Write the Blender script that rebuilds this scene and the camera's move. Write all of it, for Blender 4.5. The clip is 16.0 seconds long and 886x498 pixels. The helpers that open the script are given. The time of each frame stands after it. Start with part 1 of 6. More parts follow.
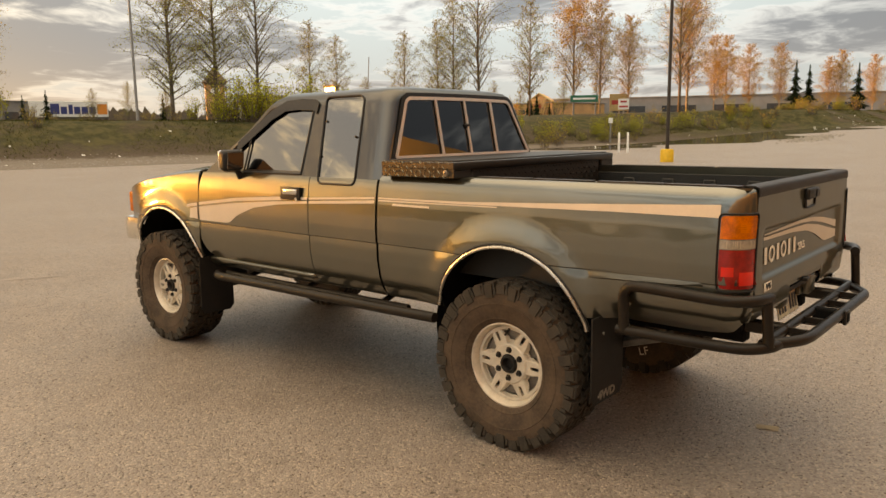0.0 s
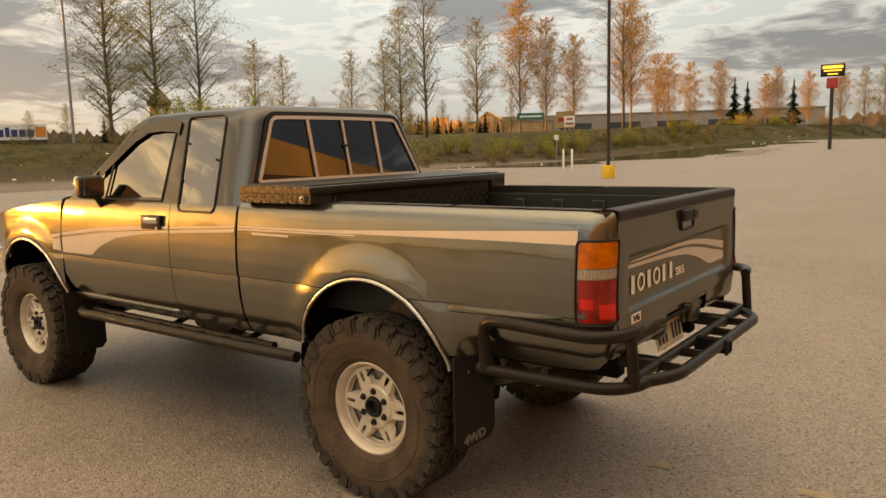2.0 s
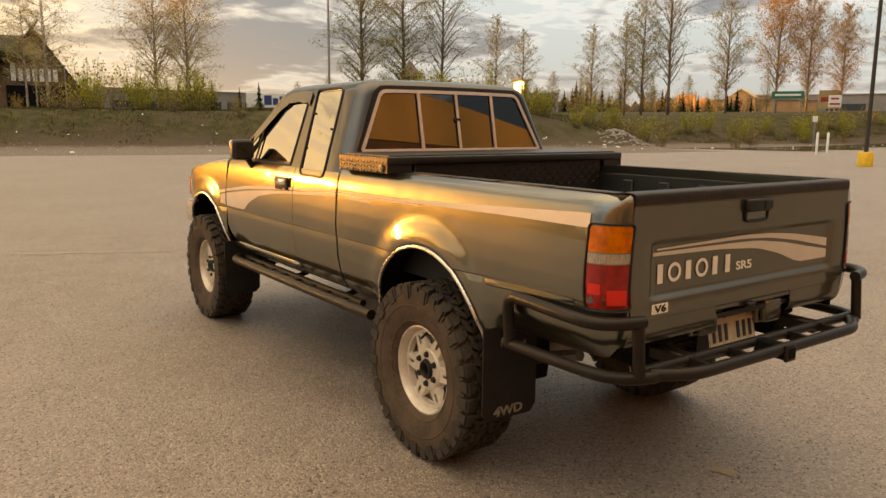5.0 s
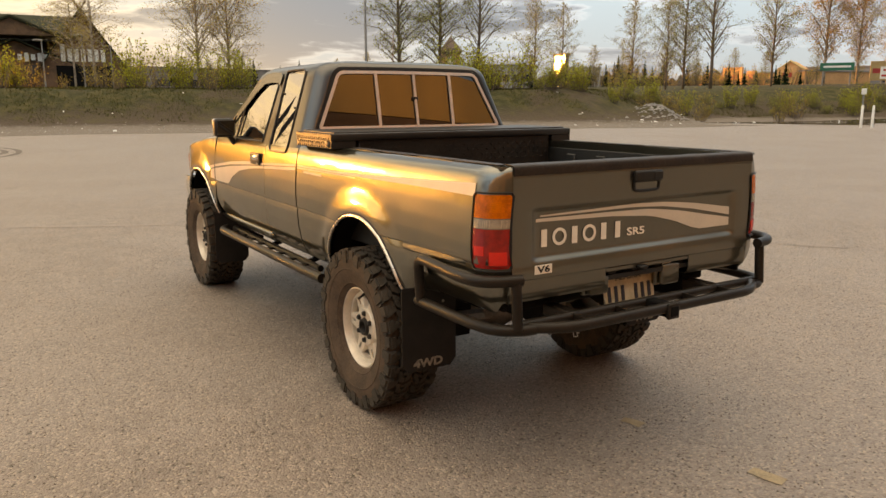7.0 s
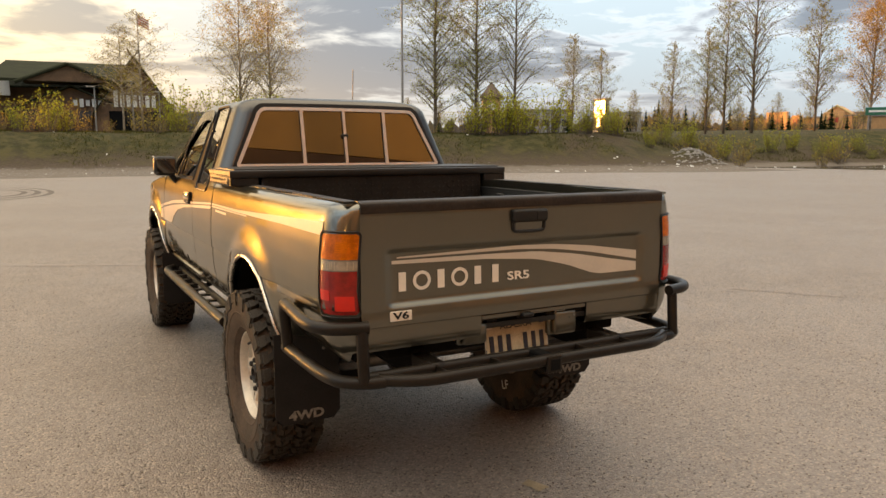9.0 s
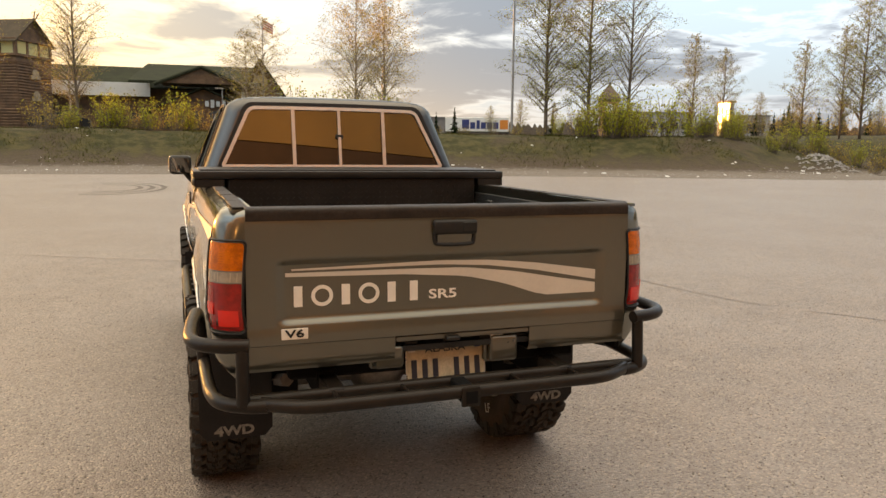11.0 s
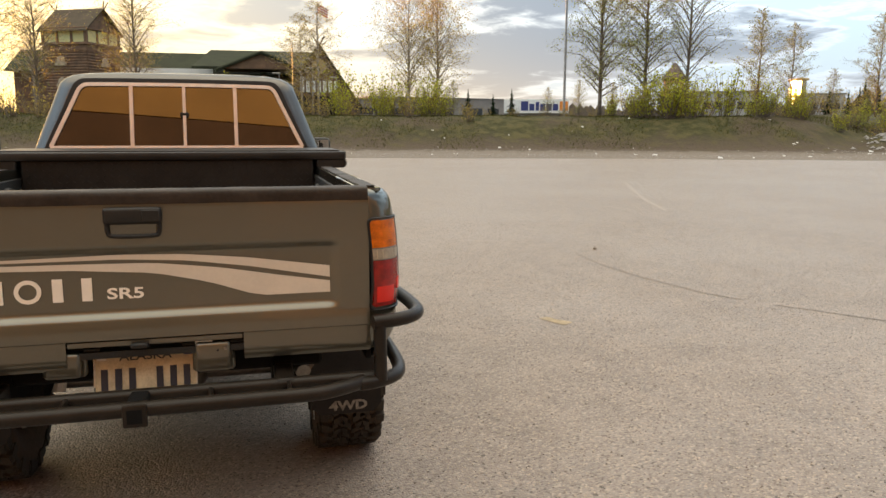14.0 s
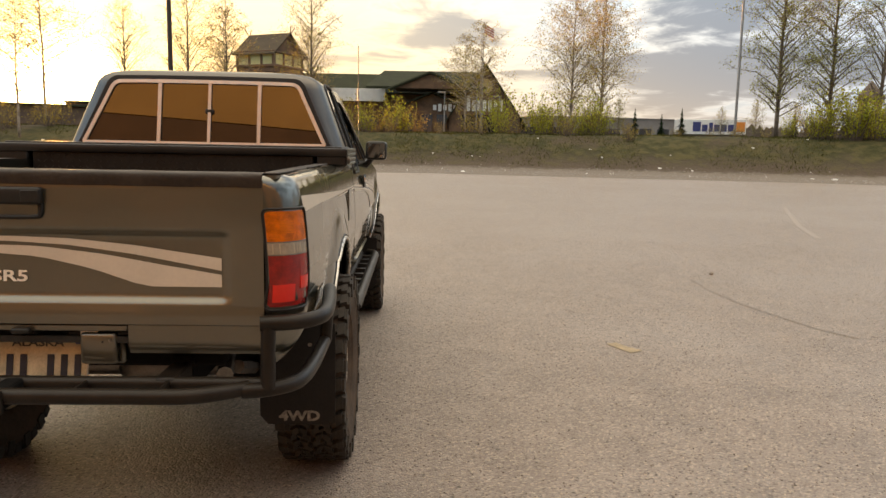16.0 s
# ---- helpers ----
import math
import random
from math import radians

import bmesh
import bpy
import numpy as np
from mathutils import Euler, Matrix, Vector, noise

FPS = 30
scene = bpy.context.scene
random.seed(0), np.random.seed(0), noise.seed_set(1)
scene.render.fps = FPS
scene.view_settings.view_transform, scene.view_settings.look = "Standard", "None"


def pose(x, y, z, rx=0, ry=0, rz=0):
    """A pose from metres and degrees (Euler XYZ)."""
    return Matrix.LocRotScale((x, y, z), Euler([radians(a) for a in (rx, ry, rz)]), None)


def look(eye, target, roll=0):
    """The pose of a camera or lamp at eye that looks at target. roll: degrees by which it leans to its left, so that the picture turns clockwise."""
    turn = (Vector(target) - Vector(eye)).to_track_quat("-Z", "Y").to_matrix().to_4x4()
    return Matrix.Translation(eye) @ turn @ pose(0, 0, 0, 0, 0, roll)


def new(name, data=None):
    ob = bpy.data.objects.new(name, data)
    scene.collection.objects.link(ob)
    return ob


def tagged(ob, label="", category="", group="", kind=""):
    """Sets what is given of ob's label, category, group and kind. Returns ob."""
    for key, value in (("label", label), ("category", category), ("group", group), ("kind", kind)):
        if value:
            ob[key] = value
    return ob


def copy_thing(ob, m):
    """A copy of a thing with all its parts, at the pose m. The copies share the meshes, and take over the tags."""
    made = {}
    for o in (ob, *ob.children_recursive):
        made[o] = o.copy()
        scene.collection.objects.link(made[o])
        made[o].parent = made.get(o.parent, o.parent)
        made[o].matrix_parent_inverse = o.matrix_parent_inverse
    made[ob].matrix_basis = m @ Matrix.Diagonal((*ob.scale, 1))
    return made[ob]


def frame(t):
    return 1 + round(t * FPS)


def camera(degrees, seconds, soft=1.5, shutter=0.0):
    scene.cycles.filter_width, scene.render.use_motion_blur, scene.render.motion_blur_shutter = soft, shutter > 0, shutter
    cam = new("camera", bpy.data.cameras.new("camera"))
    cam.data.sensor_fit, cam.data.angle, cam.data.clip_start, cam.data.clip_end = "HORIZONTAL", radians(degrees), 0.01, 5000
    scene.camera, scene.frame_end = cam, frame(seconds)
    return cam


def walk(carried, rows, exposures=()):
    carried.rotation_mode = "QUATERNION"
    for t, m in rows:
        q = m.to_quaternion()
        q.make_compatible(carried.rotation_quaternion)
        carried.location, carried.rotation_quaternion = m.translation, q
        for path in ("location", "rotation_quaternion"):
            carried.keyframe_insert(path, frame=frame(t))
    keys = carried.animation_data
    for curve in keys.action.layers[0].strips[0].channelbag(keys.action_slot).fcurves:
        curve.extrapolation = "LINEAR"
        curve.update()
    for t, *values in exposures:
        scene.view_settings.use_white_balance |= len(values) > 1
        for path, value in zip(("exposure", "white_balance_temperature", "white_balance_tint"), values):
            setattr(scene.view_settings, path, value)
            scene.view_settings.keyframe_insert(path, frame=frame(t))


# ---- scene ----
cam = camera(61.5, 16.0)
PATH = [
    (0, (-3.602, -1.963, 1.503), (-2.1, -0.68, 1.191), -0.7),
    (0.5, (-3.482, -2.098, 1.507), (-1.961, -0.834, 1.207), -1.3),
    (1, (-3.329, -2.217, 1.495), (-1.767, -1.002, 1.204), -1.6),
    (1.5, (-3.212, -2.206, 1.49), (-1.615, -1.037, 1.203), -1.8),
    (2, (-3.099, -2.099, 1.506), (-1.514, -0.908, 1.24), -1.4),
    (2.5, (-3.016, -2.059, 1.512), (-1.516, -0.76, 1.259), -0.5),
    (3, (-2.87, -2.135, 1.511), (-1.49, -0.709, 1.254), 0.0),
    (3.5, (-2.788, -2.254, 1.502), (-1.512, -0.739, 1.226), -0.1),
    (6, (-2.495, -3.0, 1.496), (-1.396, -1.366, 1.142), 0.5),
    (6.5, (-2.428, -3.139, 1.487), (-1.358, -1.491, 1.111), 0.2),
    (7, (-2.363, -3.247, 1.513), (-1.328, -1.579, 1.126), -0.1),
    (7.5, (-2.187, -3.352, 1.499), (-1.189, -1.657, 1.138), -0.5),
    (8, (-1.977, -3.436, 1.48), (-0.987, -1.728, 1.162), 0.0),
    (8.5, (-1.805, -3.412, 1.464), (-0.812, -1.7, 1.175), 0.3),
    (9, (-1.651, -3.4, 1.471), (-0.704, -1.66, 1.199), 0.0),
    (11.5, (-0.656, -3.446, 1.477), (-0.064, -1.556, 1.204), 0.8),
    (12, (-0.426, -3.476, 1.472), (0.089, -1.564, 1.195), 0.6),
    (12.5, (-0.282, -3.369, 1.463), (0.178, -1.445, 1.174), 0.2),
    (13, (-0.135, -3.296, 1.468), (0.294, -1.366, 1.168), -0.1),
    (13.5, (0.102, -3.347, 1.471), (0.551, -1.423, 1.161), -0.1),
    (14, (0.322, -3.367, 1.459), (0.829, -1.458, 1.144), 0.2),
    (14.5, (0.494, -3.287, 1.474), (1.008, -1.374, 1.194), 1.0),
    (15, (0.668, -3.258, 1.484), (1.0, -1.304, 1.215), 1.5),
    (15.5, (0.967, -3.319, 1.482), (1.162, -1.348, 1.206), 1.5),
    (16, (1.125, -3.194, 1.366), (1.205, -1.214, 1.097), 1.1),
]
walk(cam, [(t, look(eye, target, roll)) for t, eye, target, roll in PATH],
     exposures=[(0.0, 1.29, 9900, 14), (1.5, 1.15, 10800, 15), (3.5, 1.10, 10900, 16), (7.0, 1.27, 8700, 13), (9.0, 1.32, 8050, 12), (12.5, 1.56, 7700, 11), (14.0, 1.60, 7250, 9), (15.0, 1.45, 7500, 11), (16.0, 1.35, 7800, 12)])

# ---- sky and sun ----
SUN_YAW, SUN_EL = radians(25.0), radians(2.6)
SUN_DIR = Vector((-math.sin(SUN_YAW) * math.cos(SUN_EL), math.cos(SUN_YAW) * math.cos(SUN_EL), math.sin(SUN_EL)))


class Nodes:
    """A small helper to wire node trees."""

    def __init__(self, tree):
        self.t = tree
        tree.nodes.clear()

    def n(self, kind, inputs=None):
        node = self.t.nodes.new(kind)
        for k, v in (inputs or {}).items():
            if isinstance(v, bpy.types.NodeSocket):
                self.t.links.new(v, node.inputs[k])
            else:
                node.inputs[k].default_value = v
        return node

    def math(self, op, a, b=0.0, c=0.0, clamp=False):
        node = self.n("ShaderNodeMath", {0: a, 1: b, 2: c})
        node.operation, node.use_clamp = op, clamp
        return node.outputs[0]

    def vec(self, op, a, b=(0, 0, 0), scale=1.0):
        node = self.n("ShaderNodeVectorMath", {0: a, 1: b, 3: scale})
        node.operation = op
        return node.outputs["Value"] if op == "DOT_PRODUCT" else node.outputs[0]

    def mix(self, f, a, b, mode="MIX"):
        node = self.t.nodes.new("ShaderNodeMix")
        node.data_type, node.blend_type = "RGBA", mode
        for i, v in ((0, f), (6, a), (7, b)):
            if isinstance(v, bpy.types.NodeSocket):
                self.t.links.new(v, node.inputs[i])
            else:
                node.inputs[i].default_value = v
        return node.outputs[2]

    def ramp(self, f, lo, hi):
        node = self.n("ShaderNodeMapRange", {0: f, 1: lo, 2: hi})
        node.interpolation_type = "SMOOTHSTEP"
        return node.outputs[0]

    def noise(self, vec, scale, detail=4.0, rough=0.55):
        return self.n("ShaderNodeTexNoise", {"Vector": vec, "Scale": scale, "Detail": detail, "Roughness": rough}).outputs["Fac"]


world = bpy.data.worlds.new("evening_sky")
scene.world = world
world.use_nodes = True
w = Nodes(world.node_tree)
way = w.n("ShaderNodeTexCoord").outputs["Generated"]
sep = w.n("ShaderNodeSeparateXYZ", {0: way})
up = w.math("MAXIMUM", sep.outputs[2], 0.0)
sky = w.n("ShaderNodeTexSky")
sky.sky_type, sky.sun_disc, sky.sun_elevation, sky.sun_rotation = "NISHITA", False, SUN_EL, -SUN_YAW
sky.air_density, sky.dust_density = 1.2, 2.0
clear = w.vec("SCALE", sky.outputs[0], scale=0.10)
# cloud deck seen on a flat layer overhead
over = w.math("DIVIDE", 1.0, w.math("ADD", up, 0.10))
deck = w.n("ShaderNodeCombineXYZ", {0: w.math("MULTIPLY", sep.outputs[0], over), 1: w.math("MULTIPLY", sep.outputs[1], over), 2: 0.0}).outputs[0]
warp = w.n("ShaderNodeTexNoise", {"Vector": deck, "Scale": 0.9, "Detail": 3.0})
deck2 = w.vec("ADD", deck, w.vec("SCALE", warp.outputs["Color"], scale=0.9))
lumps = w.noise(deck2, 0.62, 7.0, 0.55)
fine = w.noise(deck2, 1.9, 6.0, 0.6)
field = w.math("ADD", w.math("MULTIPLY", lumps, 0.72), w.math("MULTIPLY", fine, 0.28))
fleck = w.noise(deck2, 4.2, 6.0, 0.6)
field = w.math("ADD", field, w.math("MULTIPLY", w.math("SUBTRACT", fleck, 0.54), w.math("MULTIPLY", up, 1.1)))
mask = w.ramp(field, 0.44, 0.49)
core = w.ramp(field, 0.450, 0.560)
aim = w.vec("DOT_PRODUCT", way, tuple(SUN_DIR))
aim0 = w.math("MAXIMUM", aim, 0.0)
high = w.math("SUBTRACT", 1.0, up, clamp=True)
near = w.math("MULTIPLY", w.math("POWER", aim0, 7.0), w.math("POWER", high, 1.3))
closer = w.math("POWER", aim0, 60.0)
disc = w.math("POWER", aim0, 900.0)
low = w.math("POWER", w.math("SUBTRACT", 1.0, up, clamp=True), 16.0)
warm = w.math("POWER", aim0, 3.0)
thin = w.mix(w.math("POWER", aim0, 5.0), (0.62, 0.78, 0.98, 1), (1.36, 1.10, 0.62, 1))
thick = w.mix(near, (0.185, 0.250, 0.350, 1), (0.78, 0.71, 0.56, 1))
cloud = w.mix(core, thin, thick)
gap = w.mix(near, (0.46, 0.66, 0.88, 1), (1.30, 1.02, 0.58, 1))
base = w.mix(0.85, w.mix(1.0, clear, (0.10, 0.10, 0.10, 1), "ADD"), gap)
both = w.mix(w.math("MULTIPLY", low, 0.8), w.mix(mask, base, cloud), w.mix(warm, (0.58, 0.62, 0.68, 1), (1.42, 0.92, 0.31, 1)))
dome = w.math("ADD", 0.42, w.math("MULTIPLY", up, 1.10))
back = w.math("MULTIPLY_ADD", w.math("MINIMUM", aim, 0.0), 0.5, 1.0)
body = w.vec("SCALE", w.mix(w.ramp(up, 0.48, 0.85), both, (0.69, 0.66, 0.60, 1)), scale=w.math("MULTIPLY", dome, back))
g1 = w.mix(1.0, body, w.vec("SCALE", (0.9, 0.55, 0.16), scale=w.math("MULTIPLY", closer, 1.3)), "ADD")
g2 = w.mix(1.0, g1, w.vec("SCALE", (1.0, 0.75, 0.35), scale=w.math("MULTIPLY", disc, 12.0)), "ADD")
w.n("ShaderNodeOutputWorld", {0: w.n("ShaderNodeBackground", {0: g2, 1: 1.0}).outputs[0]})

sun = new("sun", bpy.data.lights.new("sun", "SUN"))
sun.data.energy, sun.data.angle, sun.data.color = 3.3, radians(1.2), (1.0, 0.47, 0.13)
sun.matrix_world = look(SUN_DIR * 300, (0, 0, 0))


# ---- materials ----
def material(name, color, rough=0.6, metal=0.0, vary=0.15, scale=6.0, bump=0.0, bscale=60.0, coat=0.0, spec=0.5, dark=None, obj_random=0.0, sub=0.0):
    """Principled surface with broad stains, fine grain and relief."""
    m = bpy.data.materials.new(name)
    m.use_nodes = True
    k = Nodes(m.node_tree)
    pos = k.n("ShaderNodeTexCoord").outputs["Object"]
    broad = k.noise(pos, scale, 5.0)
    grain = k.noise(pos, scale * 9, 4.0)
    mixf = k.ramp(k.math("ADD", k.math("MULTIPLY", broad, 0.65), k.math("MULTIPLY", grain, 0.35)), 0.3, 0.7)
    d = dark or tuple(c * (1 - vary) for c in color)
    l = tuple(min(c * (1 + vary), 1) for c in color)
    col = k.mix(mixf, (*d, 1), (*l, 1))
    if obj_random:
        rnd = k.n("ShaderNodeObjectInfo").outputs["Random"]
        col = k.n("ShaderNodeHueSaturation", {"Value": k.math("MULTIPLY_ADD", rnd, obj_random * 2, 1 - obj_random), "Color": col}).outputs[0]
    r = k.math("MULTIPLY_ADD", broad, rough * 0.4, rough * 0.8)
    ins = {"Base Color": col, "Roughness": r, "Metallic": metal, "Coat Weight": coat, "Coat Roughness": 0.06, "Specular IOR Level": spec}
    if bump:
        ins["Normal"] = k.n("ShaderNodeBump", {"Strength": bump, "Distance": 0.02, "Height": k.noise(pos, bscale, 4.0)}).outputs[0]
    b = k.n("ShaderNodeBsdfPrincipled", ins)
    k.n("ShaderNodeOutputMaterial", {0: b.outputs[0]})
    return m


def glass_material(name, tint, film=0.1, rough=0.0):
    """Tinted pane: see-through by its tint, with a real mirror gloss."""
    m = bpy.data.materials.new(name)
    m.use_nodes = True
    k = Nodes(m.node_tree)
    clear_ = k.n("ShaderNodeBsdfTransparent", {0: (*tint, 1)})
    gloss = k.n("ShaderNodeBsdfGlossy", {0: (0.9, 0.9, 0.9, 1), "Roughness": rough})
    fr = k.math("ADD", k.n("ShaderNodeFresnel", {0: 1.6}).outputs[0], film, clamp=True)
    k.n("ShaderNodeOutputMaterial", {0: k.n("ShaderNodeMixShader", {0: fr, 1: clear_.outputs[0], 2: gloss.outputs[0]}).outputs[0]})
    return m


def leaf_material(name, color):
    m = bpy.data.materials.new(name)
    m.use_nodes = True
    k = Nodes(m.node_tree)
    rnd = k.n("ShaderNodeNewGeometry").outputs["Random Per Island"]
    col = k.n("ShaderNodeHueSaturation", {"Hue": k.math("MULTIPLY_ADD", rnd, 0.05, 0.475), "Value": k.math("MULTIPLY_ADD", rnd, 0.8, 0.6), "Color": (*color, 1)}).outputs[0]
    d = k.n("ShaderNodeBsdfDiffuse", {0: col})
    tr = k.n("ShaderNodeBsdfTranslucent", {0: col})
    k.n("ShaderNodeOutputMaterial", {0: k.n("ShaderNodeMixShader", {0: 0.45, 1: d.outputs[0], 2: tr.outputs[0]}).outputs[0]})
    return m


def asphalt_material():
    m = bpy.data.materials.new("asphalt")
    m.use_nodes = True
    k = Nodes(m.node_tree)
    pos = k.n("ShaderNodeTexCoord").outputs["Object"]
    chip_cells = k.n("ShaderNodeTexVoronoi", {"Vector": pos, "Scale": 95.0})
    chip_cells.voronoi_dimensions = "2D"
    chips = chip_cells.outputs
    chipc = k.n("ShaderNodeSeparateColor", {0: chips["Color"]}).outputs[0]
    broad, mid, big = k.noise(pos, 0.35, 6.0), k.noise(pos, 3.0, 5.0), k.noise(pos, 0.06, 4.0)
    stones = k.ramp(k.noise(pos, 38.0, 3.0), 0.52, 0.64)
    base_ = k.mix(k.ramp(mid, 0.32, 0.68), (0.188, 0.148, 0.119, 1), (0.250, 0.200, 0.164, 1))
    base_ = k.mix(k.math("MULTIPLY", k.ramp(broad, 0.42, 0.62), 0.5), base_, (0.272, 0.230, 0.201, 1))
    base_ = k.mix(k.math("MULTIPLY", k.ramp(big, 0.45, 0.6), 0.4), base_, (0.234, 0.201, 0.177, 1))
    base_ = k.mix(k.math("MULTIPLY", k.ramp(chipc, 0.74, 0.95), 0.42), base_, (0.500, 0.405, 0.315, 1))
    base_ = k.mix(k.math("MULTIPLY", k.ramp(chipc, 0.26, 0.06), 0.50), base_, (0.080, 0.056, 0.040, 1))
    base_ = k.mix(k.math("MULTIPLY", stones, 0.14), base_, (0.110, 0.078, 0.055, 1))
    loose = k.n("ShaderNodeTexNoise", {"Vector": pos, "Scale": 30.0, "Detail": 3.0}).outputs["Color"]
    pit_cells = k.n("ShaderNodeTexVoronoi", {"Vector": k.vec("ADD", pos, k.vec("SCALE", loose, scale=0.05)), "Scale": 34.0})
    pit_cells.voronoi_dimensions = "2D"
    pits = pit_cells.outputs
    pc = k.n("ShaderNodeSeparateColor", {0: pits["Color"]}).outputs
    size_ = k.math("MULTIPLY_ADD", k.math("POWER", pc[2], 2.5), 0.19, 0.03)
    spot = k.math("MULTIPLY", k.ramp(k.math("SUBTRACT", pits["Distance"], size_), 0.08, -0.02), k.ramp(k.math("ADD", pc[0], k.math("MULTIPLY", broad, 0.5)), 0.66, 0.84))
    base_ = k.mix(k.math("MULTIPLY", spot, 0.80), base_, (0.050, 0.038, 0.030, 1))
    pale = k.math("MULTIPLY", k.ramp(pits["Distance"], 0.16, 0.08), k.ramp(pc[1], 0.85, 0.93))
    base_ = k.mix(k.math("MULTIPLY", pale, 0.75), base_, (0.50, 0.44, 0.37, 1))
    h = k.math("ADD", k.math("MULTIPLY", chips["Distance"], -0.6), k.math("SUBTRACT", k.noise(pos, 30.0, 4.0), k.math("MULTIPLY", spot, 1.5)))
    nrm = k.n("ShaderNodeBump", {"Strength": 0.9, "Distance": 0.009, "Height": h}).outputs[0]
    b = k.n("ShaderNodeBsdfPrincipled", {"Base Color": base_, "Roughness": k.math("MULTIPLY_ADD", mid, 0.2, 0.42), "Normal": nrm, "Specular IOR Level": 0.5})
    k.n("ShaderNodeOutputMaterial", {0: b.outputs[0]})
    return m


def verge_material():
    m = bpy.data.materials.new("verge_grass_and_dirt")
    m.use_nodes = True
    k = Nodes(m.node_tree)
    pos = k.n("ShaderNodeTexCoord").outputs["Object"]
    a_, b_, c_ = k.noise(pos, 0.22, 6.0), k.noise(pos, 1.4, 6.0), k.noise(pos, 9.0, 5.0)
    z = k.n("ShaderNodeSeparateXYZ", {0: pos}).outputs[2]
    soil = k.mix(c_, (0.036, 0.026, 0.019, 1), (0.125, 0.092, 0.066, 1))
    grass = k.mix(k.ramp(b_, 0.35, 0.65), (0.036, 0.038, 0.013, 1), (0.082, 0.070, 0.029, 1))
    hi = k.ramp(k.math("ADD", z, k.math("MULTIPLY", b_, 1.6)), 0.9, 2.3)
    f = k.math("MULTIPLY", hi, k.ramp(k.math("ADD", k.math("MULTIPLY", a_, 0.7), k.math("MULTIPLY", c_, 0.3)), 0.36, 0.52))
    f = k.math("ADD", f, k.math("MULTIPLY", k.ramp(b_, 0.55, 0.65), 0.3), clamp=True)
    col = k.mix(f, soil, grass)
    gravel = k.mix(c_, (0.12, 0.098, 0.078, 1), (0.23, 0.195, 0.162, 1))
    col = k.mix(k.ramp(k.math("ADD", z, k.math("MULTIPLY", b_, 0.3)), 0.42, 0.22), col, gravel)
    nrm = k.n("ShaderNodeBump", {"Strength": 0.9, "Distance": 0.12, "Height": k.math("ADD", b_, k.math("MULTIPLY", c_, 0.5))}).outputs[0]
    k.n("ShaderNodeOutputMaterial", {0: k.n("ShaderNodeBsdfPrincipled", {"Base Color": col, "Roughness": 0.95, "Normal": nrm, "Specular IOR Level": 0.2}).outputs[0]})
    return m


def paint_material(name, color, flake, rough=0.36, coat=1.0, film=0.10):
    """Weathered metallic car paint: flake under a clear coat, dusty low down."""
    m = bpy.data.materials.new(name)
    m.use_nodes = True
    k = Nodes(m.node_tree)
    pos = k.n("ShaderNodeTexCoord").outputs["Object"]
    dust = k.ramp(k.math("ADD", k.noise(pos, 2.2, 6.0), k.math("MULTIPLY", k.noise(pos, 40.0, 3.0), 0.25)), 0.5, 0.85)
    col = k.mix(k.noise(pos, 900.0, 1.0), (*color, 1), (*flake, 1))
    col = k.mix(k.math("MULTIPLY", dust, film), col, (0.22, 0.17, 0.12, 1))
    r = k.math("MULTIPLY_ADD", dust, 0.04, rough)
    dents = k.math("ADD", k.noise(pos, 2.6, 2.0), k.math("MULTIPLY", k.noise(pos, 9.0, 1.0), 0.16))
    wave = k.n("ShaderNodeBump", {"Strength": 0.085, "Distance": 0.05, "Height": dents}).outputs[0]
    b = k.n("ShaderNodeBsdfPrincipled", {"Base Color": col, "Metallic": 0.94, "Roughness": r, "Specular IOR Level": 0.3, "Specular Tint": (0.48, 0.45, 0.38, 1), "Coat Weight": coat, "Coat IOR": 1.95, "Coat Roughness": k.math("MULTIPLY_ADD", dust, 0.03, 0.045), "Normal": wave, "Coat Normal": wave})
    k.n("ShaderNodeOutputMaterial", {0: b.outputs[0]})
    return m


ASPHALT, VERGE = asphalt_material(), verge_material()
PAINT = paint_material("green_grey_metallic_paint", (0.080, 0.080, 0.064), (0.142, 0.142, 0.114), 0.29)
# Rear panels' copy: dustier, with the warm light they reflect tinted into it.
PAINT_DUSTY_LIT = paint_material("dusty_light_toned_paint", (0.104, 0.100, 0.078), (0.168, 0.160, 0.125), 0.40, 0.6, 0.20)
# Darker copy of the body paint for the cab roof and pillars.
PAINT_DARK = paint_material("darker_body_paint", (0.040, 0.039, 0.038), (0.066, 0.064, 0.060), 0.36, 0.55)
DECAL = material("silver_tan_decal", (0.56, 0.48, 0.39), 0.5, 0.0, 0.06, 9.0, spec=0.3)
LETTER = material("pale_letter_vinyl", (0.74, 0.66, 0.56), 0.4, 0.0, 0.05, 20.0)
CHROME = material("chrome", (0.75, 0.74, 0.72), 0.14, 1.0, 0.08, 20.0)
TRIM = material("brushed_trim", (0.62, 0.58, 0.52), 0.28, 0.9, 0.12, 30.0)
FRAME_METAL = material("anodised_window_frame", (0.62, 0.51, 0.44), 0.38, 0.55, 0.08, 30.0)
BLACK = material("black_plastic", (0.014, 0.013, 0.012), 0.45, 0.0, 0.25, 14.0, 0.05, 300.0, spec=0.3)
TUBE = material("black_powder_coat", (0.016, 0.012, 0.009), 0.36, 0.0, 0.3, 10.0, 0.06, 260.0, spec=0.22)
RUBBER = material("tyre_rubber", (0.074, 0.050, 0.034), 0.78, 0.0, 0.4, 8.0, 0.15, 120.0, spec=0.25)
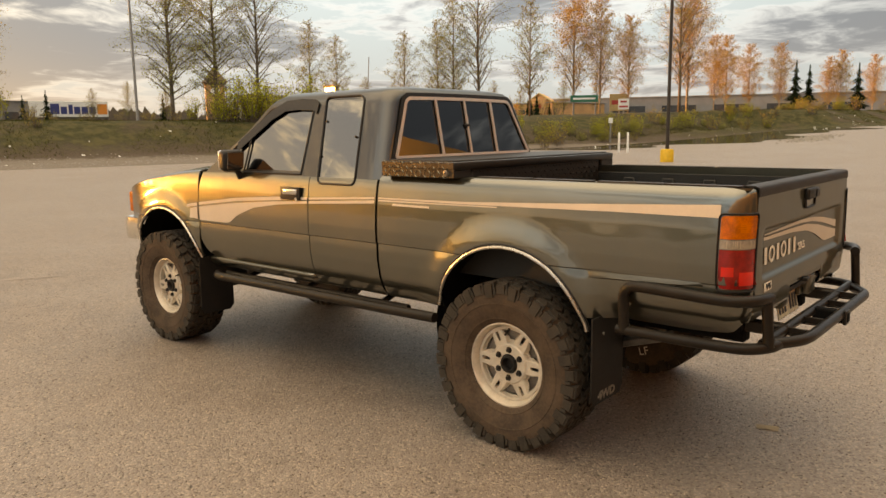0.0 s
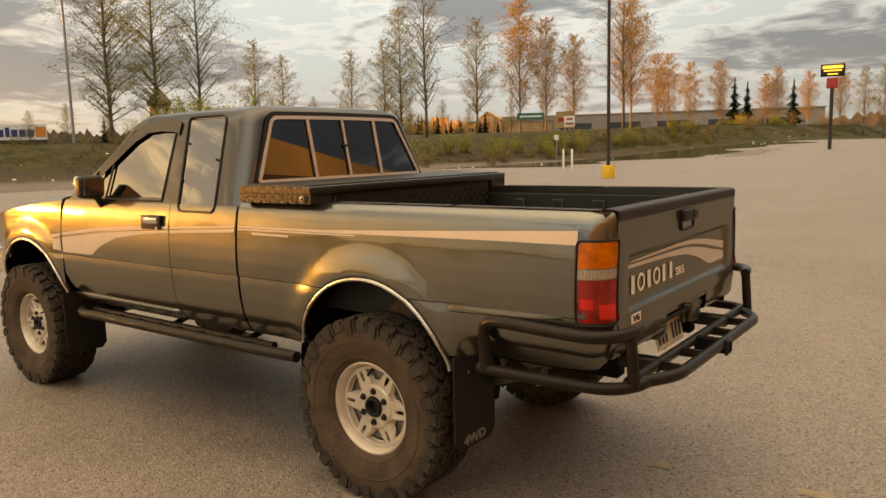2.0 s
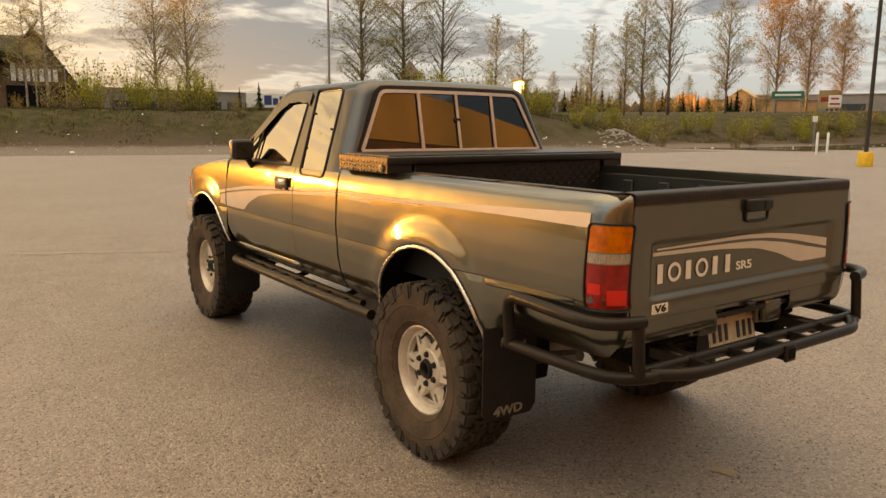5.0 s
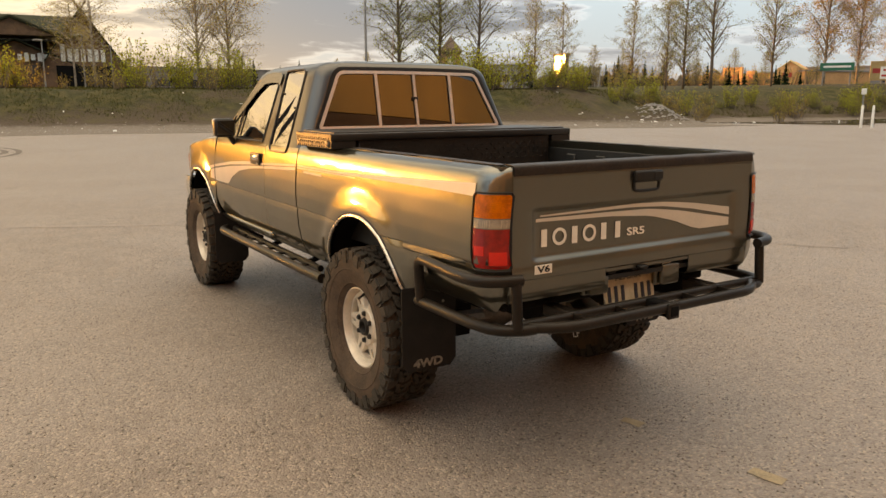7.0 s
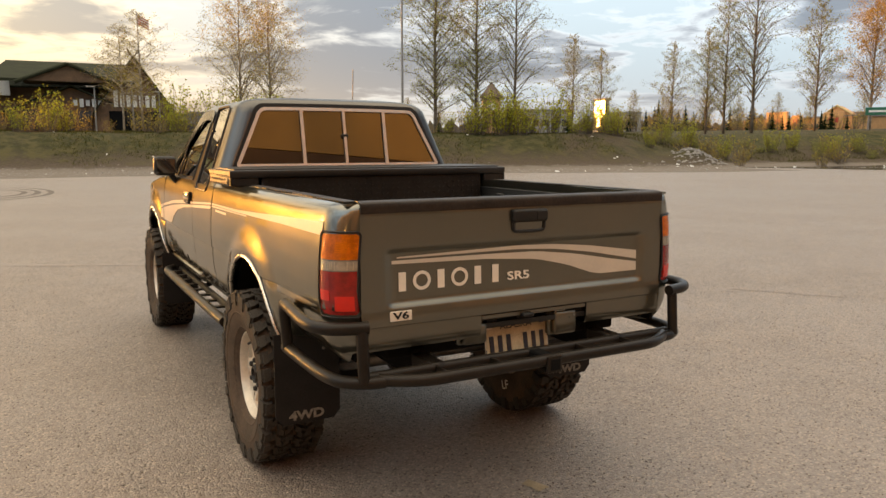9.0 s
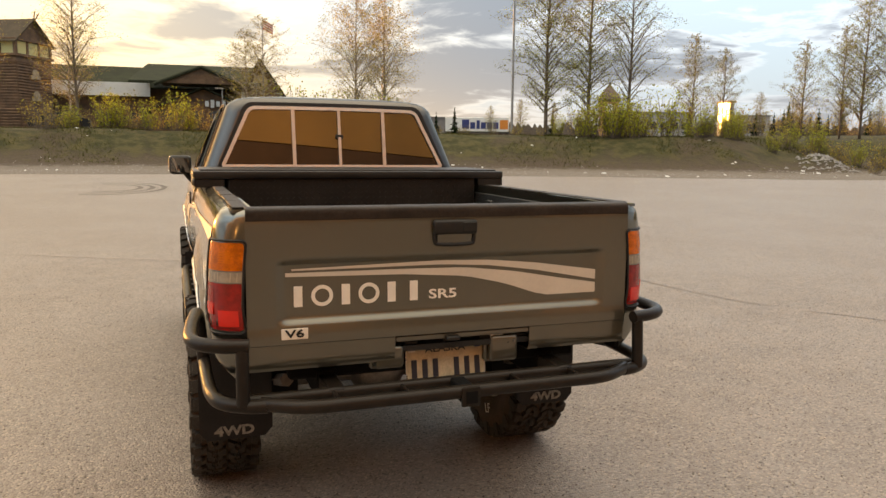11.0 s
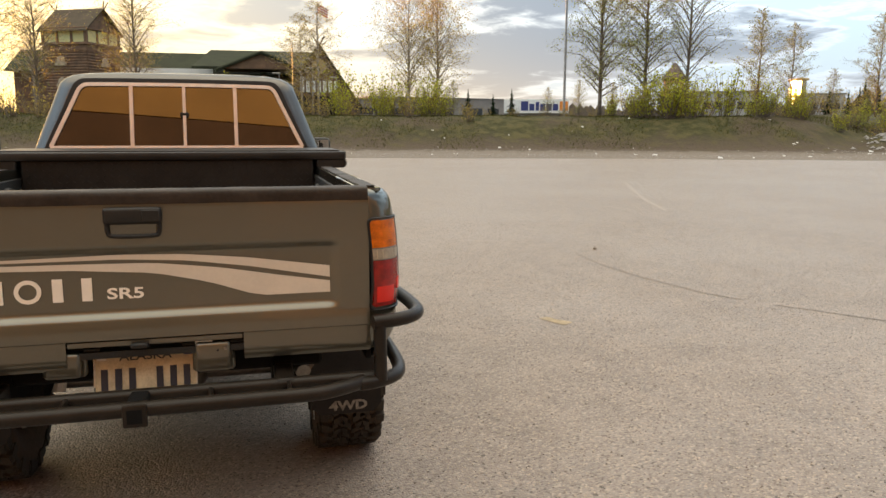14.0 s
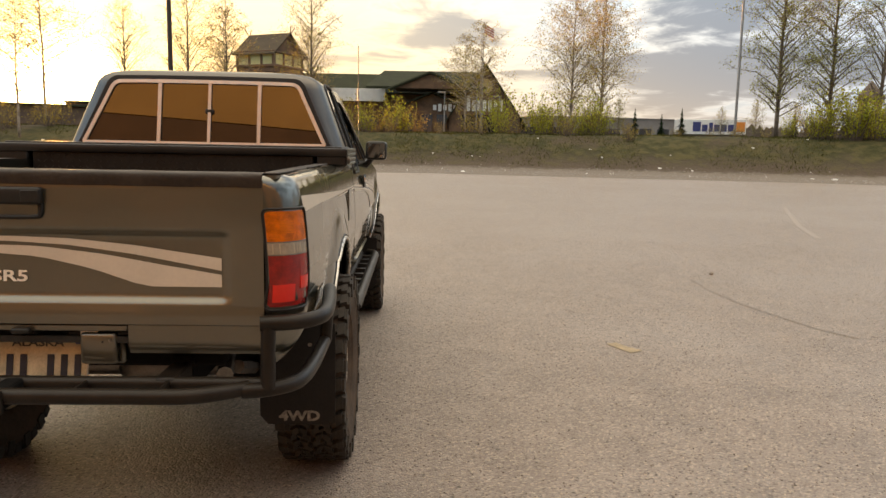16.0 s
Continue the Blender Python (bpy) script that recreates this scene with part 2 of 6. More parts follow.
TREAD_RUBBER = material("tread_rubber", (0.040, 0.033, 0.026), 0.7, 0.0, 0.4, 12.0, 0.15, 120.0, spec=0.3)
FLAP = material("mud_flap_rubber", (0.014, 0.012, 0.011), 0.62, 0.0, 0.3, 12.0, 0.1, 120.0, spec=0.25)
# Near black: the shade of wells, gaps and openings is in this colour.
DARK = material("cavity_shade_black", (0.007, 0.007, 0.007), 0.9, 0.0, 0.2, 8.0, spec=0.1)
ALLOY = material("cast_alloy", (0.62, 0.55, 0.455), 0.42, 0.35, 0.14, 18.0, 0.08, 200.0)
STEEL = material("dull_steel", (0.20, 0.18, 0.16), 0.45, 0.8, 0.3, 16.0, 0.1, 90.0)
LINER = material("bed_liner", (0.012, 0.012, 0.011), 0.6, 0.0, 0.3, 8.0, 0.25, 160.0)
PLATE_BLACK = material("black_tread_plate", (0.016, 0.013, 0.011), 0.45, 0.05, 0.3, 10.0, spec=0.35)
# Golden glints of the end lozenges are put into this colour.
PLATE_GLINT = material("glint_toned_tread_plate", (0.20, 0.165, 0.11), 0.24, 0.9, 0.25, 14.0)
PLATE_END = material("dark_brown_tread_plate", (0.050, 0.038, 0.026), 0.42, 0.5, 0.35, 14.0, 0.08, 120.0, spec=0.3)
AMBER = material("amber_lens", (0.58, 0.125, 0.004), 0.14, 0.0, 0.4, 30.0, 0.2, 500.0, coat=0.2, spec=0.3)
RED = material("red_lens", (0.27, 0.007, 0.005), 0.14, 0.0, 0.35, 30.0, 0.2, 500.0, coat=0.35)
RED_BRIGHT = material("red_reflector_lens", (0.66, 0.016, 0.009), 0.2, 0.0, 0.05, 40.0, 0.2, 500.0, coat=0.35)
RED_DEEP = material("red_side_lens", (0.26, 0.006, 0.005), 0.16, 0.0, 0.2, 40.0, 0.2, 500.0, coat=0.35)
SCUFFED = material("scuffed_brown_black", (0.026, 0.018, 0.013), 0.5, 0.0, 0.4, 9.0, 0.12, 80.0, spec=0.22)
AMBER_BRIGHT = material("pale_amber_lens", (0.62, 0.14, 0.003), 0.2, 0.0, 0.1, 40.0, 0.15, 500.0, coat=0.2, spec=0.3)
CLEAR_RIB = material("clear_rib", (0.42, 0.34, 0.25), 0.15, 0.1, 0.1, 60.0, coat=0.6)
CLEAR = material("clear_lens", (0.33, 0.27, 0.20), 0.2, 0.2, 0.2, 60.0, 0.2, 400.0, coat=0.5)
GLOSS_BLACK = material("glossy_dark_acrylic", (0.012, 0.010, 0.009), 0.10, 0.0, 0.1, 20.0)
SEAT = material("grey_seat_cloth", (0.07, 0.065, 0.06), 0.9, 0.0, 0.2, 30.0)
GLASS = glass_material("tinted_glass", (0.035, 0.032, 0.028), 0.22)
GLASS_REAR = glass_material("rear_tinted_glass", (0.03, 0.027, 0.024), 0.05)
LIT = material("white_paint", (0.78, 0.76, 0.72), 0.5, 0.0, 0.06, 1.5)
YELLOW = material("yellow_paint", (0.72, 0.42, 0.03), 0.55, 0.0, 0.18, 5.0, 0.1, 40.0)
POLE = material("dark_bronze_pole", (0.045, 0.036, 0.030), 0.5, 0.3, 0.2, 3.0)
GALV = material("galvanised_pole", (0.30, 0.29, 0.28), 0.45, 0.6, 0.15, 4.0)
BARK = material("birch_bark", (0.42, 0.34, 0.26), 0.85, 0.0, 0.4, 3.0, 0.3, 20.0, dark=(0.12, 0.09, 0.07))
BARK_DARK = material("dark_bark", (0.15, 0.115, 0.085), 0.9, 0.0, 0.4, 3.0, 0.3, 20.0)
LEAF = leaf_material("young_leaves", (0.42, 0.30, 0.075))
LEAF_OLIVE = leaf_material("olive_young_leaves", (0.27, 0.255, 0.075))
# The low sun's orange glow is mixed into this leaf colour.
LEAF_SUNLIT = leaf_material("sunlit_orange_young_leaves", (0.46, 0.255, 0.05))
LEAF_GREEN = leaf_material("shrub_leaves", (0.36, 0.34, 0.05))
NEEDLES = leaf_material("spruce_needles", (0.022, 0.036, 0.018))
BLADES = leaf_material("grass_blades", (0.088, 0.084, 0.027))
ROOF_BROWN = material("weathered_brown_roof", (0.085, 0.066, 0.046), 0.9, 0.0, 0.25, 0.6, spec=0.12)
LOGS = material("dark_log_siding", (0.150, 0.085, 0.048), 0.8, 0.0, 0.4, 0.8, 0.3, 8.0)
ROOF_GREEN = material("dark_green_roof", (0.040, 0.043, 0.027), 0.9, 0.0, 0.25, 0.5, spec=0.08)
TAN = material("tan_render", (0.52, 0.37, 0.17), 0.85, 0.0, 0.15, 0.4)
STORE_WALL = material("terracotta_render", (0.58, 0.32, 0.15), 0.85, 0.0, 0.18, 0.5)
BROWN = material("brown_brick", (0.15, 0.105, 0.078), 0.85, 0.0, 0.25, 0.8)
GREY_WALL = material("grey_wall", (0.26, 0.24, 0.23), 0.8, 0.0, 0.15, 0.5)
RED_BROWN = material("red_brown_panels", (0.16, 0.05, 0.03), 0.7, 0.0, 0.2, 0.6)
BLOCK_GREY = material("pale_grey_cladding", (0.40, 0.38, 0.36), 0.8, 0.0, 0.15, 0.5)
GREEN_SIGN = material("green_sign", (0.012, 0.13, 0.075), 0.5, 0.0, 0.1, 2.0)
SUN_GLASS = material("gold_mirrored_panel", (0.75, 0.66, 0.48), 0.22, 0.9, 0.1, 1.0)
INK = material("plate_ink", (0.016, 0.017, 0.028), 0.5, 0.0, 0.2, 30.0)
BLUE = material("navy_lettering", (0.03, 0.04, 0.16), 0.5, 0.0, 0.1, 2.0)
ORANGE = material("orange_panel", (0.72, 0.24, 0.04), 0.5, 0.0, 0.1, 2.0)
RED_SIGN = material("red_sign", (0.45, 0.04, 0.03), 0.5, 0.0, 0.1, 2.0)
WATER = material("puddle_water", (0.035, 0.032, 0.028), 0.06, 0.0, 0.2, 0.5, 0.02, 4.0)
PAPER = material("paper_litter", (0.70, 0.68, 0.64), 0.8, 0.0, 0.1, 9.0)
GRIT_PALE = material("pale_grit", (0.46, 0.38, 0.30), 0.85, 0.0, 0.3, 40.0)
GRIT_DARK = material("dark_grit", (0.085, 0.062, 0.048), 0.8, 0.0, 0.3, 40.0)
STONE = material("grey_stone", (0.26, 0.23, 0.20), 0.9, 0.0, 0.3, 2.0, 0.4, 12.0)
RUBBLE = material("pale_broken_concrete", (0.25, 0.23, 0.21), 0.9, 0.0, 0.3, 2.0, 0.4, 12.0)
STORE_GLASS = material("store_window", (0.05, 0.055, 0.06), 0.08, 0.0, 0.2, 1.0)


def glow_material(name, color, strength):
    m = bpy.data.materials.new(name)
    m.use_nodes = True
    k = Nodes(m.node_tree)
    k.n("ShaderNodeOutputMaterial", {0: k.n("ShaderNodeEmission", {0: (*color, 1), 1: strength}).outputs[0]})
    return m


SIGN_GLOW = glow_material("lit_sign_letters", (1.0, 0.55, 0.10), 1.1)


# ---- mesh helpers ----
def join(*geos):
    vs, fs = [], []
    for v, f in geos:
        o = len(vs)
        vs += [tuple(p) for p in v]
        fs += [tuple(i + o for i in q) for q in f]
    return vs, fs


def move(geo, m):
    return [tuple(m @ Vector(p)) for p in geo[0]], geo[1]


def mirror_x(geo):
    return [(-p[0], p[1], p[2]) for p in geo[0]], [tuple(reversed(f)) for f in geo[1]]


def box(c, s, bevel=0.0, seg=1):
    """A box with centre c and size s, its edges rounded."""
    bm = bmesh.new()
    bmesh.ops.create_cube(bm, size=1.0)
    for v in bm.verts:
        v.co = Vector((v.co.x * s[0] + c[0], v.co.y * s[1] + c[1], v.co.z * s[2] + c[2]))
    if bevel:
        bmesh.ops.bevel(bm, geom=bm.edges[:], offset=bevel, segments=seg, affect="EDGES", profile=0.5)
    bm.verts.index_update()
    geo = [tuple(v.co) for v in bm.verts], [tuple(v.index for v in f.verts) for f in bm.faces]
    bm.free()
    return geo


def grid(fn, us, vs, keep=None):
    """Quads over the parameters us x vs; cells for which keep(i, j) is false stay open."""
    nu, nv = len(us), len(vs)
    verts = [tuple(fn(a, b)) for a in us for b in vs]
    faces = [(i * nv + j, (i + 1) * nv + j, (i + 1) * nv + j + 1, i * nv + j + 1) for i in range(nu - 1) for j in range(nv - 1) if keep is None or keep(i, j)]
    return verts, faces


def lathe(profile, n, axis="x"):
    """Turn (along, radius) pairs about an axis."""
    verts, faces = [], []
    for i in range(n):
        a = 2 * math.pi * i / n
        for s, r in profile:
            p = (s, r * math.cos(a), r * math.sin(a)) if axis == "x" else (r * math.cos(a), r * math.sin(a), s)
            verts.append(p)
    k = len(profile)
    for i in range(n):
        for j in range(k - 1):
            a, b = i * k + j, ((i + 1) % n) * k + j
            faces.append((a, b, b + 1, a + 1))
    return verts, faces


def smooth_path(pts, rounds=2):
    """Round the corners of a polyline, keeping its ends."""
    pts = [Vector(p) for p in pts]
    for _ in range(rounds):
        out = [pts[0]]
        for a, b in zip(pts, pts[1:]):
            out += [a.lerp(b, 0.25), a.lerp(b, 0.75)]
        pts = out + [pts[-1]]
    return pts


def tube(pts, r, n=10, cap=True):
    """A round bar along a path; r may be a number or one per point."""
    pts = [Vector(p) for p in pts]
    rs = r if isinstance(r, (list, tuple)) else [r] * len(pts)
    verts, faces = [], []
    side = None
    for i, p in enumerate(pts):
        d = (pts[min(i + 1, len(pts) - 1)] - pts[max(i - 1, 0)]).normalized()
        if side is None:
            side = d.orthogonal().normalized()
        else:
            side = (side - d * side.dot(d)).normalized()
        up_ = d.cross(side)
        for j in range(n):
            a = 2 * math.pi * j / n
            verts.append(tuple(p + (side * math.cos(a) + up_ * math.sin(a)) * rs[i]))
    for i in range(len(pts) - 1):
        for j in range(n):
            a, b = i * n + j, i * n + (j + 1) % n
            faces.append((a, b, b + n, a + n))
    if cap:
        faces.append(tuple(range(n - 1, -1, -1)))
        e = (len(pts) - 1) * n
        faces.append(tuple(range(e, e + n)))
    return verts, faces


def prism(poly, y0, y1):
    """A flat outline in x and z, given depth from y0 to y1."""
    n = len(poly)
    verts = [(x, y0, z) for x, z in poly] + [(x, y1, z) for x, z in poly]
    faces = [tuple(range(n)), tuple(range(2 * n - 1, n - 1, -1))]
    faces += [(i, i + n, (i + 1) % n + n, (i + 1) % n) for i in range(n)]
    return verts, faces


def link_mesh(name, geo, material_, smooth=True, angle=40):
    me = bpy.data.meshes.new(name)
    me.from_pydata(geo[0], [], geo[1])
    bm = bmesh.new()
    bm.from_mesh(me)
    bmesh.ops.remove_doubles(bm, verts=bm.verts, dist=1e-5)
    bmesh.ops.dissolve_degenerate(bm, edges=bm.edges, dist=1e-6)
    bmesh.ops.recalc_face_normals(bm, faces=bm.faces)
    for f in bm.faces:
        f.smooth = smooth
    if smooth:
        for e in bm.edges:
            if len(e.link_faces) == 1 or (len(e.link_faces) == 2 and e.calc_face_angle(0) > radians(angle)):
                e.smooth = False
    bm.to_mesh(me)
    bm.free()
    me.materials.append(material_)
    return new(name, me)


def part(name, geo, material_, parent, label="", smooth=True, thick=0.0, angle=40):
    """One mesh object under a thing or a part."""
    ob = link_mesh(name, geo, material_, smooth, angle)
    ob.parent = parent
    if thick:
        mod = ob.modifiers.new("thickness", "SOLIDIFY")
        mod.thickness, mod.offset = thick, -1.0
    return tagged(ob, label)


def thing(name, label, category, at=(0, 0, 0), turn=0.0, group="", kind=""):
    ob = new(name)
    ob.matrix_basis = pose(*at, 0, 0, turn)
    return tagged(ob, label, category, group, kind)


def solid(name, geo, material_, label, category, at=(0, 0, 0), turn=0.0, group="", kind="", smooth=True):
    ob = link_mesh(name, geo, material_, smooth)
    ob.matrix_basis = pose(*at, 0, 0, turn)
    return tagged(ob, label, category, group, kind)


def lettering(name, text, size, depth, m, material_, parent, label="", bold=0.0, width=1.0):
    """Letters of the built-in font as a mesh; m places them, reading along local x."""
    cu = bpy.data.curves.new(name, "FONT")
    cu.body, cu.size, cu.extrude, cu.offset, cu.align_x, cu.align_y = text, size, depth, bold, "CENTER", "CENTER"
    cu.resolution_u = 3
    tmp = new(name, cu)
    bpy.context.view_layer.update()
    me = bpy.data.meshes.new_from_object(tmp.evaluated_get(bpy.context.evaluated_depsgraph_get()))
    bpy.data.objects.remove(tmp)
    bpy.data.curves.remove(cu)
    me.materials.clear()
    me.materials.append(material_)
    ob = new(name, me)
    ob.parent = parent
    ob.matrix_basis = m @ Matrix.Diagonal((width, 1, 1, 1))
    return tagged(ob, label)


def step01(x):
    x = min(max(x, 0.0), 1.0)
    return x * x * (3 - 2 * x)


def interp(x, xs, ys):
    return float(np.interp(x, xs, ys))


# ---- the pickup truck: x across, y ahead, rear axle at y = 0 ----
truck = thing("pickup_truck", "lifted green-grey extended-cab pickup truck parked on the worn asphalt", "pickup truck")
Z_SIDE = (0.58, 0.62, 0.66, 0.72, 0.80, 0.870, 0.898, 0.905, 0.911, 0.98, 1.05, 1.12, 1.17, 1.21, 1.235, 1.255, 1.27, 1.278)
W_SIDE = (0.690, 0.733, 0.758, 0.780, 0.794, 0.7985, 0.7970, 0.7965, 0.8025, 0.8045, 0.8020, 0.7970, 0.7915, 0.7855, 0.7795, 0.7715, 0.758, 0.735)
REAR_ARCH, FRONT_ARCH = (0.050, 0.530, 0.437), (3.10, 0.53, 0.450)


def half_width(z):
    return interp(z, Z_SIDE, W_SIDE)


def flare(y, z):
    """How far the body swells out round the wheel openings."""
    out = 0.0
    for cy, cz, r in (REAR_ARCH, FRONT_ARCH):
        d = math.hypot(y - cy, max(z - cz, 0.0) * 1.02) - r
        out = max(out, 0.019 * (1 - step01((d - 0.030) / 0.13)))
    return out


def arch_floor(y, bottom):
    for cy, cz, r in (REAR_ARCH, FRONT_ARCH):
        if abs(y - cy) < r:
            bottom = max(bottom, cz + math.sqrt(r * r - (y - cy) ** 2))
    return bottom


def side_point(y, z):
    """The left-hand skin at a place along the truck and a height."""
    tuck = max((0.835 - z) / 0.145, 0.0) ** 2 * step01((-0.38 - y) / 0.12)
    x = half_width(z) + flare(y, z) - 0.075 * tuck
    if y < -0.95:
        a = min((-0.95 - y) / 0.10, math.pi / 2)
        return -(x + 0.075 * tuck - 0.10 + (0.10 - 0.075 * tuck) * math.cos(a)), -0.95 - (0.10 - 0.05 * tuck) * math.sin(a), z
    nose = max(y - 3.35, 0.0)
    return -(x - 0.55 * nose * nose), y, z


def columns(y0, y1, gap=0.045):
    ys = set(np.linspace(y0, y1, max(int(abs(y1 - y0) / gap), 2) + 1).tolist())
    for cy, _, r in (REAR_ARCH, FRONT_ARCH):
        for a in np.linspace(0, math.pi, 25):
            y = cy + r * math.cos(a)
            if min(y0, y1) < y < max(y0, y1):
                ys.add(float(y))
    return sorted(ys)


def side_panel(y0, y1, bottom, top=1.278, bottoms=None, tops=None):
    zs = [z for z in np.linspace(0.60, 1.19, 24).tolist() + list(Z_SIDE) if bottom < z < top]
    zs = sorted(set(zs) | {bottom, top})

    def at(y, z):
        low_ = arch_floor(y, bottoms(y) if bottoms else bottom)
        return side_point(y, max(min(z, tops(y)) if tops else z, low_))
    return grid(at, columns(y0, y1), zs)


def both_sides(name, geo, material_, parent, label="", thick=0.0, **k):
    a = part(name, geo, material_, parent, label, thick=thick, **k)
    b = part(name, mirror_x(geo), material_, parent, label, thick=thick, **k)
    return a, b


def hood_line(y):
    return interp(y, (2.50, 2.62, 2.9, 3.3, 3.55, 3.72), (1.272, 1.268, 1.246, 1.196, 1.150, 1.105))


# bed sides wrap round the rear corners
bed_sides = both_sides("bed_side", side_panel(-1.107, 0.892, 0.605, 1.278, lambda y: 0.605 if y > 0.2 else 0.69 + 0.02 * step01((-0.8 - y) / 0.25) + 0.05 * step01((-1.0 - y) / 0.08)), PAINT, truck, "gold-lit green-grey bed side with silver stripe", 0.012)
cab_sides = both_sides("cab_side_panel", side_panel(0.909, 1.4665, 0.605, 1.25), PAINT, truck, thick=0.012)
fenders = both_sides("front_fender", side_panel(2.6445, 3.70, 0.66, 1.245, None, lambda y: hood_line(y) - 0.022), PAINT, truck, thick=0.012)


def door_front(z):
    return interp(z, (0.66, 0.70, 0.78, 0.92, 1.11, 1.25), (2.50, 2.57, 2.625, 2.640, 2.635, 2.60))


doors = both_sides("door", grid(lambda u, z: side_point(1.472 + (door_front(z) - 1.472) * u, z), np.linspace(0, 1, 22), sorted(set(np.linspace(0.665, 1.25, 20).tolist()) | {0.870, 0.898, 0.905, 0.911, 1.21, 1.235})), PAINT, truck, "", 0.02)
SILL = [(0.735, 0.672), (0.762, 0.668), (0.770, 0.660), (0.770, 0.648), (0.760, 0.628), (0.742, 0.608), (0.705, 0.600)]


def sill_point(y, i):
    x, z = SILL[int(i)]
    ends = step01((y - 1.440) / 0.05) * step01((2.640 - y) / 0.06)
    return -(0.70 + (x - 0.70) * ends), y, 0.636 + (z - 0.636) * (0.35 + 0.65 * ends)


both_sides("rocker_sill", grid(sill_point, [1.44, 1.45, 1.465, 1.49] + np.linspace(1.55, 2.56, 20).tolist() + [2.59, 2.61, 2.625, 2.64], range(len(SILL))), PAINT, truck, "lower sill catching warm light", 0.01)
# near-black inner body: shade of the gaps and wheel openings put into its colour
part("inner_body", join(box((0, 1.75, 0.90), (1.46, 1.75, 0.56), 0.02), box((0, 3.12, 0.98), (0.95, 1.0, 0.40), 0.03), box((0, -0.08, 0.86), (0.98, 1.78, 0.20), 0.02)), DARK, truck, "near-black filler body standing in for underbody shade")
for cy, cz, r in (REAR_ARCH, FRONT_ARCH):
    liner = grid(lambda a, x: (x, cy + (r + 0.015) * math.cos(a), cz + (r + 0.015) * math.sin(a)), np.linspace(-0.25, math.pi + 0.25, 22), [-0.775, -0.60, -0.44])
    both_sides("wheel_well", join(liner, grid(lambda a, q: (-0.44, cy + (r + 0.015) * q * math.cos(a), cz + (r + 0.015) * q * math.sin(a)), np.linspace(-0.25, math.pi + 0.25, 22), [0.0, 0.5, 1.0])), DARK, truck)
    lip = []
    for a in np.linspace(0.22, math.pi - 0.22, 40):
        y, z = cy + r * math.cos(a), cz + r * math.sin(a)
        lip.append((side_point(y, max(z, 0.66))[0] - 0.003, y, z))
    both_sides("arch_trim", tube(lip, 0.0085, 8), TRIM, truck, "bright wheel-arch moulding")
    # black tube drawn for the shadow line outside the arch moulding
    shadow_line = []
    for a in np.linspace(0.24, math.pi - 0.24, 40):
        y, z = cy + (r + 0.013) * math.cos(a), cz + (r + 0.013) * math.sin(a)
        shadow_line.append((side_point(y, max(z, 0.66))[0] + 0.001, y, z))
    both_sides("arch_seal", tube(shadow_line, 0.0055, 6), BLACK, truck, "black line standing in for the shadow along the arch moulding")

# hood, nose and front bumper
part("hood", grid(lambda x, y: (x * (0.700 - 0.55 * max(y - 3.35, 0) ** 2), y, hood_line(y) + 0.030 * (1 - abs(x) ** 3) + 0.010 * step01((abs(x) - 0.40) / 0.05) * step01((0.85 - abs(x)) / 0.05)), np.linspace(-1, 1, 41), np.linspace(2.50, 3.72, 24)), PAINT, truck, "", thick=0.012)


def fender_roll(u, y):
    """Rounded shoulder from the side skin up to the hood's edge."""
    z0 = hood_line(y) - 0.022
    x0 = half_width(z0) + flare(y, z0) - 0.55 * max(y - 3.35, 0) ** 2
    x1 = 0.703 - 0.55 * max(y - 3.35, 0) ** 2
    return -(x1 + (x0 - x1) * math.cos(u * math.pi / 2)), y, z0 + 0.024 * math.sin(u * math.pi / 2)


both_sides("fender_top", grid(fender_roll, np.linspace(0, 1, 7), np.linspace(2.6445, 3.70, 26)), PAINT, truck, thick=0.008)
part("grille", join(box((0, 3.70, 0.98), (1.40, 0.06, 0.24), 0.02, 2), *[box((0, 3.735, 0.92 + 0.04 * i), (0.9, 0.02, 0.012), 0.003) for i in range(4)]), BLACK, truck, "dark slatted grille")
for s in (-1, 1):
    part("headlight", box((s * 0.56, 3.73, 0.99), (0.26, 0.05, 0.16), 0.02, 2), CLEAR, truck, "clear rectangular headlight")
    part("corner_light", box((s * 0.725, 3.66, 0.99), (0.05, 0.12, 0.16), 0.015, 2), AMBER, truck, "amber corner lamp")
plan = smooth_path([(-0.785, 3.52, 0), (-0.795, 3.70, 0), (-0.76, 3.79, 0), (-0.60, 3.83, 0), (0.60, 3.83, 0), (0.76, 3.79, 0), (0.795, 3.70, 0), (0.785, 3.52, 0)])


def bumper_skin(i, v):
    p = plan[int(i)]
    n = Vector((p.x * 0.25, p.y - 3.3, 0)).normalized()
    out = 0.012 * math.sin(v * math.pi) - 0.012
    return p.x + n.x * out, p.y + n.y * out, 0.705 + 0.165 * v


part("front_bumper", grid(bumper_skin, range(len(plan)), np.linspace(0, 1, 8)), CHROME, truck, "chrome front bumper with wrapped ends", thick=0.03)

# greenhouse: rings of the cab from belt line to roof
LEVELS = [(1.25, 0), (1.28, 0), (1.36, 0), (1.45, 0), (1.54, 0), (1.625, 0), (1.665, 0), (1.695, 0), (1.722, 0.022), (1.742, 0.058), (1.755, 0.125), (1.764, 0.23), (1.770, 0.36)]


def cab_w(z):
    return 0.765 - (min(z, 1.70) - 1.27) * 0.375


def cab_back(z):
    return 0.884 + (min(z, 1.70) - 1.27) * 0.195


def cab_front(z):
    return 2.585 - (min(z, 1.72) - 1.25) * 1.38 + 0.05 * step01((z - 1.5) / 0.2)


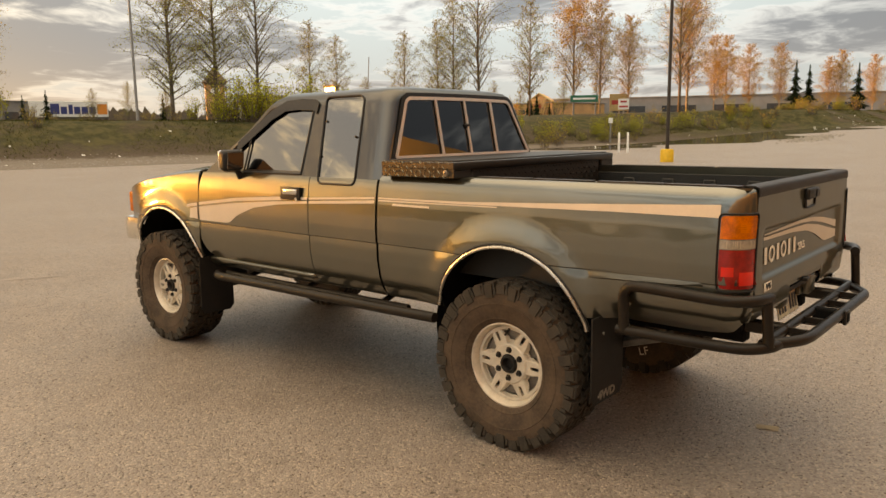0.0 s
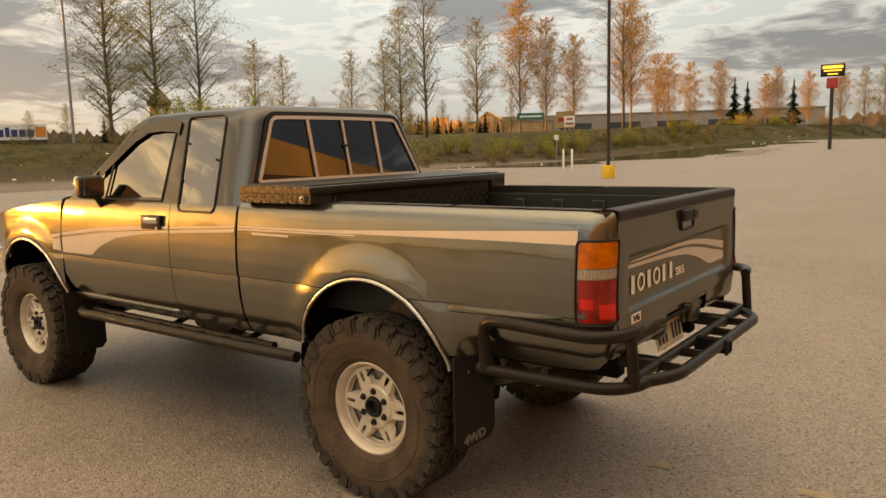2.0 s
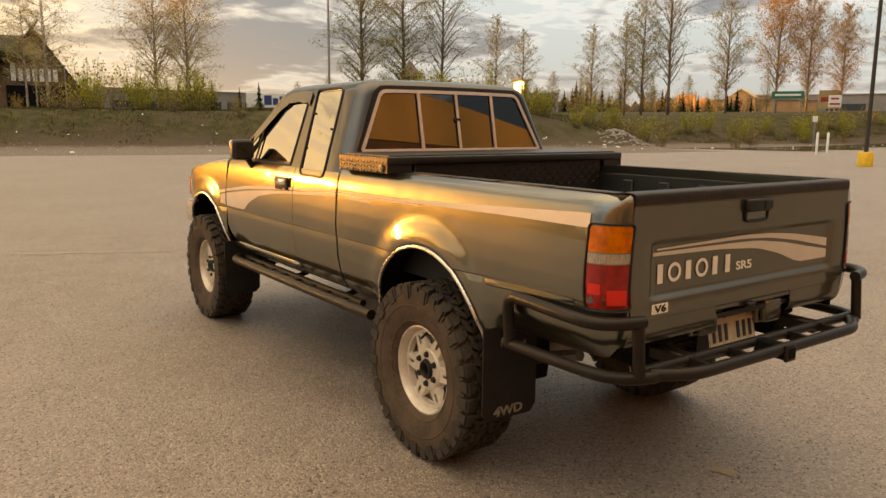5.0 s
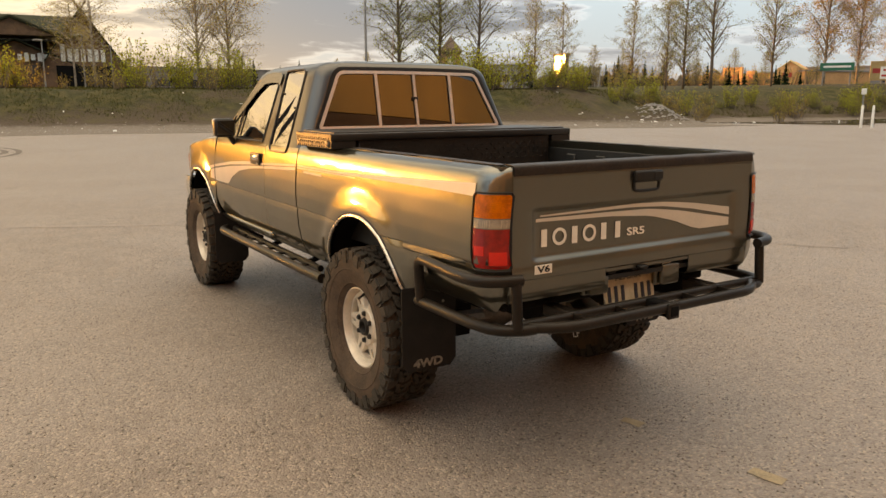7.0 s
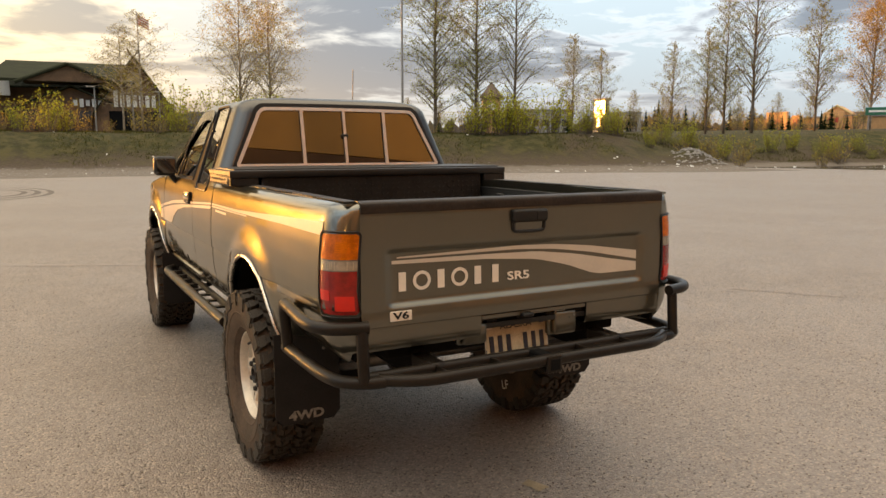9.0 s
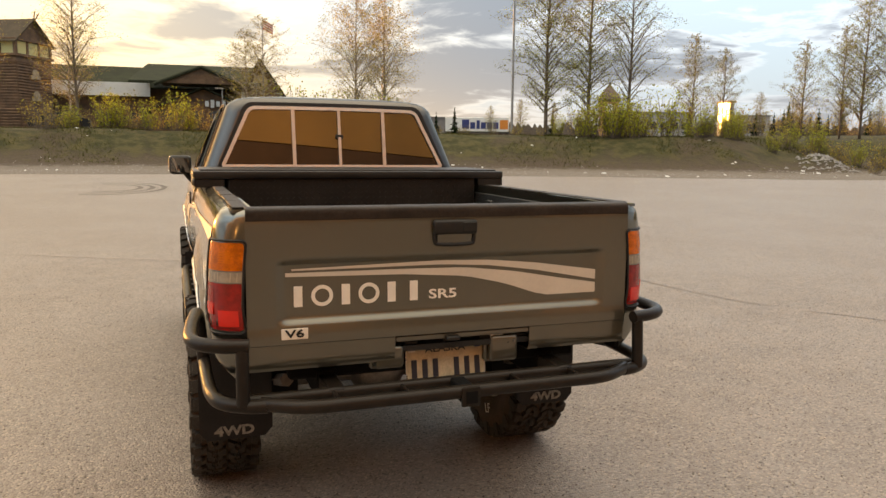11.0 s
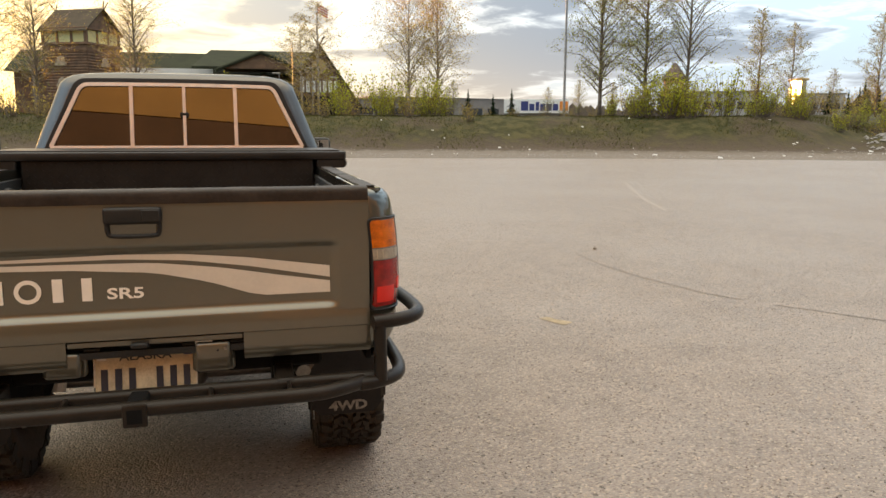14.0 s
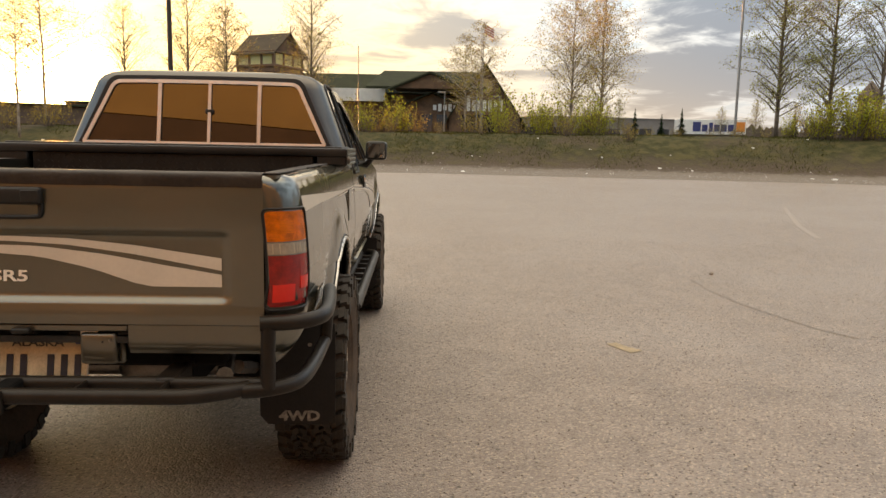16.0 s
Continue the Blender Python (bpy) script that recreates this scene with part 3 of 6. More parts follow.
# columns round the half ring: rear wall, corner, quarter window, door window, windscreen
RING = ["r0", "r1", "r2", "r3", "c0", "c1", "c2", "c3", "c4", "q0", "q1", "q2", "b0", "d0", "d1", "d2", "d3", "a0", "f0", "f1", "f2", "f3"]


def ring_point(key, z, inset):
    wd, yb, yf = cab_w(z) - inset, cab_back(z) + inset * 0.55, cab_front(z) - inset * 0.9
    rad = 0.075
    rear_edge = 0.655 - (min(z, 1.70) - 1.355) * 0.47
    if key[0] == "r":
        x = {"r0": 0.0, "r1": 0.30, "r2": 0.55}.get(key)
        x = min(rear_edge, wd - rad) if x is None else x * min(rear_edge, wd - rad) / 0.65
        return -x, yb - 0.004 * (1 - (x / 0.66) ** 2), z
    if key[0] == "c":
        a = int(key[1]) / 4 * math.pi / 2
        x0 = max(min(rear_edge, wd - rad), wd - rad)
        return -(x0 + rad * math.sin(a)), yb + rad * (1 - math.cos(a)), z
    if key[0] == "f":
        x = {"f0": 0.97, "f1": 0.90, "f2": 0.5, "f3": 0.0}[key] * wd
        return -x, yf + 0.10 * (1 - (x / wd) ** 2), z
    t = (z - 1.25) / 0.44
    ys = {"q0": 1.088 + 0.076 * t, "q1": 1.245 + 0.08 * t, "q2": 1.402 + 0.088 * t, "b0": 1.466 + 0.085 * t, "d0": 1.560 + 0.030 * t}
    if key in ys:
        y = ys[key]
    else:
        d3 = min(2.42, yf - 0.062)
        y = {"d1": 1.80, "d2": 2.13, "d3": d3, "a0": yf - 0.015}[key]
        if key in ("d1", "d2"):
            y = max(min(y, d3 - (0.05 if key == "d2" else 0.12)), 1.575 + 0.03 * t + (0.012 if key == "d2" else 0.006))
    y = min(max(y, yb + rad + 0.001), yf - 0.01)
    return -wd, y, z


def open_cell(i, j):
    """Cells that stay open for glass: i counts columns, j levels."""
    a, z0, z1 = RING[i], LEVELS[j][0], LEVELS[j + 1][0]
    if a in ("r0", "r1", "r2"):
        return z0 >= 1.355 and z1 <= 1.70
    if a in ("q0", "q1"):
        return z1 <= 1.70
    if a in ("d0", "d1", "d2"):
        return z0 >= 1.27 and z1 <= 1.67
    if a in ("f1", "f2"):
        return z0 >= 1.27 and z1 <= 1.70
    return False


shell_v = [ring_point(k, z, i) for k in RING for z, i in LEVELS]
nl = len(LEVELS)
shell_f = [(i * nl + j, (i + 1) * nl + j, (i + 1) * nl + j + 1, i * nl + j + 1) for i in range(len(RING) - 1) for j in range(nl - 1) if not open_cell(i, j)]
shell = (shell_v, shell_f)
part("cab_shell", join(shell, mirror_x(shell)), PAINT_DARK, truck, "cab roof and pillars in dark green-grey", thick=0.022, angle=32)
crown_edge = [ring_point(k, *LEVELS[-1]) for k in RING]
roof_loop = crown_edge + [(-x, y, z) for x, y, z in reversed(crown_edge[1:-1])]
part("roof_panel", (roof_loop, [tuple(range(len(roof_loop)))]), PAINT_DARK, truck, thick=0.01)

# panes
def pane(cols, z0, z1, inset=0.012, n=8):
    zs = np.linspace(z0, z1, n)
    pts = [[Vector(ring_point(k, z, 0)) for z in zs] for k in cols]
    v = [tuple(p + Vector((inset if "r" not in cols[0] and "f" not in cols[0] else 0, inset if "r" in cols[0] else (-inset if "f" in cols[0] else 0), 0))) for col in pts for p in col]
    f = [(i * n + j, (i + 1) * n + j, (i + 1) * n + j + 1, i * n + j + 1) for i in range(len(cols) - 1) for j in range(n - 1)]
    return v, f


def flat_pane(corners, out):
    """A thin pane over a convex outline, thickened against its face."""
    n = len(corners)
    return [tuple(c) for c in corners] + [tuple(Vector(c) - Vector(out) * 0.005) for c in corners], [tuple(range(n)), tuple(range(2 * n - 1, n - 1, -1))] + [(i, (i + 1) % n, (i + 1) % n + n, i + n) for i in range(n)]


def quarter_outline(z0=1.215, z1=1.712, r=0.035):
    """The rear side window as a slanted outline with rounded corners."""
    pts = []
    for z_c, ends, a0 in ((z0 + r, (1, 0), -90), (z1 - r, (1, 1), 0), (z1 - r, (0, 1), 90), (z0 + r, (0, 0), 180)):
        for a in np.linspace(radians(a0), radians(a0 + 90), 6):
            z = z_c + r * math.sin(a)
            lo, hi = ring_point("q0", z, 0)[1], ring_point("q2", z, 0)[1]
            y = (hi - r if ends[0] else lo + r) + r * math.cos(a)
            pts.append(Vector((-cab_w(min(z, 1.70)), y, z)))
    return pts


windscreen = pane(["f0", "f1", "f2", "f3"], 1.26, 1.70)
part("windscreen", join(windscreen, mirror_x(windscreen)), GLASS, truck, "tinted windscreen", thick=0.005)
for side_sign in (-1, 1):
    def side_glass(outline, inset):
        pts = [Vector(ring_point(k, z, 0)) + Vector((inset, 0, 0)) for k, z in outline]
        return flat_pane(pts, (-1, 0, 0))
    q_loop = quarter_outline()
    q = flat_pane([p + Vector((0.003, 0, 0)) for p in q_loop], (-1, 0, 0))
    d = side_glass((("d0", 1.262), ("d3", 1.262), ("d3", 1.45), ("d3", 1.665), ("d0", 1.665)), 0.010)
    if side_sign > 0:
        q, d = mirror_x(q), mirror_x(d)
    qp = part("quarter_window", q, GLASS, truck, "tall tinted quarter window reflecting sky", smooth=False)
    dp = part("door_window", d, GLASS, truck, "tinted door window", smooth=False)

    def rim(keys_lo, keys_hi, z0, z1, off):
        lo = [Vector(ring_point(k, z0, 0)) for k in keys_lo]
        hi = [Vector(ring_point(k, z1, 0)) for k in keys_hi]
        up_l = [Vector(ring_point(keys_lo[-1], z, 0)) for z in np.linspace(z0, z1, 7)]
        dn_l = [Vector(ring_point(keys_lo[0], z, 0)) for z in np.linspace(z1, z0, 7)]
        loop = lo + up_l[1:-1] + list(reversed(hi)) + dn_l[1:-1]
        loop = [p + Vector((-off, 0, 0)) for p in loop]
        return smooth_path(loop + [loop[0]], 1)
    rq = tube([p + Vector((-0.002, 0, 0)) for p in q_loop + q_loop[:1]], 0.0065, 6)
    rd = tube(rim(["d0", "d1", "d2", "d3"], ["d0", "d1", "d2", "d3"], 1.262, 1.662, 0.001), 0.007, 6)
    bar = tube([Vector((-cab_w(z) - 0.001, 2.135 + 0.04 * (z - 1.265), z)) for z in np.linspace(1.265, 1.50, 6)], 0.006, 6)
    if side_sign > 0:
        rq, rd, bar = mirror_x(rq), mirror_x(rd), mirror_x(bar)
    part("window_seal", rq, BLACK, qp)
    part("window_seal", join(rd, bar), BLACK, dp)
    for yy, zz in ((1.44, 1.57), (1.42, 1.37), (1.16, 1.48)):
        part("hinge_stud", box((side_sign * (cab_w(zz) + 0.004), yy, zz), (0.012, 0.014, 0.014), 0.004), BLACK, qp)
    # wind deflector over the door window
    vis = []
    for kk, (y, z) in enumerate(((1.545, 1.668), (1.58, 1.690), (1.72, 1.697), (1.86, 1.690), (1.98, 1.640), (2.13, 1.535), (2.27, 1.435))):
        vis.append((y, z))
    vg = grid(lambda u, v: (side_sign * (cab_w(interp(u, range(7), [p[1] for p in vis])) + 0.006 + 0.022 * v), interp(u, range(7), [p[0] for p in vis]) - 0.012 * v * (1 if u > 3 else 0), interp(u, range(7), [p[1] for p in vis]) + 0.014 - 0.066 * v), np.linspace(0, 6, 25), np.linspace(0, 1, 4))
    part("wind_deflector", vg, GLOSS_BLACK, truck, "dark plastic wind deflector above the door glass", thick=0.004)
    # mirror
    my = 2.14
    mir = part("door_mirror", join(box((side_sign * 0.855, my, 1.338), (0.150, 0.085, 0.132), 0.03, 3), tube([(side_sign * 0.775, my + 0.03, 1.225), (side_sign * 0.80, my + 0.01, 1.255), (side_sign * 0.825, my, 1.29)], 0.02, 8)), BLACK if side_sign > 0 else BLACK, truck, "black door mirror on a short arm")
    part("mirror_cap", box((side_sign * 0.855, my + 0.034, 1.338), (0.144, 0.03, 0.126), 0.014, 2), CHROME, mir, "chrome mirror cap")
    part("mirror_glass", box((0, 0, 0), (0.122, 0.004, 0.10), 0.0), material("mirror_silver", (0.34, 0.34, 0.34), 0.02, 1.0, 0.0) if side_sign < 0 else bpy.data.materials["mirror_silver"], mir).matrix_basis = pose(side_sign * 0.855, my - 0.0480, 1.338, 7, 0, side_sign * -3)
    # door handle
    part("handle_frame", box((side_sign * 0.805, 1.625, 1.148), (0.012, 0.185, 0.078), 0.006, 2), BLACK, doors[0 if side_sign < 0 else 1], "black handle surround")
    dh = part("door_handle", box((side_sign * 0.809, 1.620, 1.158), (0.020, 0.140, 0.036), 0.008, 2), CHROME, doors[0 if side_sign < 0 else 1], "chrome door handle in a dark cup")
    part("door_lock", lathe([(0.0, 0.001), (0.0, 0.011), (0.004, 0.011)], 10), CHROME, doors[0 if side_sign < 0 else 1]).matrix_basis = pose(side_sign * 0.818, 1.56, 1.118)

# interior glimpsed through the glass
for s in (-1, 1):
    part("seat", join(box((s * 0.36, 1.55, 0.98), (0.50, 0.50, 0.16), 0.05, 2), box((s * 0.36, 1.32, 1.22), (0.48, 0.14, 0.52), 0.06, 3), box((s * 0.36, 1.30, 1.50), (0.24, 0.09, 0.14), 0.03, 2)), SEAT, truck, "grey cloth seat")
part("dashboard", join(box((0, 2.36, 1.17), (1.42, 0.34, 0.17), 0.05, 2), box((-0.36, 2.16, 1.28), (0.34, 0.12, 0.10), 0.03, 2)), BLACK, truck)
wheel_ring = [(-0.36 + 0.19 * math.cos(a), 2.05 + 0.06 * math.sin(a), 1.18 + 0.18 * math.sin(a)) for a in np.linspace(0, 2 * math.pi, 25)]
part("steering_wheel", join(tube(wheel_ring, 0.014, 7), tube([(-0.52, 2.03, 1.18), (-0.20, 2.03, 1.18)], 0.02, 6), tube([(-0.36, 2.05, 1.18), (-0.36, 2.30, 1.08)], 0.03, 7)), BLACK, truck)
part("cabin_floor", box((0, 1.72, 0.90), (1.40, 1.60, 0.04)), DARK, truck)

# rear sliding window
rw = part("rear_window", join(*[g for p in [pane(["r0", "r1", "r2", "r3"], 1.35, 1.70, 0.003)] for g in (p, mirror_x(p))]), GLASS_REAR, truck, "dark tinted sliding rear window", thick=0.005)


def on_back(x, z, off=0.0):
    lim = 0.655 - (min(z, 1.70) - 1.355) * 0.47
    return (x, cab_back(z) - 0.004 * (1 - min((x / 0.66) ** 2, 1)) - off, z)


def edge_x(z):
    return 0.655 - (z - 1.355) * 0.47


bottom_run = [on_back(x, 1.362, 0.006) for x in np.linspace(-0.600, 0.600, 9)]
right_run = [on_back(edge_x(1.362) - 0.010, 1.362, 0.006)] + [on_back(edge_x(z) - 0.012, z, 0.006) for z in (1.395, 1.48, 1.56, 1.615)] + [on_back(edge_x(1.68) - 0.014, 1.688, 0.006)]
top_run = [on_back(x, 1.689 + 0.004 * (1 - (x / 0.48) ** 2), 0.006) for x in (0.415, 0.3, 0.15, 0.0, -0.15, -0.3, -0.415)]
left_run = [(-p[0], p[1], p[2]) for p in reversed(right_run)]


def strip(path, width, depth):
    """A flat bar facing rearward along a path on the rear wall."""
    pts = [Vector(p) for p in path]
    v, f = [], []
    for i, p in enumerate(pts):
        d = (pts[min(i + 1, len(pts) - 1)] - pts[max(i - 1, 0)]).normalized()
        nrm = Vector((0, -0.97, 0.23))
        s = d.cross(nrm).normalized() * width / 2
        v += [tuple(p - s), tuple(p + s), tuple(p + s + nrm * depth), tuple(p - s + nrm * depth)]
    for i in range(len(pts) - 1):
        for j in range(4):
            a, b = i * 4 + j, i * 4 + (j + 1) % 4
            f.append((a, b, b + 4, a + 4))
    f += [(0, 1, 2, 3), tuple(len(v) - 4 + q for q in (3, 2, 1, 0))]
    return v, f


loop = smooth_path(bottom_run + right_run + top_run + left_run + [bottom_run[0]], 3)
part("window_frame", strip(loop, 0.019, 0.008), FRAME_METAL, rw, "pale anodised window frame")
part("window_gasket", strip([(x * 1.03, y + 0.001, (z - 1.52) * 1.10 + 1.52) for x, y, z in loop], 0.030, 0.004), BLACK, rw)
for x in (-0.245, 0.02, 0.285):
    part("window_divider", strip([on_back(x, z, 0.008) for z in np.linspace(1.362, 1.688, 6)], 0.019 if x != 0.02 else 0.016, 0.008), FRAME_METAL, rw)
part("slider_latch", box((0.02, 0.924, 1.535), (0.044, 0.018, 0.028), 0.005), BLACK, rw)

# bed: rails, inner walls, floor, bulkhead
both_sides("bed_rail", join(grid(lambda y, x: (x, y, 1.279 + 0.002 * math.sin(y * 9)), np.linspace(-1.03, 0.872, 16), [-0.736, -0.70, -0.672]), grid(lambda y, z: (-0.672, y, z), np.linspace(-1.03, 0.855, 4), [1.279, 1.235, 1.19])), PAINT, truck, "worn bed rail", 0.01)
bed_walls = both_sides("bed_wall", box((-0.665, -0.09, 1.01), (0.02, 1.86, 0.46), 0.004), LINER, truck, "black ribbed bed wall")
for y in np.linspace(-0.85, 0.65, 7):
    for sx, wall_ in ((-1, bed_walls[0]), (1, bed_walls[1])):
        part("wall_rib", box((sx * 0.650, float(y), 1.0), (0.02, 0.07, 0.42), 0.006), LINER, wall_)
bed_floor = part("bed_floor", box((0, -0.09, 0.79), (1.34, 1.88, 0.02)), LINER, truck, "black ribbed bed floor")
for x in np.linspace(-0.56, 0.56, 9):
    part("floor_rib", box((float(x), -0.09, 0.806), (0.05, 1.86, 0.014), 0.004), LINER, bed_floor)
part("bulkhead", box((0, 0.845, 1.02), (1.36, 0.02, 0.50), 0.005), LINER, truck)
for s in (-1, 1):
    part("bed_wheel_box", box((s * 0.56, 0.04, 0.90), (0.22, 0.80, 0.22), 0.04, 2), LINER, truck)
    for y, dx in ((-0.84, 0.001), (-0.53, -0.001), (-0.20, 0.0), (0.12, 0.002)):
        part("rail_cap", box((s * (0.700 + dx), y, 1.2815), (0.05, 0.30, 0.005), 0.002), SCUFFED, truck, "scuffed black rail strip")

# tailgate
def sunk(z):
    """Depth of the recessed panel, deeper towards its top."""
    return interp(z, (0.92, 1.09), (0.015, 0.019))


def gate_face(z):
    return -1.0525 + sunk(z)


def gate_depth(x, z):
    ex = step01((0.612 - abs(x)) / 0.050)
    ez = step01((z - 0.897) / 0.030) * step01((1.122 - z) / 0.028)
    return sunk(z) * ex * ez - 0.004 * step01((0.895 - z) / 0.02)


gate_z = sorted(set(np.linspace(0.842, 1.277, 30).tolist()) | {0.897, 0.901, 0.906, 0.911, 0.916, 0.921, 0.927, 1.094, 1.099, 1.104, 1.109, 1.114, 1.122})
gate_x = sorted(set(np.linspace(-0.694, 0.694, 30).tolist()) | {s * v for s in (-1, 1) for v in (0.57, 0.58, 0.59, 0.60, 0.606)})
tailgate = part("tailgate", join(grid(lambda x, z: (x, -1.050 + gate_depth(x, z) + 0.02 * step01((z - 1.255) / 0.022), z), gate_x, gate_z), box((0, -1.000, 1.06), (1.36, 0.03, 0.42), 0.006)), PAINT_DUSTY_LIT, truck, "tailgate with recessed panel and silver sweep decals", angle=50)
cap_line = smooth_path([(0, -1.0535, 1.243), (0, -1.0535, 1.272), (0, -1.046, 1.283), (0, -1.010, 1.287), (0, -0.985, 1.283)])
part("gate_cap", grid(lambda x, i: (x, cap_line[int(i)].y, cap_line[int(i)].z + 0.0012 * noise.noise((x * 14, i * 0.3, 2.0))), np.linspace(-0.692, 0.692, 60), range(len(cap_line))), SCUFFED, tailgate, "scuffed dark brown top cap", thick=0.004)
part("latch_recess", box((0.002, -1.0515, 1.172), (0.128, 0.005, 0.034), 0.002), PAINT, tailgate, "recess catching warm light")
part("latch_loop", tube(smooth_path([(-0.070, -1.054, 1.195), (-0.070, -1.054, 1.160), (-0.060, -1.054, 1.150), (0.065, -1.054, 1.150), (0.074, -1.054, 1.160), (0.074, -1.054, 1.195)]), 0.0065, 8), BLACK, tailgate)
part("latch_handle", join(box((0.002, -1.060, 1.211), (0.160, 0.024, 0.050), 0.010, 3), box((0.052, -1.0735, 1.211), (0.050, 0.004, 0.034), 0.002)), BLACK, tailgate, "black paddle latch handle")



def decal(name, poly, parent, material_, label=""):
    v, f = prism(poly, 0.0, -0.002)
    return part(name, ([(x, gate_face(z) + y, z) for x, y, z in v], f), material_, parent, label, smooth=False)


def band(top, bottom, n=16):
    """An outline between an upper and a lower line given as (x, z) points."""
    xs = np.linspace(top[0][0], top[-1][0], n)
    up_ = [(float(x), interp(x, [p[0] for p in top], [p[1] for p in top])) for x in xs]
    lo_ = [(float(x), interp(x, [p[0] for p in bottom], [p[1] for p in bottom])) for x in np.linspace(bottom[-1][0], bottom[0][0], n)]
    return up_ + lo_


def sweep_strip(name, top, bottom, parent):
    poly = band(top, bottom, 24)
    n = len(poly) // 2
    v, f = [], []
    for i in range(n):
        a, b = poly[i], poly[2 * n - 1 - i]
        v += [(a[0], gate_face(a[1]), a[1]), (a[0], gate_face(a[1]) - 0.002, a[1]), (b[0], gate_face(b[1]) - 0.002, b[1]), (b[0], gate_face(b[1]), b[1])]
    for i in range(n - 1):
        for j in range(4):
            p, q = i * 4 + j, i * 4 + (j + 1) % 4
            f.append((p, q, q + 4, p + 4))
    return part(name, (v, f), DECAL, parent, "silver-tan sweep decal", smooth=False)


sweep_strip("upper_sweep", [(-0.55, 1.084), (-0.04, 1.094), (0.14, 1.089), (0.32, 1.072), (0.57, 1.036)], [(-0.55, 1.079), (-0.04, 1.080), (0.14, 1.070), (0.32, 1.046), (0.57, 1.000)], tailgate)
sweep_strip("lower_sweep", [(-0.57, 1.072), (-0.20, 1.070), (0.05, 1.066), (0.24, 1.044), (0.42, 1.012), (0.57, 0.988)], [(-0.57, 1.060), (-0.18, 1.052), (0.05, 1.036), (0.20, 1.003), (0.35, 0.952), (0.57, 0.952)], tailgate)

# the maker's word as six plain shapes
lz = 0.994
for i in range(6):
    x = -0.530 + i * 0.0785
    if i in (1, 3):
        ring = grid(lambda a, q: (x + (0.036 - 0.012 * q) * math.cos(a), gate_face(lz + 0.03 * math.sin(a)) - 0.002, lz + (0.035 - 0.012 * q) * math.sin(a)), np.linspace(0, 2 * math.pi, 25), [0, 1])
        part("badge_shape", ring, LETTER, tailgate, "pale badge shape", smooth=False, thick=0.0015)
    else:
        decal("badge_shape", [(x - 0.014, lz - 0.034), (x + 0.014, lz - 0.034), (x + 0.014, lz + 0.034), (x - 0.014, lz + 0.034)], tailgate, LETTER, label="pale badge shape")
lettering("trim_letters", "SR5", 0.045, 0.001, pose(-0.032, gate_face(0.977) - 0.002, 0.977, 84), LETTER, tailgate, "pale trim letters", 0.0008, 1.5)
part("engine_badge", box((-0.545, -1.056, 0.876), (0.086, 0.004, 0.036), 0.0015), LETTER, tailgate, "pale engine badge")
lettering("engine_letters", "V6", 0.036, 0.001, pose(-0.545, -1.0592, 0.876, 90), BLACK, tailgate, "", 0.0008, 1.55)

# rear valance, plate and lamp holders
def valance_skin(x, v):
    """Lower rear panel: upright, then rolled under at its foot."""
    z = 0.8385 - 0.088 * min(v, 1.0)
    roll = max(v - 0.55, 0.0)
    return x, -1.047 + 0.07 * roll * roll + 0.05 * max(v - 1.0, 0.0), z - 0.004 * max(v - 1.0, 0.0)


for x0, x1, count in ((-0.697, -0.205, 10), (0.300, 0.697, 9)):
    part("rear_valance", grid(valance_skin, np.linspace(x0, x1, count), np.linspace(0.0, 1.6, 14)), PAINT_DUSTY_LIT, truck, "body-coloured lower rear panel", thick=0.004)
part("rear_valance", box((0.0475, -1.040, 0.8285), (0.50, 0.012, 0.019), 0.003), PAINT_DUSTY_LIT, truck, "body-coloured lower rear panel")
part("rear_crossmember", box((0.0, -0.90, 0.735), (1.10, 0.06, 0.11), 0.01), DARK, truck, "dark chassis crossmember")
part("plate_recess", box((0.02, -0.925, 0.79), (0.56, 0.02, 0.08)), BLACK, truck)
for x, wd, hh in ((-0.222, 0.104, 0.080), (0.207, 0.108, 0.098)):
    holder = part("step_block", join(box((x, -1.018, 0.764), (wd, 0.040, hh), 0.014, 3), box((x, -0.988, 0.764), (wd + 0.02, 0.03, hh + 0.012), 0.008)), PAINT_DUSTY_LIT, truck, "body-coloured block beside the plate")
    part("screw", lathe([(0.0, 0.006), (0.003, 0.005), (0.003, 0.0)], 8), STEEL, holder).matrix_basis = pose(x * 1.18, -1.039, 0.79, 0, 0, -90)
plate = part("licence_plate", box((0, 0, 0), (0.302, 0.003, 0.152), 0.001), material("pale_plate", (0.50, 0.43, 0.30), 0.32, 0.2, 0.25, 22.0), truck, "pale yellowish licence plate with dark characters")
plate.matrix_basis = pose(0.003, -0.978, 0.7155, -11)
part("plate_rim", join(*[box((0, -0.002, z), (0.302, 0.003, 0.005), 0.001) for z in (-0.0735, 0.0735)], *[box((x, -0.002, 0), (0.005, 0.003, 0.142), 0.001) for x in (-0.1485, 0.1485)]), TRIM, plate, "raised bright rim")
for i in range(7):
    if i != 3:
        part("plate_character", box((-0.120 + i * 0.040, -0.0035, -0.020), (0.020, 0.003, 0.068), 0.001), INK, plate)
lettering("plate_heading", "ALASKA", 0.034, 0.0006, pose(0.0, -0.0025, 0.048, 90), INK, plate, "navy heading", 0.0004, 1.25)
stk = part("plate_sticker", box((0.124, -0.003, 0.056), (0.026, 0.003, 0.022), 0.001), BLUE, plate, "blue year sticker")
lettering("sticker_text", "22", 0.017, 0.0004, pose(0.124, -0.0052, 0.056, 90), LIT, stk)
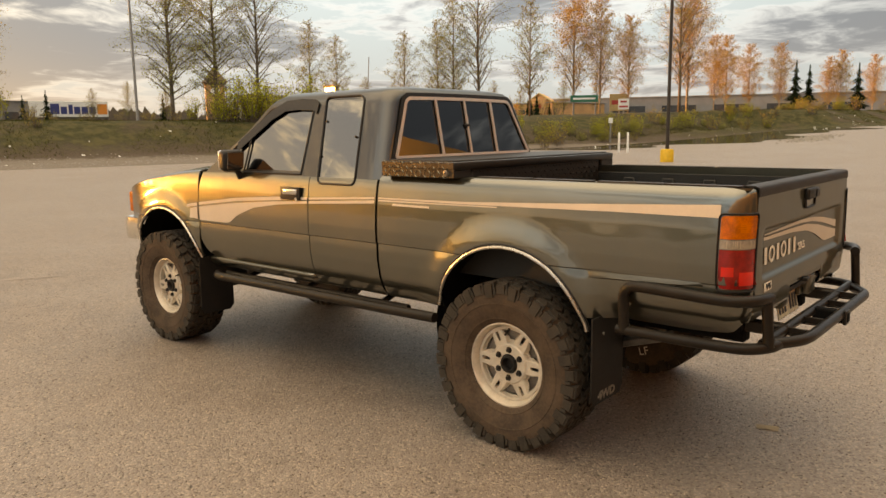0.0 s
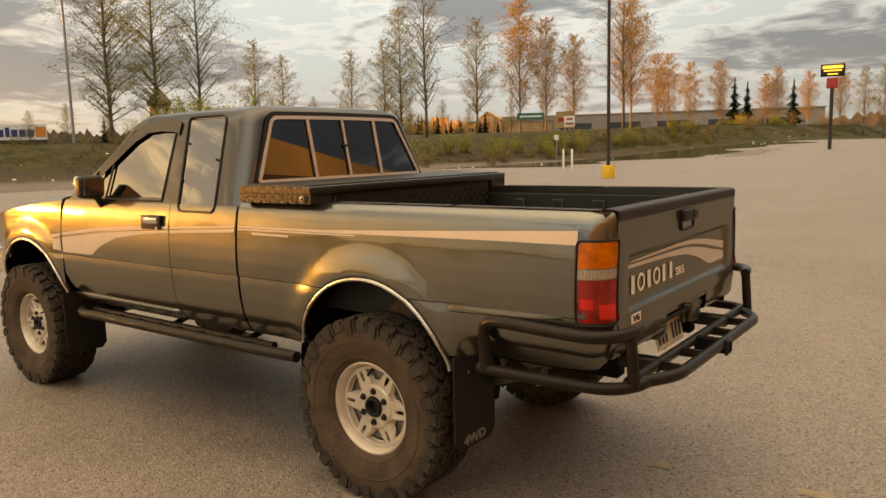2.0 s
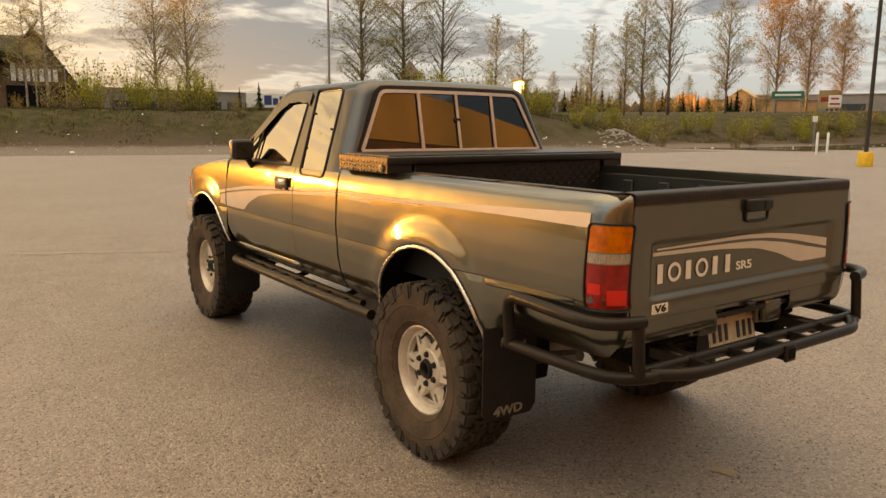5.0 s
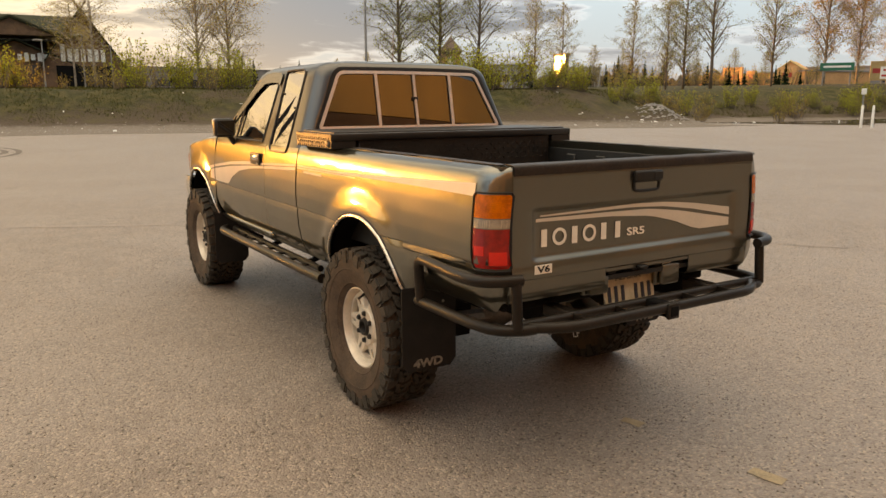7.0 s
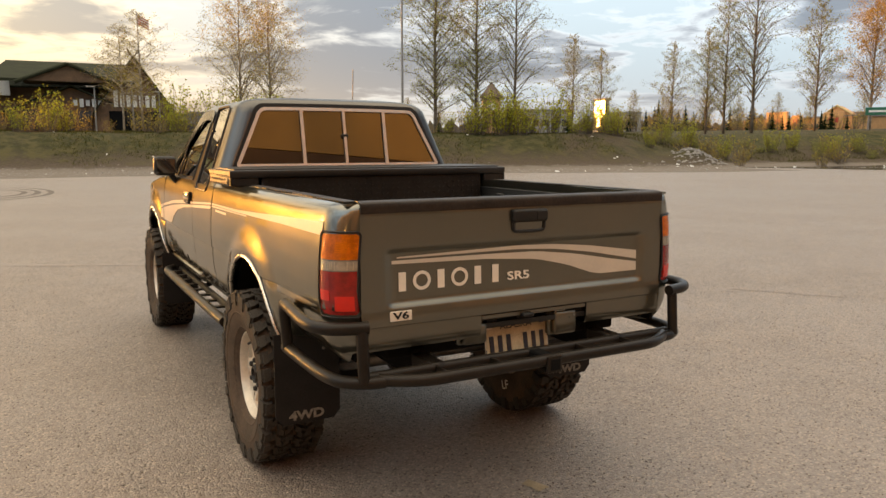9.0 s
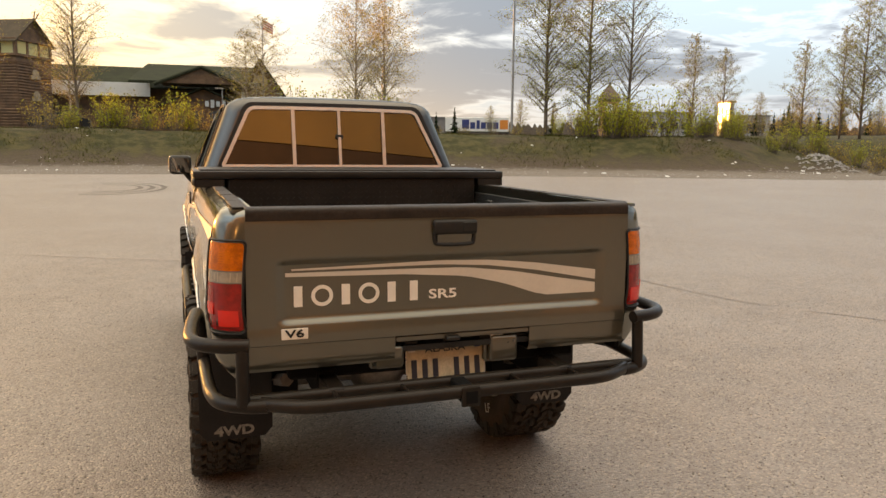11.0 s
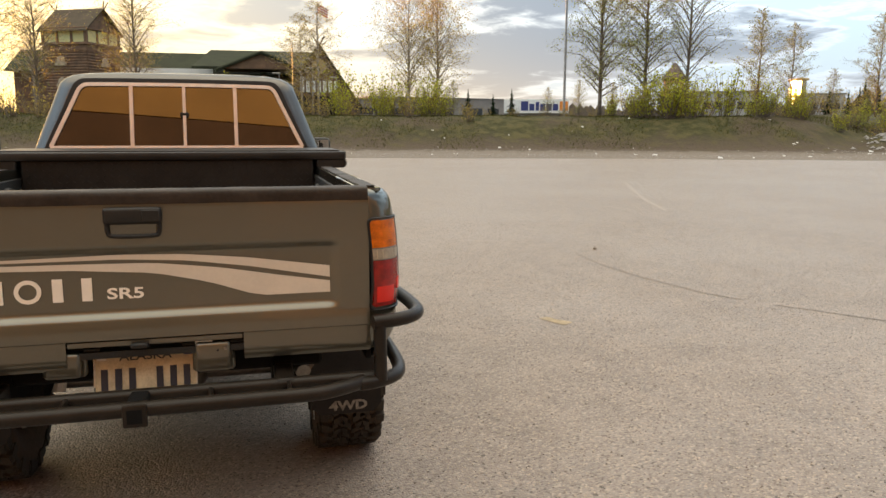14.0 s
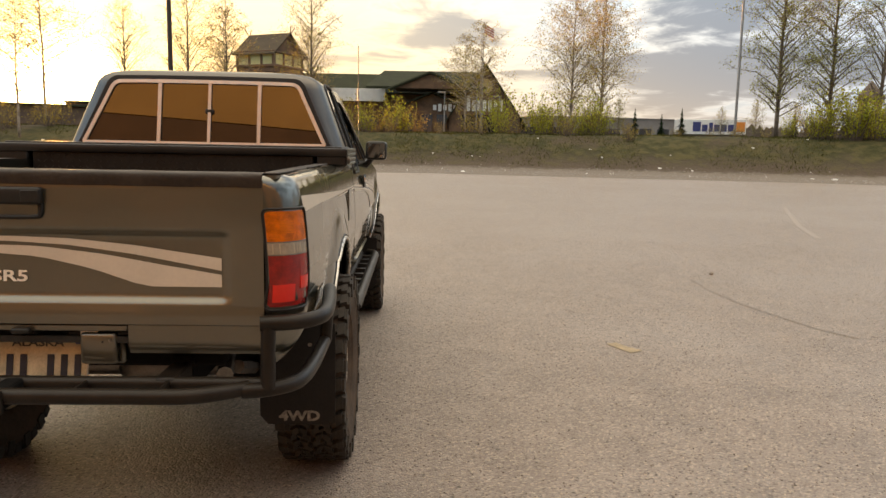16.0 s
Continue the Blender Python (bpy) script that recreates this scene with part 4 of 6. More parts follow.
stk = part("plate_sticker", box((-0.127, -0.003, 0.054), (0.028, 0.003, 0.024), 0.001), LIT, plate, "white month sticker")
lettering("sticker_text", "NOV", 0.012, 0.0004, pose(-0.127, -0.0052, 0.054, 90), ORANGE, stk)
part("plate_clip", join(box((-0.010, -0.008, 0.064), (0.024, 0.014, 0.026), 0.004, 2), tube([(-0.085, -0.006, 0.070), (0.075, -0.006, 0.070)], 0.004, 6)), BLACK, plate, "black clip over the plate's top edge")
part("plate_lamp", box((0.0, -1.055, 0.822), (0.05, 0.03, 0.016), 0.004), BLACK, truck)


def lamp_point(y, z, off):
    n = Vector((-1, 0, 0)) if y > -0.95 else Vector((-math.cos((-0.95 - y) / 0.1), -math.sin((-0.95 - y) / 0.1), 0))
    return Vector(side_point(y, z)) + n * (off - 0.008)


def lamp_geo(z0, z1, s0=-0.953, s1=-1.101, off=0.008, nz=2, foot=0.0, head=0.0):
    """A patch wrapped on the rear corner; foot and head round its lower and upper corners."""
    def cut(y, r):
        d = r - min(y - s1, s0 - y)
        return r - math.sqrt(max(r * r - d * d, 0.0)) if r and d > 0 else 0.0
    ys = set(np.linspace(s1, s0, 12).tolist())
    if foot or head:
        ys |= {y for q in (0.001, 0.003, 0.007, 0.013) for y in (s1 + q, s0 - q)}
    return grid(lambda y, v: lamp_point(y, z0 + cut(y, foot) + (z1 - cut(y, head) - z0 - cut(y, foot)) * v, off), sorted(ys), np.linspace(0, 1, nz + 1))


def bezel_path(z0, z1, s0, s1, r, off):
    pts = []
    for cy, cz, a0 in ((s0 - r, z1 - r, 0), (s1 + r, z1 - r, 90), (s1 + r, z0 + r, 180), (s0 - r, z0 + r, 270)):
        pts += [(cy + r * math.cos(radians(a0 + q)), cz + r * math.sin(radians(a0 + q))) for q in (0, 30, 60, 90)]
    full = []
    for (ya, za), (yb, zb) in zip(pts, pts[1:] + pts[:1]):
        full += [lamp_point(ya + (yb - ya) * q / 6, za + (zb - za) * q / 6, off) for q in range(6)]
    return full + full[:2]


for s in (-1, 1):
    fl = (lambda g: g) if s < 0 else mirror_x
    tl = part("tail_lamp", fl(lamp_geo(0.888, 1.181, -0.944, -1.107, 0.005, 4, 0.018, 0.018)), BLACK, truck, "wraparound tail lamp with amber, clear and red lenses", thick=0.02)
    part("amber_lens", fl(lamp_geo(1.088, 1.176, -0.949, -1.102, 0.010, head=0.014)), AMBER, tl, "amber indicator lens", thick=0.012)
    part("clear_lens", fl(lamp_geo(1.050, 1.0845, -0.949, -1.102, 0.010)), CLEAR, tl, "clear reversing lens", thick=0.012)
    part("red_lens", fl(lamp_geo(0.896, 1.047, -0.949, -1.102, 0.010, foot=0.014)), RED, tl, "red brake lens", thick=0.012)
    part("reflector", fl(lamp_geo(0.910, 0.962, -1.025, -1.092, 0.0125)), RED_BRIGHT, tl, "bright red reflector", thick=0.006)
    part("side_reflector", fl(lamp_geo(0.945, 0.982, -0.960, -1.004, 0.0125)), RED_BRIGHT, tl, "bright red reflector", thick=0.006)
    part("bulb_glow", fl(lamp_geo(1.112, 1.150, -1.020, -1.062, 0.0108)), AMBER_BRIGHT, tl, "paler amber bulb window", thick=0.003)
    for z in np.linspace(1.092, 1.165, 10):
        part("lens_rib", fl(lamp_geo(z, z + 0.002, -0.962, -1.094, 0.0112)), AMBER, tl)
    for y in (-0.974, -0.996, -1.003, -1.010, -1.022, -1.066, -1.086):
        part("lens_rib", fl(lamp_geo(1.053, 1.082, y, y - 0.003, 0.0115)), CLEAR_RIB, tl)
    for z in np.linspace(0.985, 1.042, 7):
        part("lens_rib", fl(lamp_geo(z, z + 0.002, off=0.0112)), RED, tl)
    part("lamp_bezel", fl(tube(bezel_path(0.886, 1.183, -0.942, -1.108, 0.018, 0.012), 0.0038, 6, False)), BLACK, tl, "black rubber bezel")
    part("side_lens_window", fl(lamp_geo(0.986, 1.036, -0.960, -1.004, 0.0108)), RED_DEEP, tl, "red side lens", thick=0.003)

# side stripes
def stripe(ys_top, ys_bot, y0, y1, n=30):
    ys = np.linspace(y0, y1, n)

    def at(y, v):
        z = interp(-y, [-p[0] for p in ys_bot], [p[1] for p in ys_bot]) * (1 - v) + interp(-y, [-p[0] for p in ys_top], [p[1] for p in ys_top]) * v
        x, yy, zz = side_point(y, z)
        return x - 0.0025, yy, zz
    return grid(at, ys, [0, 0.5, 1])


STRIPES = (
    ("bed_stripe", [(0.885, 1.150), (0.30, 1.156), (-0.13, 1.172), (-0.50, 1.188), (-0.945, 1.208)], [(0.885, 1.144), (0.30, 1.146), (-0.13, 1.152), (-0.50, 1.158), (-0.945, 1.160)], 0.886, -0.944, bed_sides),
    ("bed_pinstripe", [(0.885, 1.137), (0.10, 1.143)], [(0.885, 1.131), (0.10, 1.140)], 0.886, 0.10, bed_sides),
    ("bed_pinstripe", [(0.78, 1.122), (0.52, 1.122)], [(0.78, 1.113), (0.52, 1.113)], 0.78, 0.52, bed_sides),
    ("cab_stripe", [(1.46, 1.122), (0.915, 1.150)], [(1.46, 1.112), (0.915, 1.142)], 1.462, 0.915, cab_sides),
    ("cab_stripe", [(1.46, 1.102), (0.915, 1.132)], [(1.46, 1.088), (0.915, 1.118)], 1.462, 0.915, cab_sides),
    ("door_stripe", [(2.63, 1.035), (2.2, 1.085), (1.8, 1.112), (1.445, 1.122)], [(2.63, 1.020), (2.2, 1.066), (1.8, 1.092), (1.445, 1.112)], 2.628, 1.476, doors),
    ("door_sweep", [(2.63, 1.005), (2.2, 1.052), (1.8, 1.082), (1.445, 1.102)], [(2.63, 0.915), (2.28, 0.917), (2.18, 0.975), (2.0, 1.035), (1.75, 1.068), (1.445, 1.090)], 2.628, 1.476, doors),
    ("fender_stripe", [(2.80, 1.012), (2.65, 1.032)], [(2.78, 0.996), (2.65, 1.012)], 2.78, 2.652, fenders),
    ("fender_sweep", [(2.76, 0.985), (2.65, 1.002)], [(2.70, 0.925), (2.65, 0.918)], 2.74, 2.652, fenders),
)
for nm, top, bot, y0, y1, owners in STRIPES:
    top, bot = [(y, z + 0.008) for y, z in top], [(y, z + 0.006) for y, z in bot]
    g = stripe(top, bot, y0, y1)
    part(nm, g, DECAL, owners[0], "silver-tan body stripe")
    part(nm, mirror_x(g), DECAL, owners[1], "silver-tan body stripe")

# tool box across the bed
box_ob = thing("truck_tool_box", "black diamond-plate tool box across the truck bed", "tool box")
tb = part("lid", join(box((0, 0.595, 1.334), (1.615, 0.50, 0.040), 0.010, 2), box((0, 0.595, 1.356), (1.56, 0.44, 0.012), 0.004)), PLATE_BLACK, box_ob, "tread-plate lid")
part("body", box((0, 0.59, 1.13), (1.30, 0.46, 0.38), 0.008), PLATE_BLACK, box_ob)
for s in (-1, 1):
    wing = part("end_wing", box((s * 0.735, 0.595, 1.296), (0.140, 0.485, 0.045), 0.006), PLATE_BLACK, box_ob)
    part("end_plate", join(box((s * 0.8065, 0.595, 1.298), (0.003, 0.49, 0.042), 0.001), box((s * 0.8085, 0.595, 1.336), (0.003, 0.49, 0.030), 0.001)), PLATE_END, box_ob, "dark brown tread-plate end")
    part("lock", lathe([(-0.001, 0.0), (0.0, 0.016), (0.012, 0.016), (0.014, 0.006), (0.006, 0.004)], 12), STEEL, box_ob, "round steel lock").matrix_basis = pose(s * 0.806, 0.395, 1.300, 0, 0, 0 if s > 0 else 180)
# raised lozenges of the tread plate; those on the ends carry painted golden glints
def lozenge(w_, h_):
    return [(-w_, 0, 0), (0, 0, -h_), (w_, 0, 0), (0, 0, h_), (0, -0.003, 0)], [(0, 1, 4), (1, 2, 4), (2, 3, 4), (3, 0, 4)]


first_mark = None
for i in range(15):
    for j in range(4):
        tilt = 42 if (i + j) % 2 else -42
        for s in (-1, 1):
            m_ = pose(s * 0.8095, 0.385 + i * 0.0305, 1.282 + j * 0.0225, 0, 0, 90 * s) @ pose(0, 0, 0, 0, tilt, 0)
            if first_mark is None:
                first_mark = part("tread_mark", lozenge(0.014, 0.004), PLATE_GLINT, tb, smooth=False)
                mark = first_mark
            else:
                mark = new("tread_mark", first_mark.data)
                mark.parent = tb
            mark.matrix_basis = m_
marks = []
for i in range(40):
    for j in range(5):
        tilt = 42 if (i + j) % 2 else -42
        marks.append(move(lozenge(0.013, 0.0022), pose(-0.62 + i * 0.0318, 0.3595, 1.19 + j * 0.028, 0, tilt, 0)))
tagged(part("tread_relief", join(*marks), PLATE_BLACK, box_ob, "raised diamond tread", smooth=False), kind="stuff")

# wheels
def tyre_geo():
    prof = [(-0.085, 0.200), (-0.104, 0.212), (-0.118, 0.237), (-0.131, 0.285), (-0.136, 0.325), (-0.133, 0.355), (-0.125, 0.374), (-0.106, 0.383), (-0.05, 0.386), (0.05, 0.386), (0.106, 0.383), (0.125, 0.374), (0.133, 0.355), (0.136, 0.325), (0.131, 0.285), (0.114, 0.235), (0.095, 0.205), (0.075, 0.195)]
    return lathe(prof, 72)


def block(x0, x1, a0, a1, r0, r1, skew=0.0):
    v = []
    for r, inn in ((r0, 0.0), (r1, 0.09)):
        for x, a in ((x0, a0), (x1, a0 + skew), (x1, a1 + skew), (x0, a1)):
            xm, am = (x0 + x1) / 2, (a0 + a1 + skew) / 2
            x_, a_ = x + (xm - x) * inn, a + (am - a) * inn
            v.append((x_, r * math.cos(a_), r * math.sin(a_)))
    return v, [(0, 1, 2, 3), (7, 6, 5, 4), (0, 4, 5, 1), (1, 5, 6, 2), (2, 6, 7, 3), (3, 7, 4, 0)]


def tread_geo():
    """Interlocking centre blocks, notched shoulder lugs and side biters of alternating depth."""
    gs, n = [], 34
    st = 2 * math.pi / n
    for i in range(n):
        a = i * st
        long_ = i % 2
        for s in (-1, 1):
            o = a + (0.5 * st if s > 0 else 0.0)
            edge = 0.132 if long_ else 0.126
            gs.append(block(s * 0.100, s * edge, o, o + st * 0.74, 0.378, 0.405, 0.02))
            gs.append(block(s * 0.080, s * 0.101, o + st * 0.08, o + st * 0.52, 0.378, 0.4045, 0.03))
            gs.append(block(s * 0.118, s * (0.142 if long_ else 0.137), o + st * 0.04, o + st * 0.72, 0.334 if long_ else 0.354, 0.396))
            gs.append(block(s * 0.128, s * 0.1385, o + st * 0.78, o + st * 0.96, 0.350, 0.378))
            gs.append(block(s * 0.046, s * 0.077, o + st * 0.02, o + st * 0.50, 0.378, 0.406, -0.05))
            gs.append(block(s * 0.058, s * 0.082, o + st * 0.56, o + st * 0.95, 0.378, 0.4055, -0.03))
            gs.append(block(s * 0.003, s * 0.034, o + st * 0.30, o + st * 0.78, 0.378, 0.406, 0.05))
            gs.append(block(s * 0.016, s * 0.043, o + st * 0.83, o + st * 1.24, 0.378, 0.4055, 0.04))
            gs.append(block(s * 0.034, s * 0.055, o + st * 0.54, o + st * 0.74, 0.378, 0.4055, 0.03))
    return join(*gs)


def rim_face_geo():
    """Six broad slotted spokes with sunk windows between, turned about x; outer face towards -x."""
    n = 216
    rs = [0.050, 0.054, 0.094, 0.098, 0.101, 0.106, 0.110, 0.116, 0.120, 0.124, 0.130, 0.136, 0.142, 0.148, 0.154, 0.160, 0.164, 0.168, 0.172, 0.186]

    def at(i, r):
        k = i % 36 - 18
        deg = abs(k) * 10.0 / 6
        sunk = 0.007 * step01((r - 0.095) / 0.006)
        half = 10.0 + 11.0 * (r - 0.106) / 0.065
        if 0.104 < r < 0.170 and deg < half:
            sunk += 0.022 * min(1.0, (half - deg) / 4.0)
        slot = min(abs(k - 18), abs(k + 18)) * 10.0 / 6
        if 0.120 < r < 0.165 and slot < 2.6:
            sunk += 0.014
        a = 2 * math.pi * i / n
        return (-0.100 + sunk, r * math.cos(a), r * math.sin(a))

    def keep(i, j):
        k, r0 = i % 36 - 17.5, rs[j]
        reach_ = 4.0 + 7.0 * (r0 - 0.116) / 0.045
        slot = abs(abs(k) - 18)
        return not ((0.116 <= r0 < 0.162 and abs(k) < reach_) or (0.124 <= r0 < 0.158 and slot < 1.8))
    return grid(at, list(range(n + 1)), rs, keep)


TYRE, TREAD, RIM_FACE = tyre_geo(), tread_geo(), rim_face_geo()
RIM_BARREL = lathe([(-0.066, 0.184), (-0.092, 0.192), (-0.108, 0.198), (-0.116, 0.204), (-0.114, 0.213), (-0.102, 0.213), (-0.085, 0.198), (0.00, 0.180), (0.06, 0.180), (0.09, 0.205)], 64)
HUB = lathe([(-0.080, 0.0), (-0.082, 0.026), (-0.108, 0.030), (-0.114, 0.034), (-0.113, 0.042), (-0.100, 0.046), (-0.092, 0.052), (-0.086, 0.053)], 24)
NUT = join(lathe([(-0.095, 0.0135), (-0.110, 0.0125), (-0.114, 0.009), (-0.114, 0.0)], 6), lathe([(-0.101, 0.009), (-0.1015, 0.0155), (-0.0995, 0.0165)], 16))
RECESS = pose(0.020, 0, 0) @ Matrix.Diagonal((1, 0.975, 0.975, 1))
DRUM = join(lathe([(-0.03, 0.0), (-0.03, 0.155), (0.06, 0.16)], 32))


def make_wheel(x, y, steer=0.0):
    flip = 0 if x < 0 else 180
    wheel = part("wheel", TYRE, RUBBER, truck, "all-terrain tyre on a cast alloy rim", angle=60)
    wheel.matrix_basis = pose(x, y, 0.402, (y * 37) % 60, 0, flip + steer)
    part("tread", TREAD, TREAD_RUBBER, wheel, "chunky block tread", smooth=False)
    part("rim", move(join(RIM_BARREL, move(RIM_FACE, pose(0.012, 0, 0))), RECESS), ALLOY, wheel, "six-spoke cast alloy rim", thick=0.006, angle=28)
    part("hub", move(HUB, pose(0.012, 0, 0) @ RECESS), BLACK, wheel, "dark hub cap")
    part("brake_drum", DRUM, STEEL, wheel)
    part("valve", tube([(-0.102, 0.0, 0.150), (-0.068, 0.0, 0.172)], 0.006, 6), BLACK, wheel)
    for i in range(6):
        a = math.pi / 3 * (i + 0.5)
        part("lug_nut", move(NUT, pose(0.012, 0, 0) @ RECESS), BLACK, wheel).matrix_basis = pose(0, 0.069 * math.cos(a), 0.069 * math.sin(a))
    part("sidewall_ring", join(lathe([(-0.1325, 0.300), (-0.1365, 0.3035), (-0.1345, 0.307)], 72), lathe([(-0.112, 0.226), (-0.118, 0.230), (-0.1175, 0.234)], 72)), RUBBER, wheel)
    return wheel


for x, y in ((-0.727, 0.030), (0.727, 0.030), (-0.727, 3.085), (0.727, 3.085)):
    wh = make_wheel(x, y)
    if x > 0 and y < 1:
        lettering("chalk_mark", "LF", 0.07, 0.0005, pose(0.1335, 0.03, -0.262, 0, 0, 0) @ pose(0, 0, 0, 90, 0, 90) @ pose(0, 0, 0, 0, 0, 15), LIT, wh, "white chalk mark")

# axles, springs, exhaust, chassis rails
part("rear_axle", join(tube([(-0.62, 0, 0.408), (0.62, 0, 0.408)], 0.045, 12), move(lathe([(-0.14, 0.03), (-0.09, 0.10), (0.0, 0.125), (0.09, 0.10), (0.14, 0.03)], 16), pose(0, 0, 0.408))), STEEL, truck).location = (0, 0, 0)
part("front_axle", tube([(-0.62, 3.10, 0.408), (0.62, 3.10, 0.408)], 0.045, 10), STEEL, truck)
for s in (-1, 1):
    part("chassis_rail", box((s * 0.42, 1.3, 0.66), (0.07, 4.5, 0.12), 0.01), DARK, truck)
    part("leaf_spring", tube([(s * 0.52, -0.66, 0.60), (s * 0.52, -0.3, 0.49), (s * 0.52, 0.0, 0.46), (s * 0.52, 0.3, 0.49), (s * 0.52, 0.66, 0.58)], 0.026, 6), STEEL, truck)
    part("shock_absorber", tube([(s * 0.46, -0.10, 0.38), (s * 0.40, 0.05, 0.80)], 0.028, 8), LIT if s < 0 else STEEL, truck)
part("exhaust_pipe", tube(smooth_path([(0.30, 1.5, 0.55), (0.32, 0.35, 0.58), (0.40, -0.2, 0.68), (0.50, -0.75, 0.60)]), 0.028, 8), STEEL, truck)

# mud flaps
for s in (-1, 1):
    for y, z0, z1, x0, x1 in ((-0.430, 0.305, 0.70, 0.550, 0.835), (2.62, 0.26, 0.66, 0.58, 0.84)):
        outline = [(s * x0, z1), (s * x1, z1), (s * x1, z0 + 0.035), (s * (x1 - 0.03), z0), (s * (x0 + 0.03), z0), (s * x0, z0 + 0.035)]
        fl = part("mud_flap", prism(outline, y, y - 0.007), FLAP, truck, "black rubber mud flap with pale drive letters", smooth=False)
        if y < 0:
            lettering("flap_letters", "4WD", 0.054, 0.0008, pose(s * 0.70, y - 0.0085, 0.338, 90), material("worn_white", (0.19, 0.17, 0.145), 0.7, 0.0, 0.5, 60.0) if s < 0 else bpy.data.materials["worn_white"], fl, "worn pale letters", 0.002, 1.25)
            for bx in (0.62, 0.74):
                part("bolt", lathe([(0.0, 0.008), (0.004, 0.006), (0.004, 0.0)], 8), STEEL, fl).matrix_basis = pose(s * bx, y - 0.008, 0.62, 0, 0, -90)

# side steps: two rails with treads between
for s in (-1, 1):
    st = part("side_step", tube(smooth_path([(s * 0.78, 2.475, 0.562), (s * 0.842, 2.40, 0.563), (s * 0.842, 2.2, 0.563), (s * 0.842, 0.90, 0.566), (s * 0.842, 0.60, 0.570), (s * 0.842, 0.455, 0.572)]), 0.027, 12), TUBE, truck, "black tubular side step")
    part("inner_rail", tube([(s * 0.73, 2.44, 0.56), (s * 0.73, 0.74, 0.56)], 0.020, 8), TUBE, st)
    for y in np.linspace(0.90, 2.30, 8):
        part("step_rung", box((s * 0.785, float(y), 0.560), (0.12, 0.045, 0.012), 0.003), TUBE, st)
    for y in (0.95, 1.6, 2.2):
        part("bracket", tube([(s * 0.73, y, 0.56), (s * 0.45, y, 0.64)], 0.018, 6), TUBE, st)

# tubular rear bumper
bumper = part("rear_bumper", tube(smooth_path([(-0.66, -1.120, 0.676), (-0.60, -1.165, 0.677), (-0.52, -1.205, 0.678), (-0.42, -1.210, 0.679), (0.42, -1.210, 0.679), (0.52, -1.205, 0.678), (0.60, -1.165, 0.677), (0.66, -1.120, 0.676)]), 0.0225, 14), TUBE, truck, "black tubular rear bumper with corner loops")
part("inner_tube", tube([(-0.70, -1.095, 0.680), (0.70, -1.095, 0.680)], 0.020, 12), TUBE, bumper)
for x in (-0.43, -0.20, 0.20, 0.43):
    part("cross_plate", join(box((x, -1.15, 0.676), (0.012, 0.115, 0.034), 0.003), box((x, -1.15, 0.664), (0.034, 0.115, 0.006), 0.002)), TUBE, bumper)
for s in (-1, 1):
    part("side_tube", tube(smooth_path([(s * 0.812, -0.540, 0.674), (s * 0.812, -0.80, 0.673), (s * 0.805, -0.98, 0.672), (s * 0.78, -1.07, 0.671), (s * 0.70, -1.125, 0.671), (s * 0.645, -1.135, 0.672)]), 0.0225, 14), TUBE, bumper)
    part("corner_loop", tube(smooth_path([(s * 0.815, -0.572, 0.674), (s * 0.820, -0.570, 0.76), (s * 0.830, -0.574, 0.870), (s * 0.848, -0.72, 0.872), (s * 0.866, -0.93, 0.868), (s * 0.860, -1.035, 0.866), (s * 0.80, -1.095, 0.864), (s * 0.694, -1.112, 0.862)]), 0.0225, 14), TUBE, bumper)
    part("loop_post", tube([(s * 0.716, -1.108, 0.860), (s * 0.716, -1.122, 0.674)], 0.021, 12), TUBE, bumper)
    part("frame_bracket", box((s * 0.42, -1.0, 0.675), (0.06, 0.22, 0.05), 0.006), TUBE, bumper)
part("hitch_receiver", join(box((0.0, -1.17, 0.668), (0.056, 0.14, 0.056), 0.006), box((0.0, -1.243, 0.668), (0.040, 0.004, 0.040))), DARK, bumper, "square hitch receiver")
part("receiver_collar", box((0.0, -1.234, 0.668), (0.066, 0.016, 0.066), 0.006, 2), TUBE, bumper)
part("antenna", tube([(0.70, 2.55, 1.25), (0.70, 2.50, 1.75), (0.70, 2.47, 2.10)], 0.0035, 6), STEEL, truck, "thin whip antenna")
part("fuel_door", grid(lambda u, v: (0.806 + 0.003 * math.sin(u * math.pi) , 0.50 + 0.16 * u, 1.00 + 0.15 * v), np.linspace(0, 1, 6), np.linspace(0, 1, 6)), PAINT, bed_sides[1], "fuel filler flap", thick=0.006)

# pressed strip low on the bed sides
for s, owner in ((-1, bed_sides[0]), (1, bed_sides[1])):
    g = grid(lambda u, v: (side_point(-0.39 - 0.50 * u, 0.88 + 0.03 * v)[0] - 0.007 * min(1.0, 9 * v, 1.25 - v, 20 * u, 20 * (1 - u)), -0.39 - 0.50 * u, 0.872 + 0.018 * u + 0.042 * v), [0, 0.04, 0.2, 0.4, 0.6, 0.8, 0.96, 1.0], [0, 0.15, 0.4, 0.6, 0.85, 1.0])
    part("pressed_strip", g if s < 0 else mirror_x(g), PAINT, owner)
# clutter behind the plate
part("plate_bracket", join(box((-0.015, -0.946, 0.798), (0.20, 0.02, 0.016), 0.005), box((-0.015, -0.956, 0.802), (0.03, 0.02, 0.022), 0.005)), BLACK, truck)
part("wiring_hose", tube(smooth_path([(0.16, -1.00, 0.80), (0.19, -1.03, 0.775), (0.24, -1.035, 0.79), (0.27, -1.0, 0.81)]), 0.006, 6), BLACK, truck)
part("wiring_hose", tube(smooth_path([(-0.24, -0.99, 0.80), (-0.22, -1.02, 0.765), (-0.19, -1.02, 0.78), (-0.18, -0.98, 0.80)]), 0.005, 6), BLACK, truck)
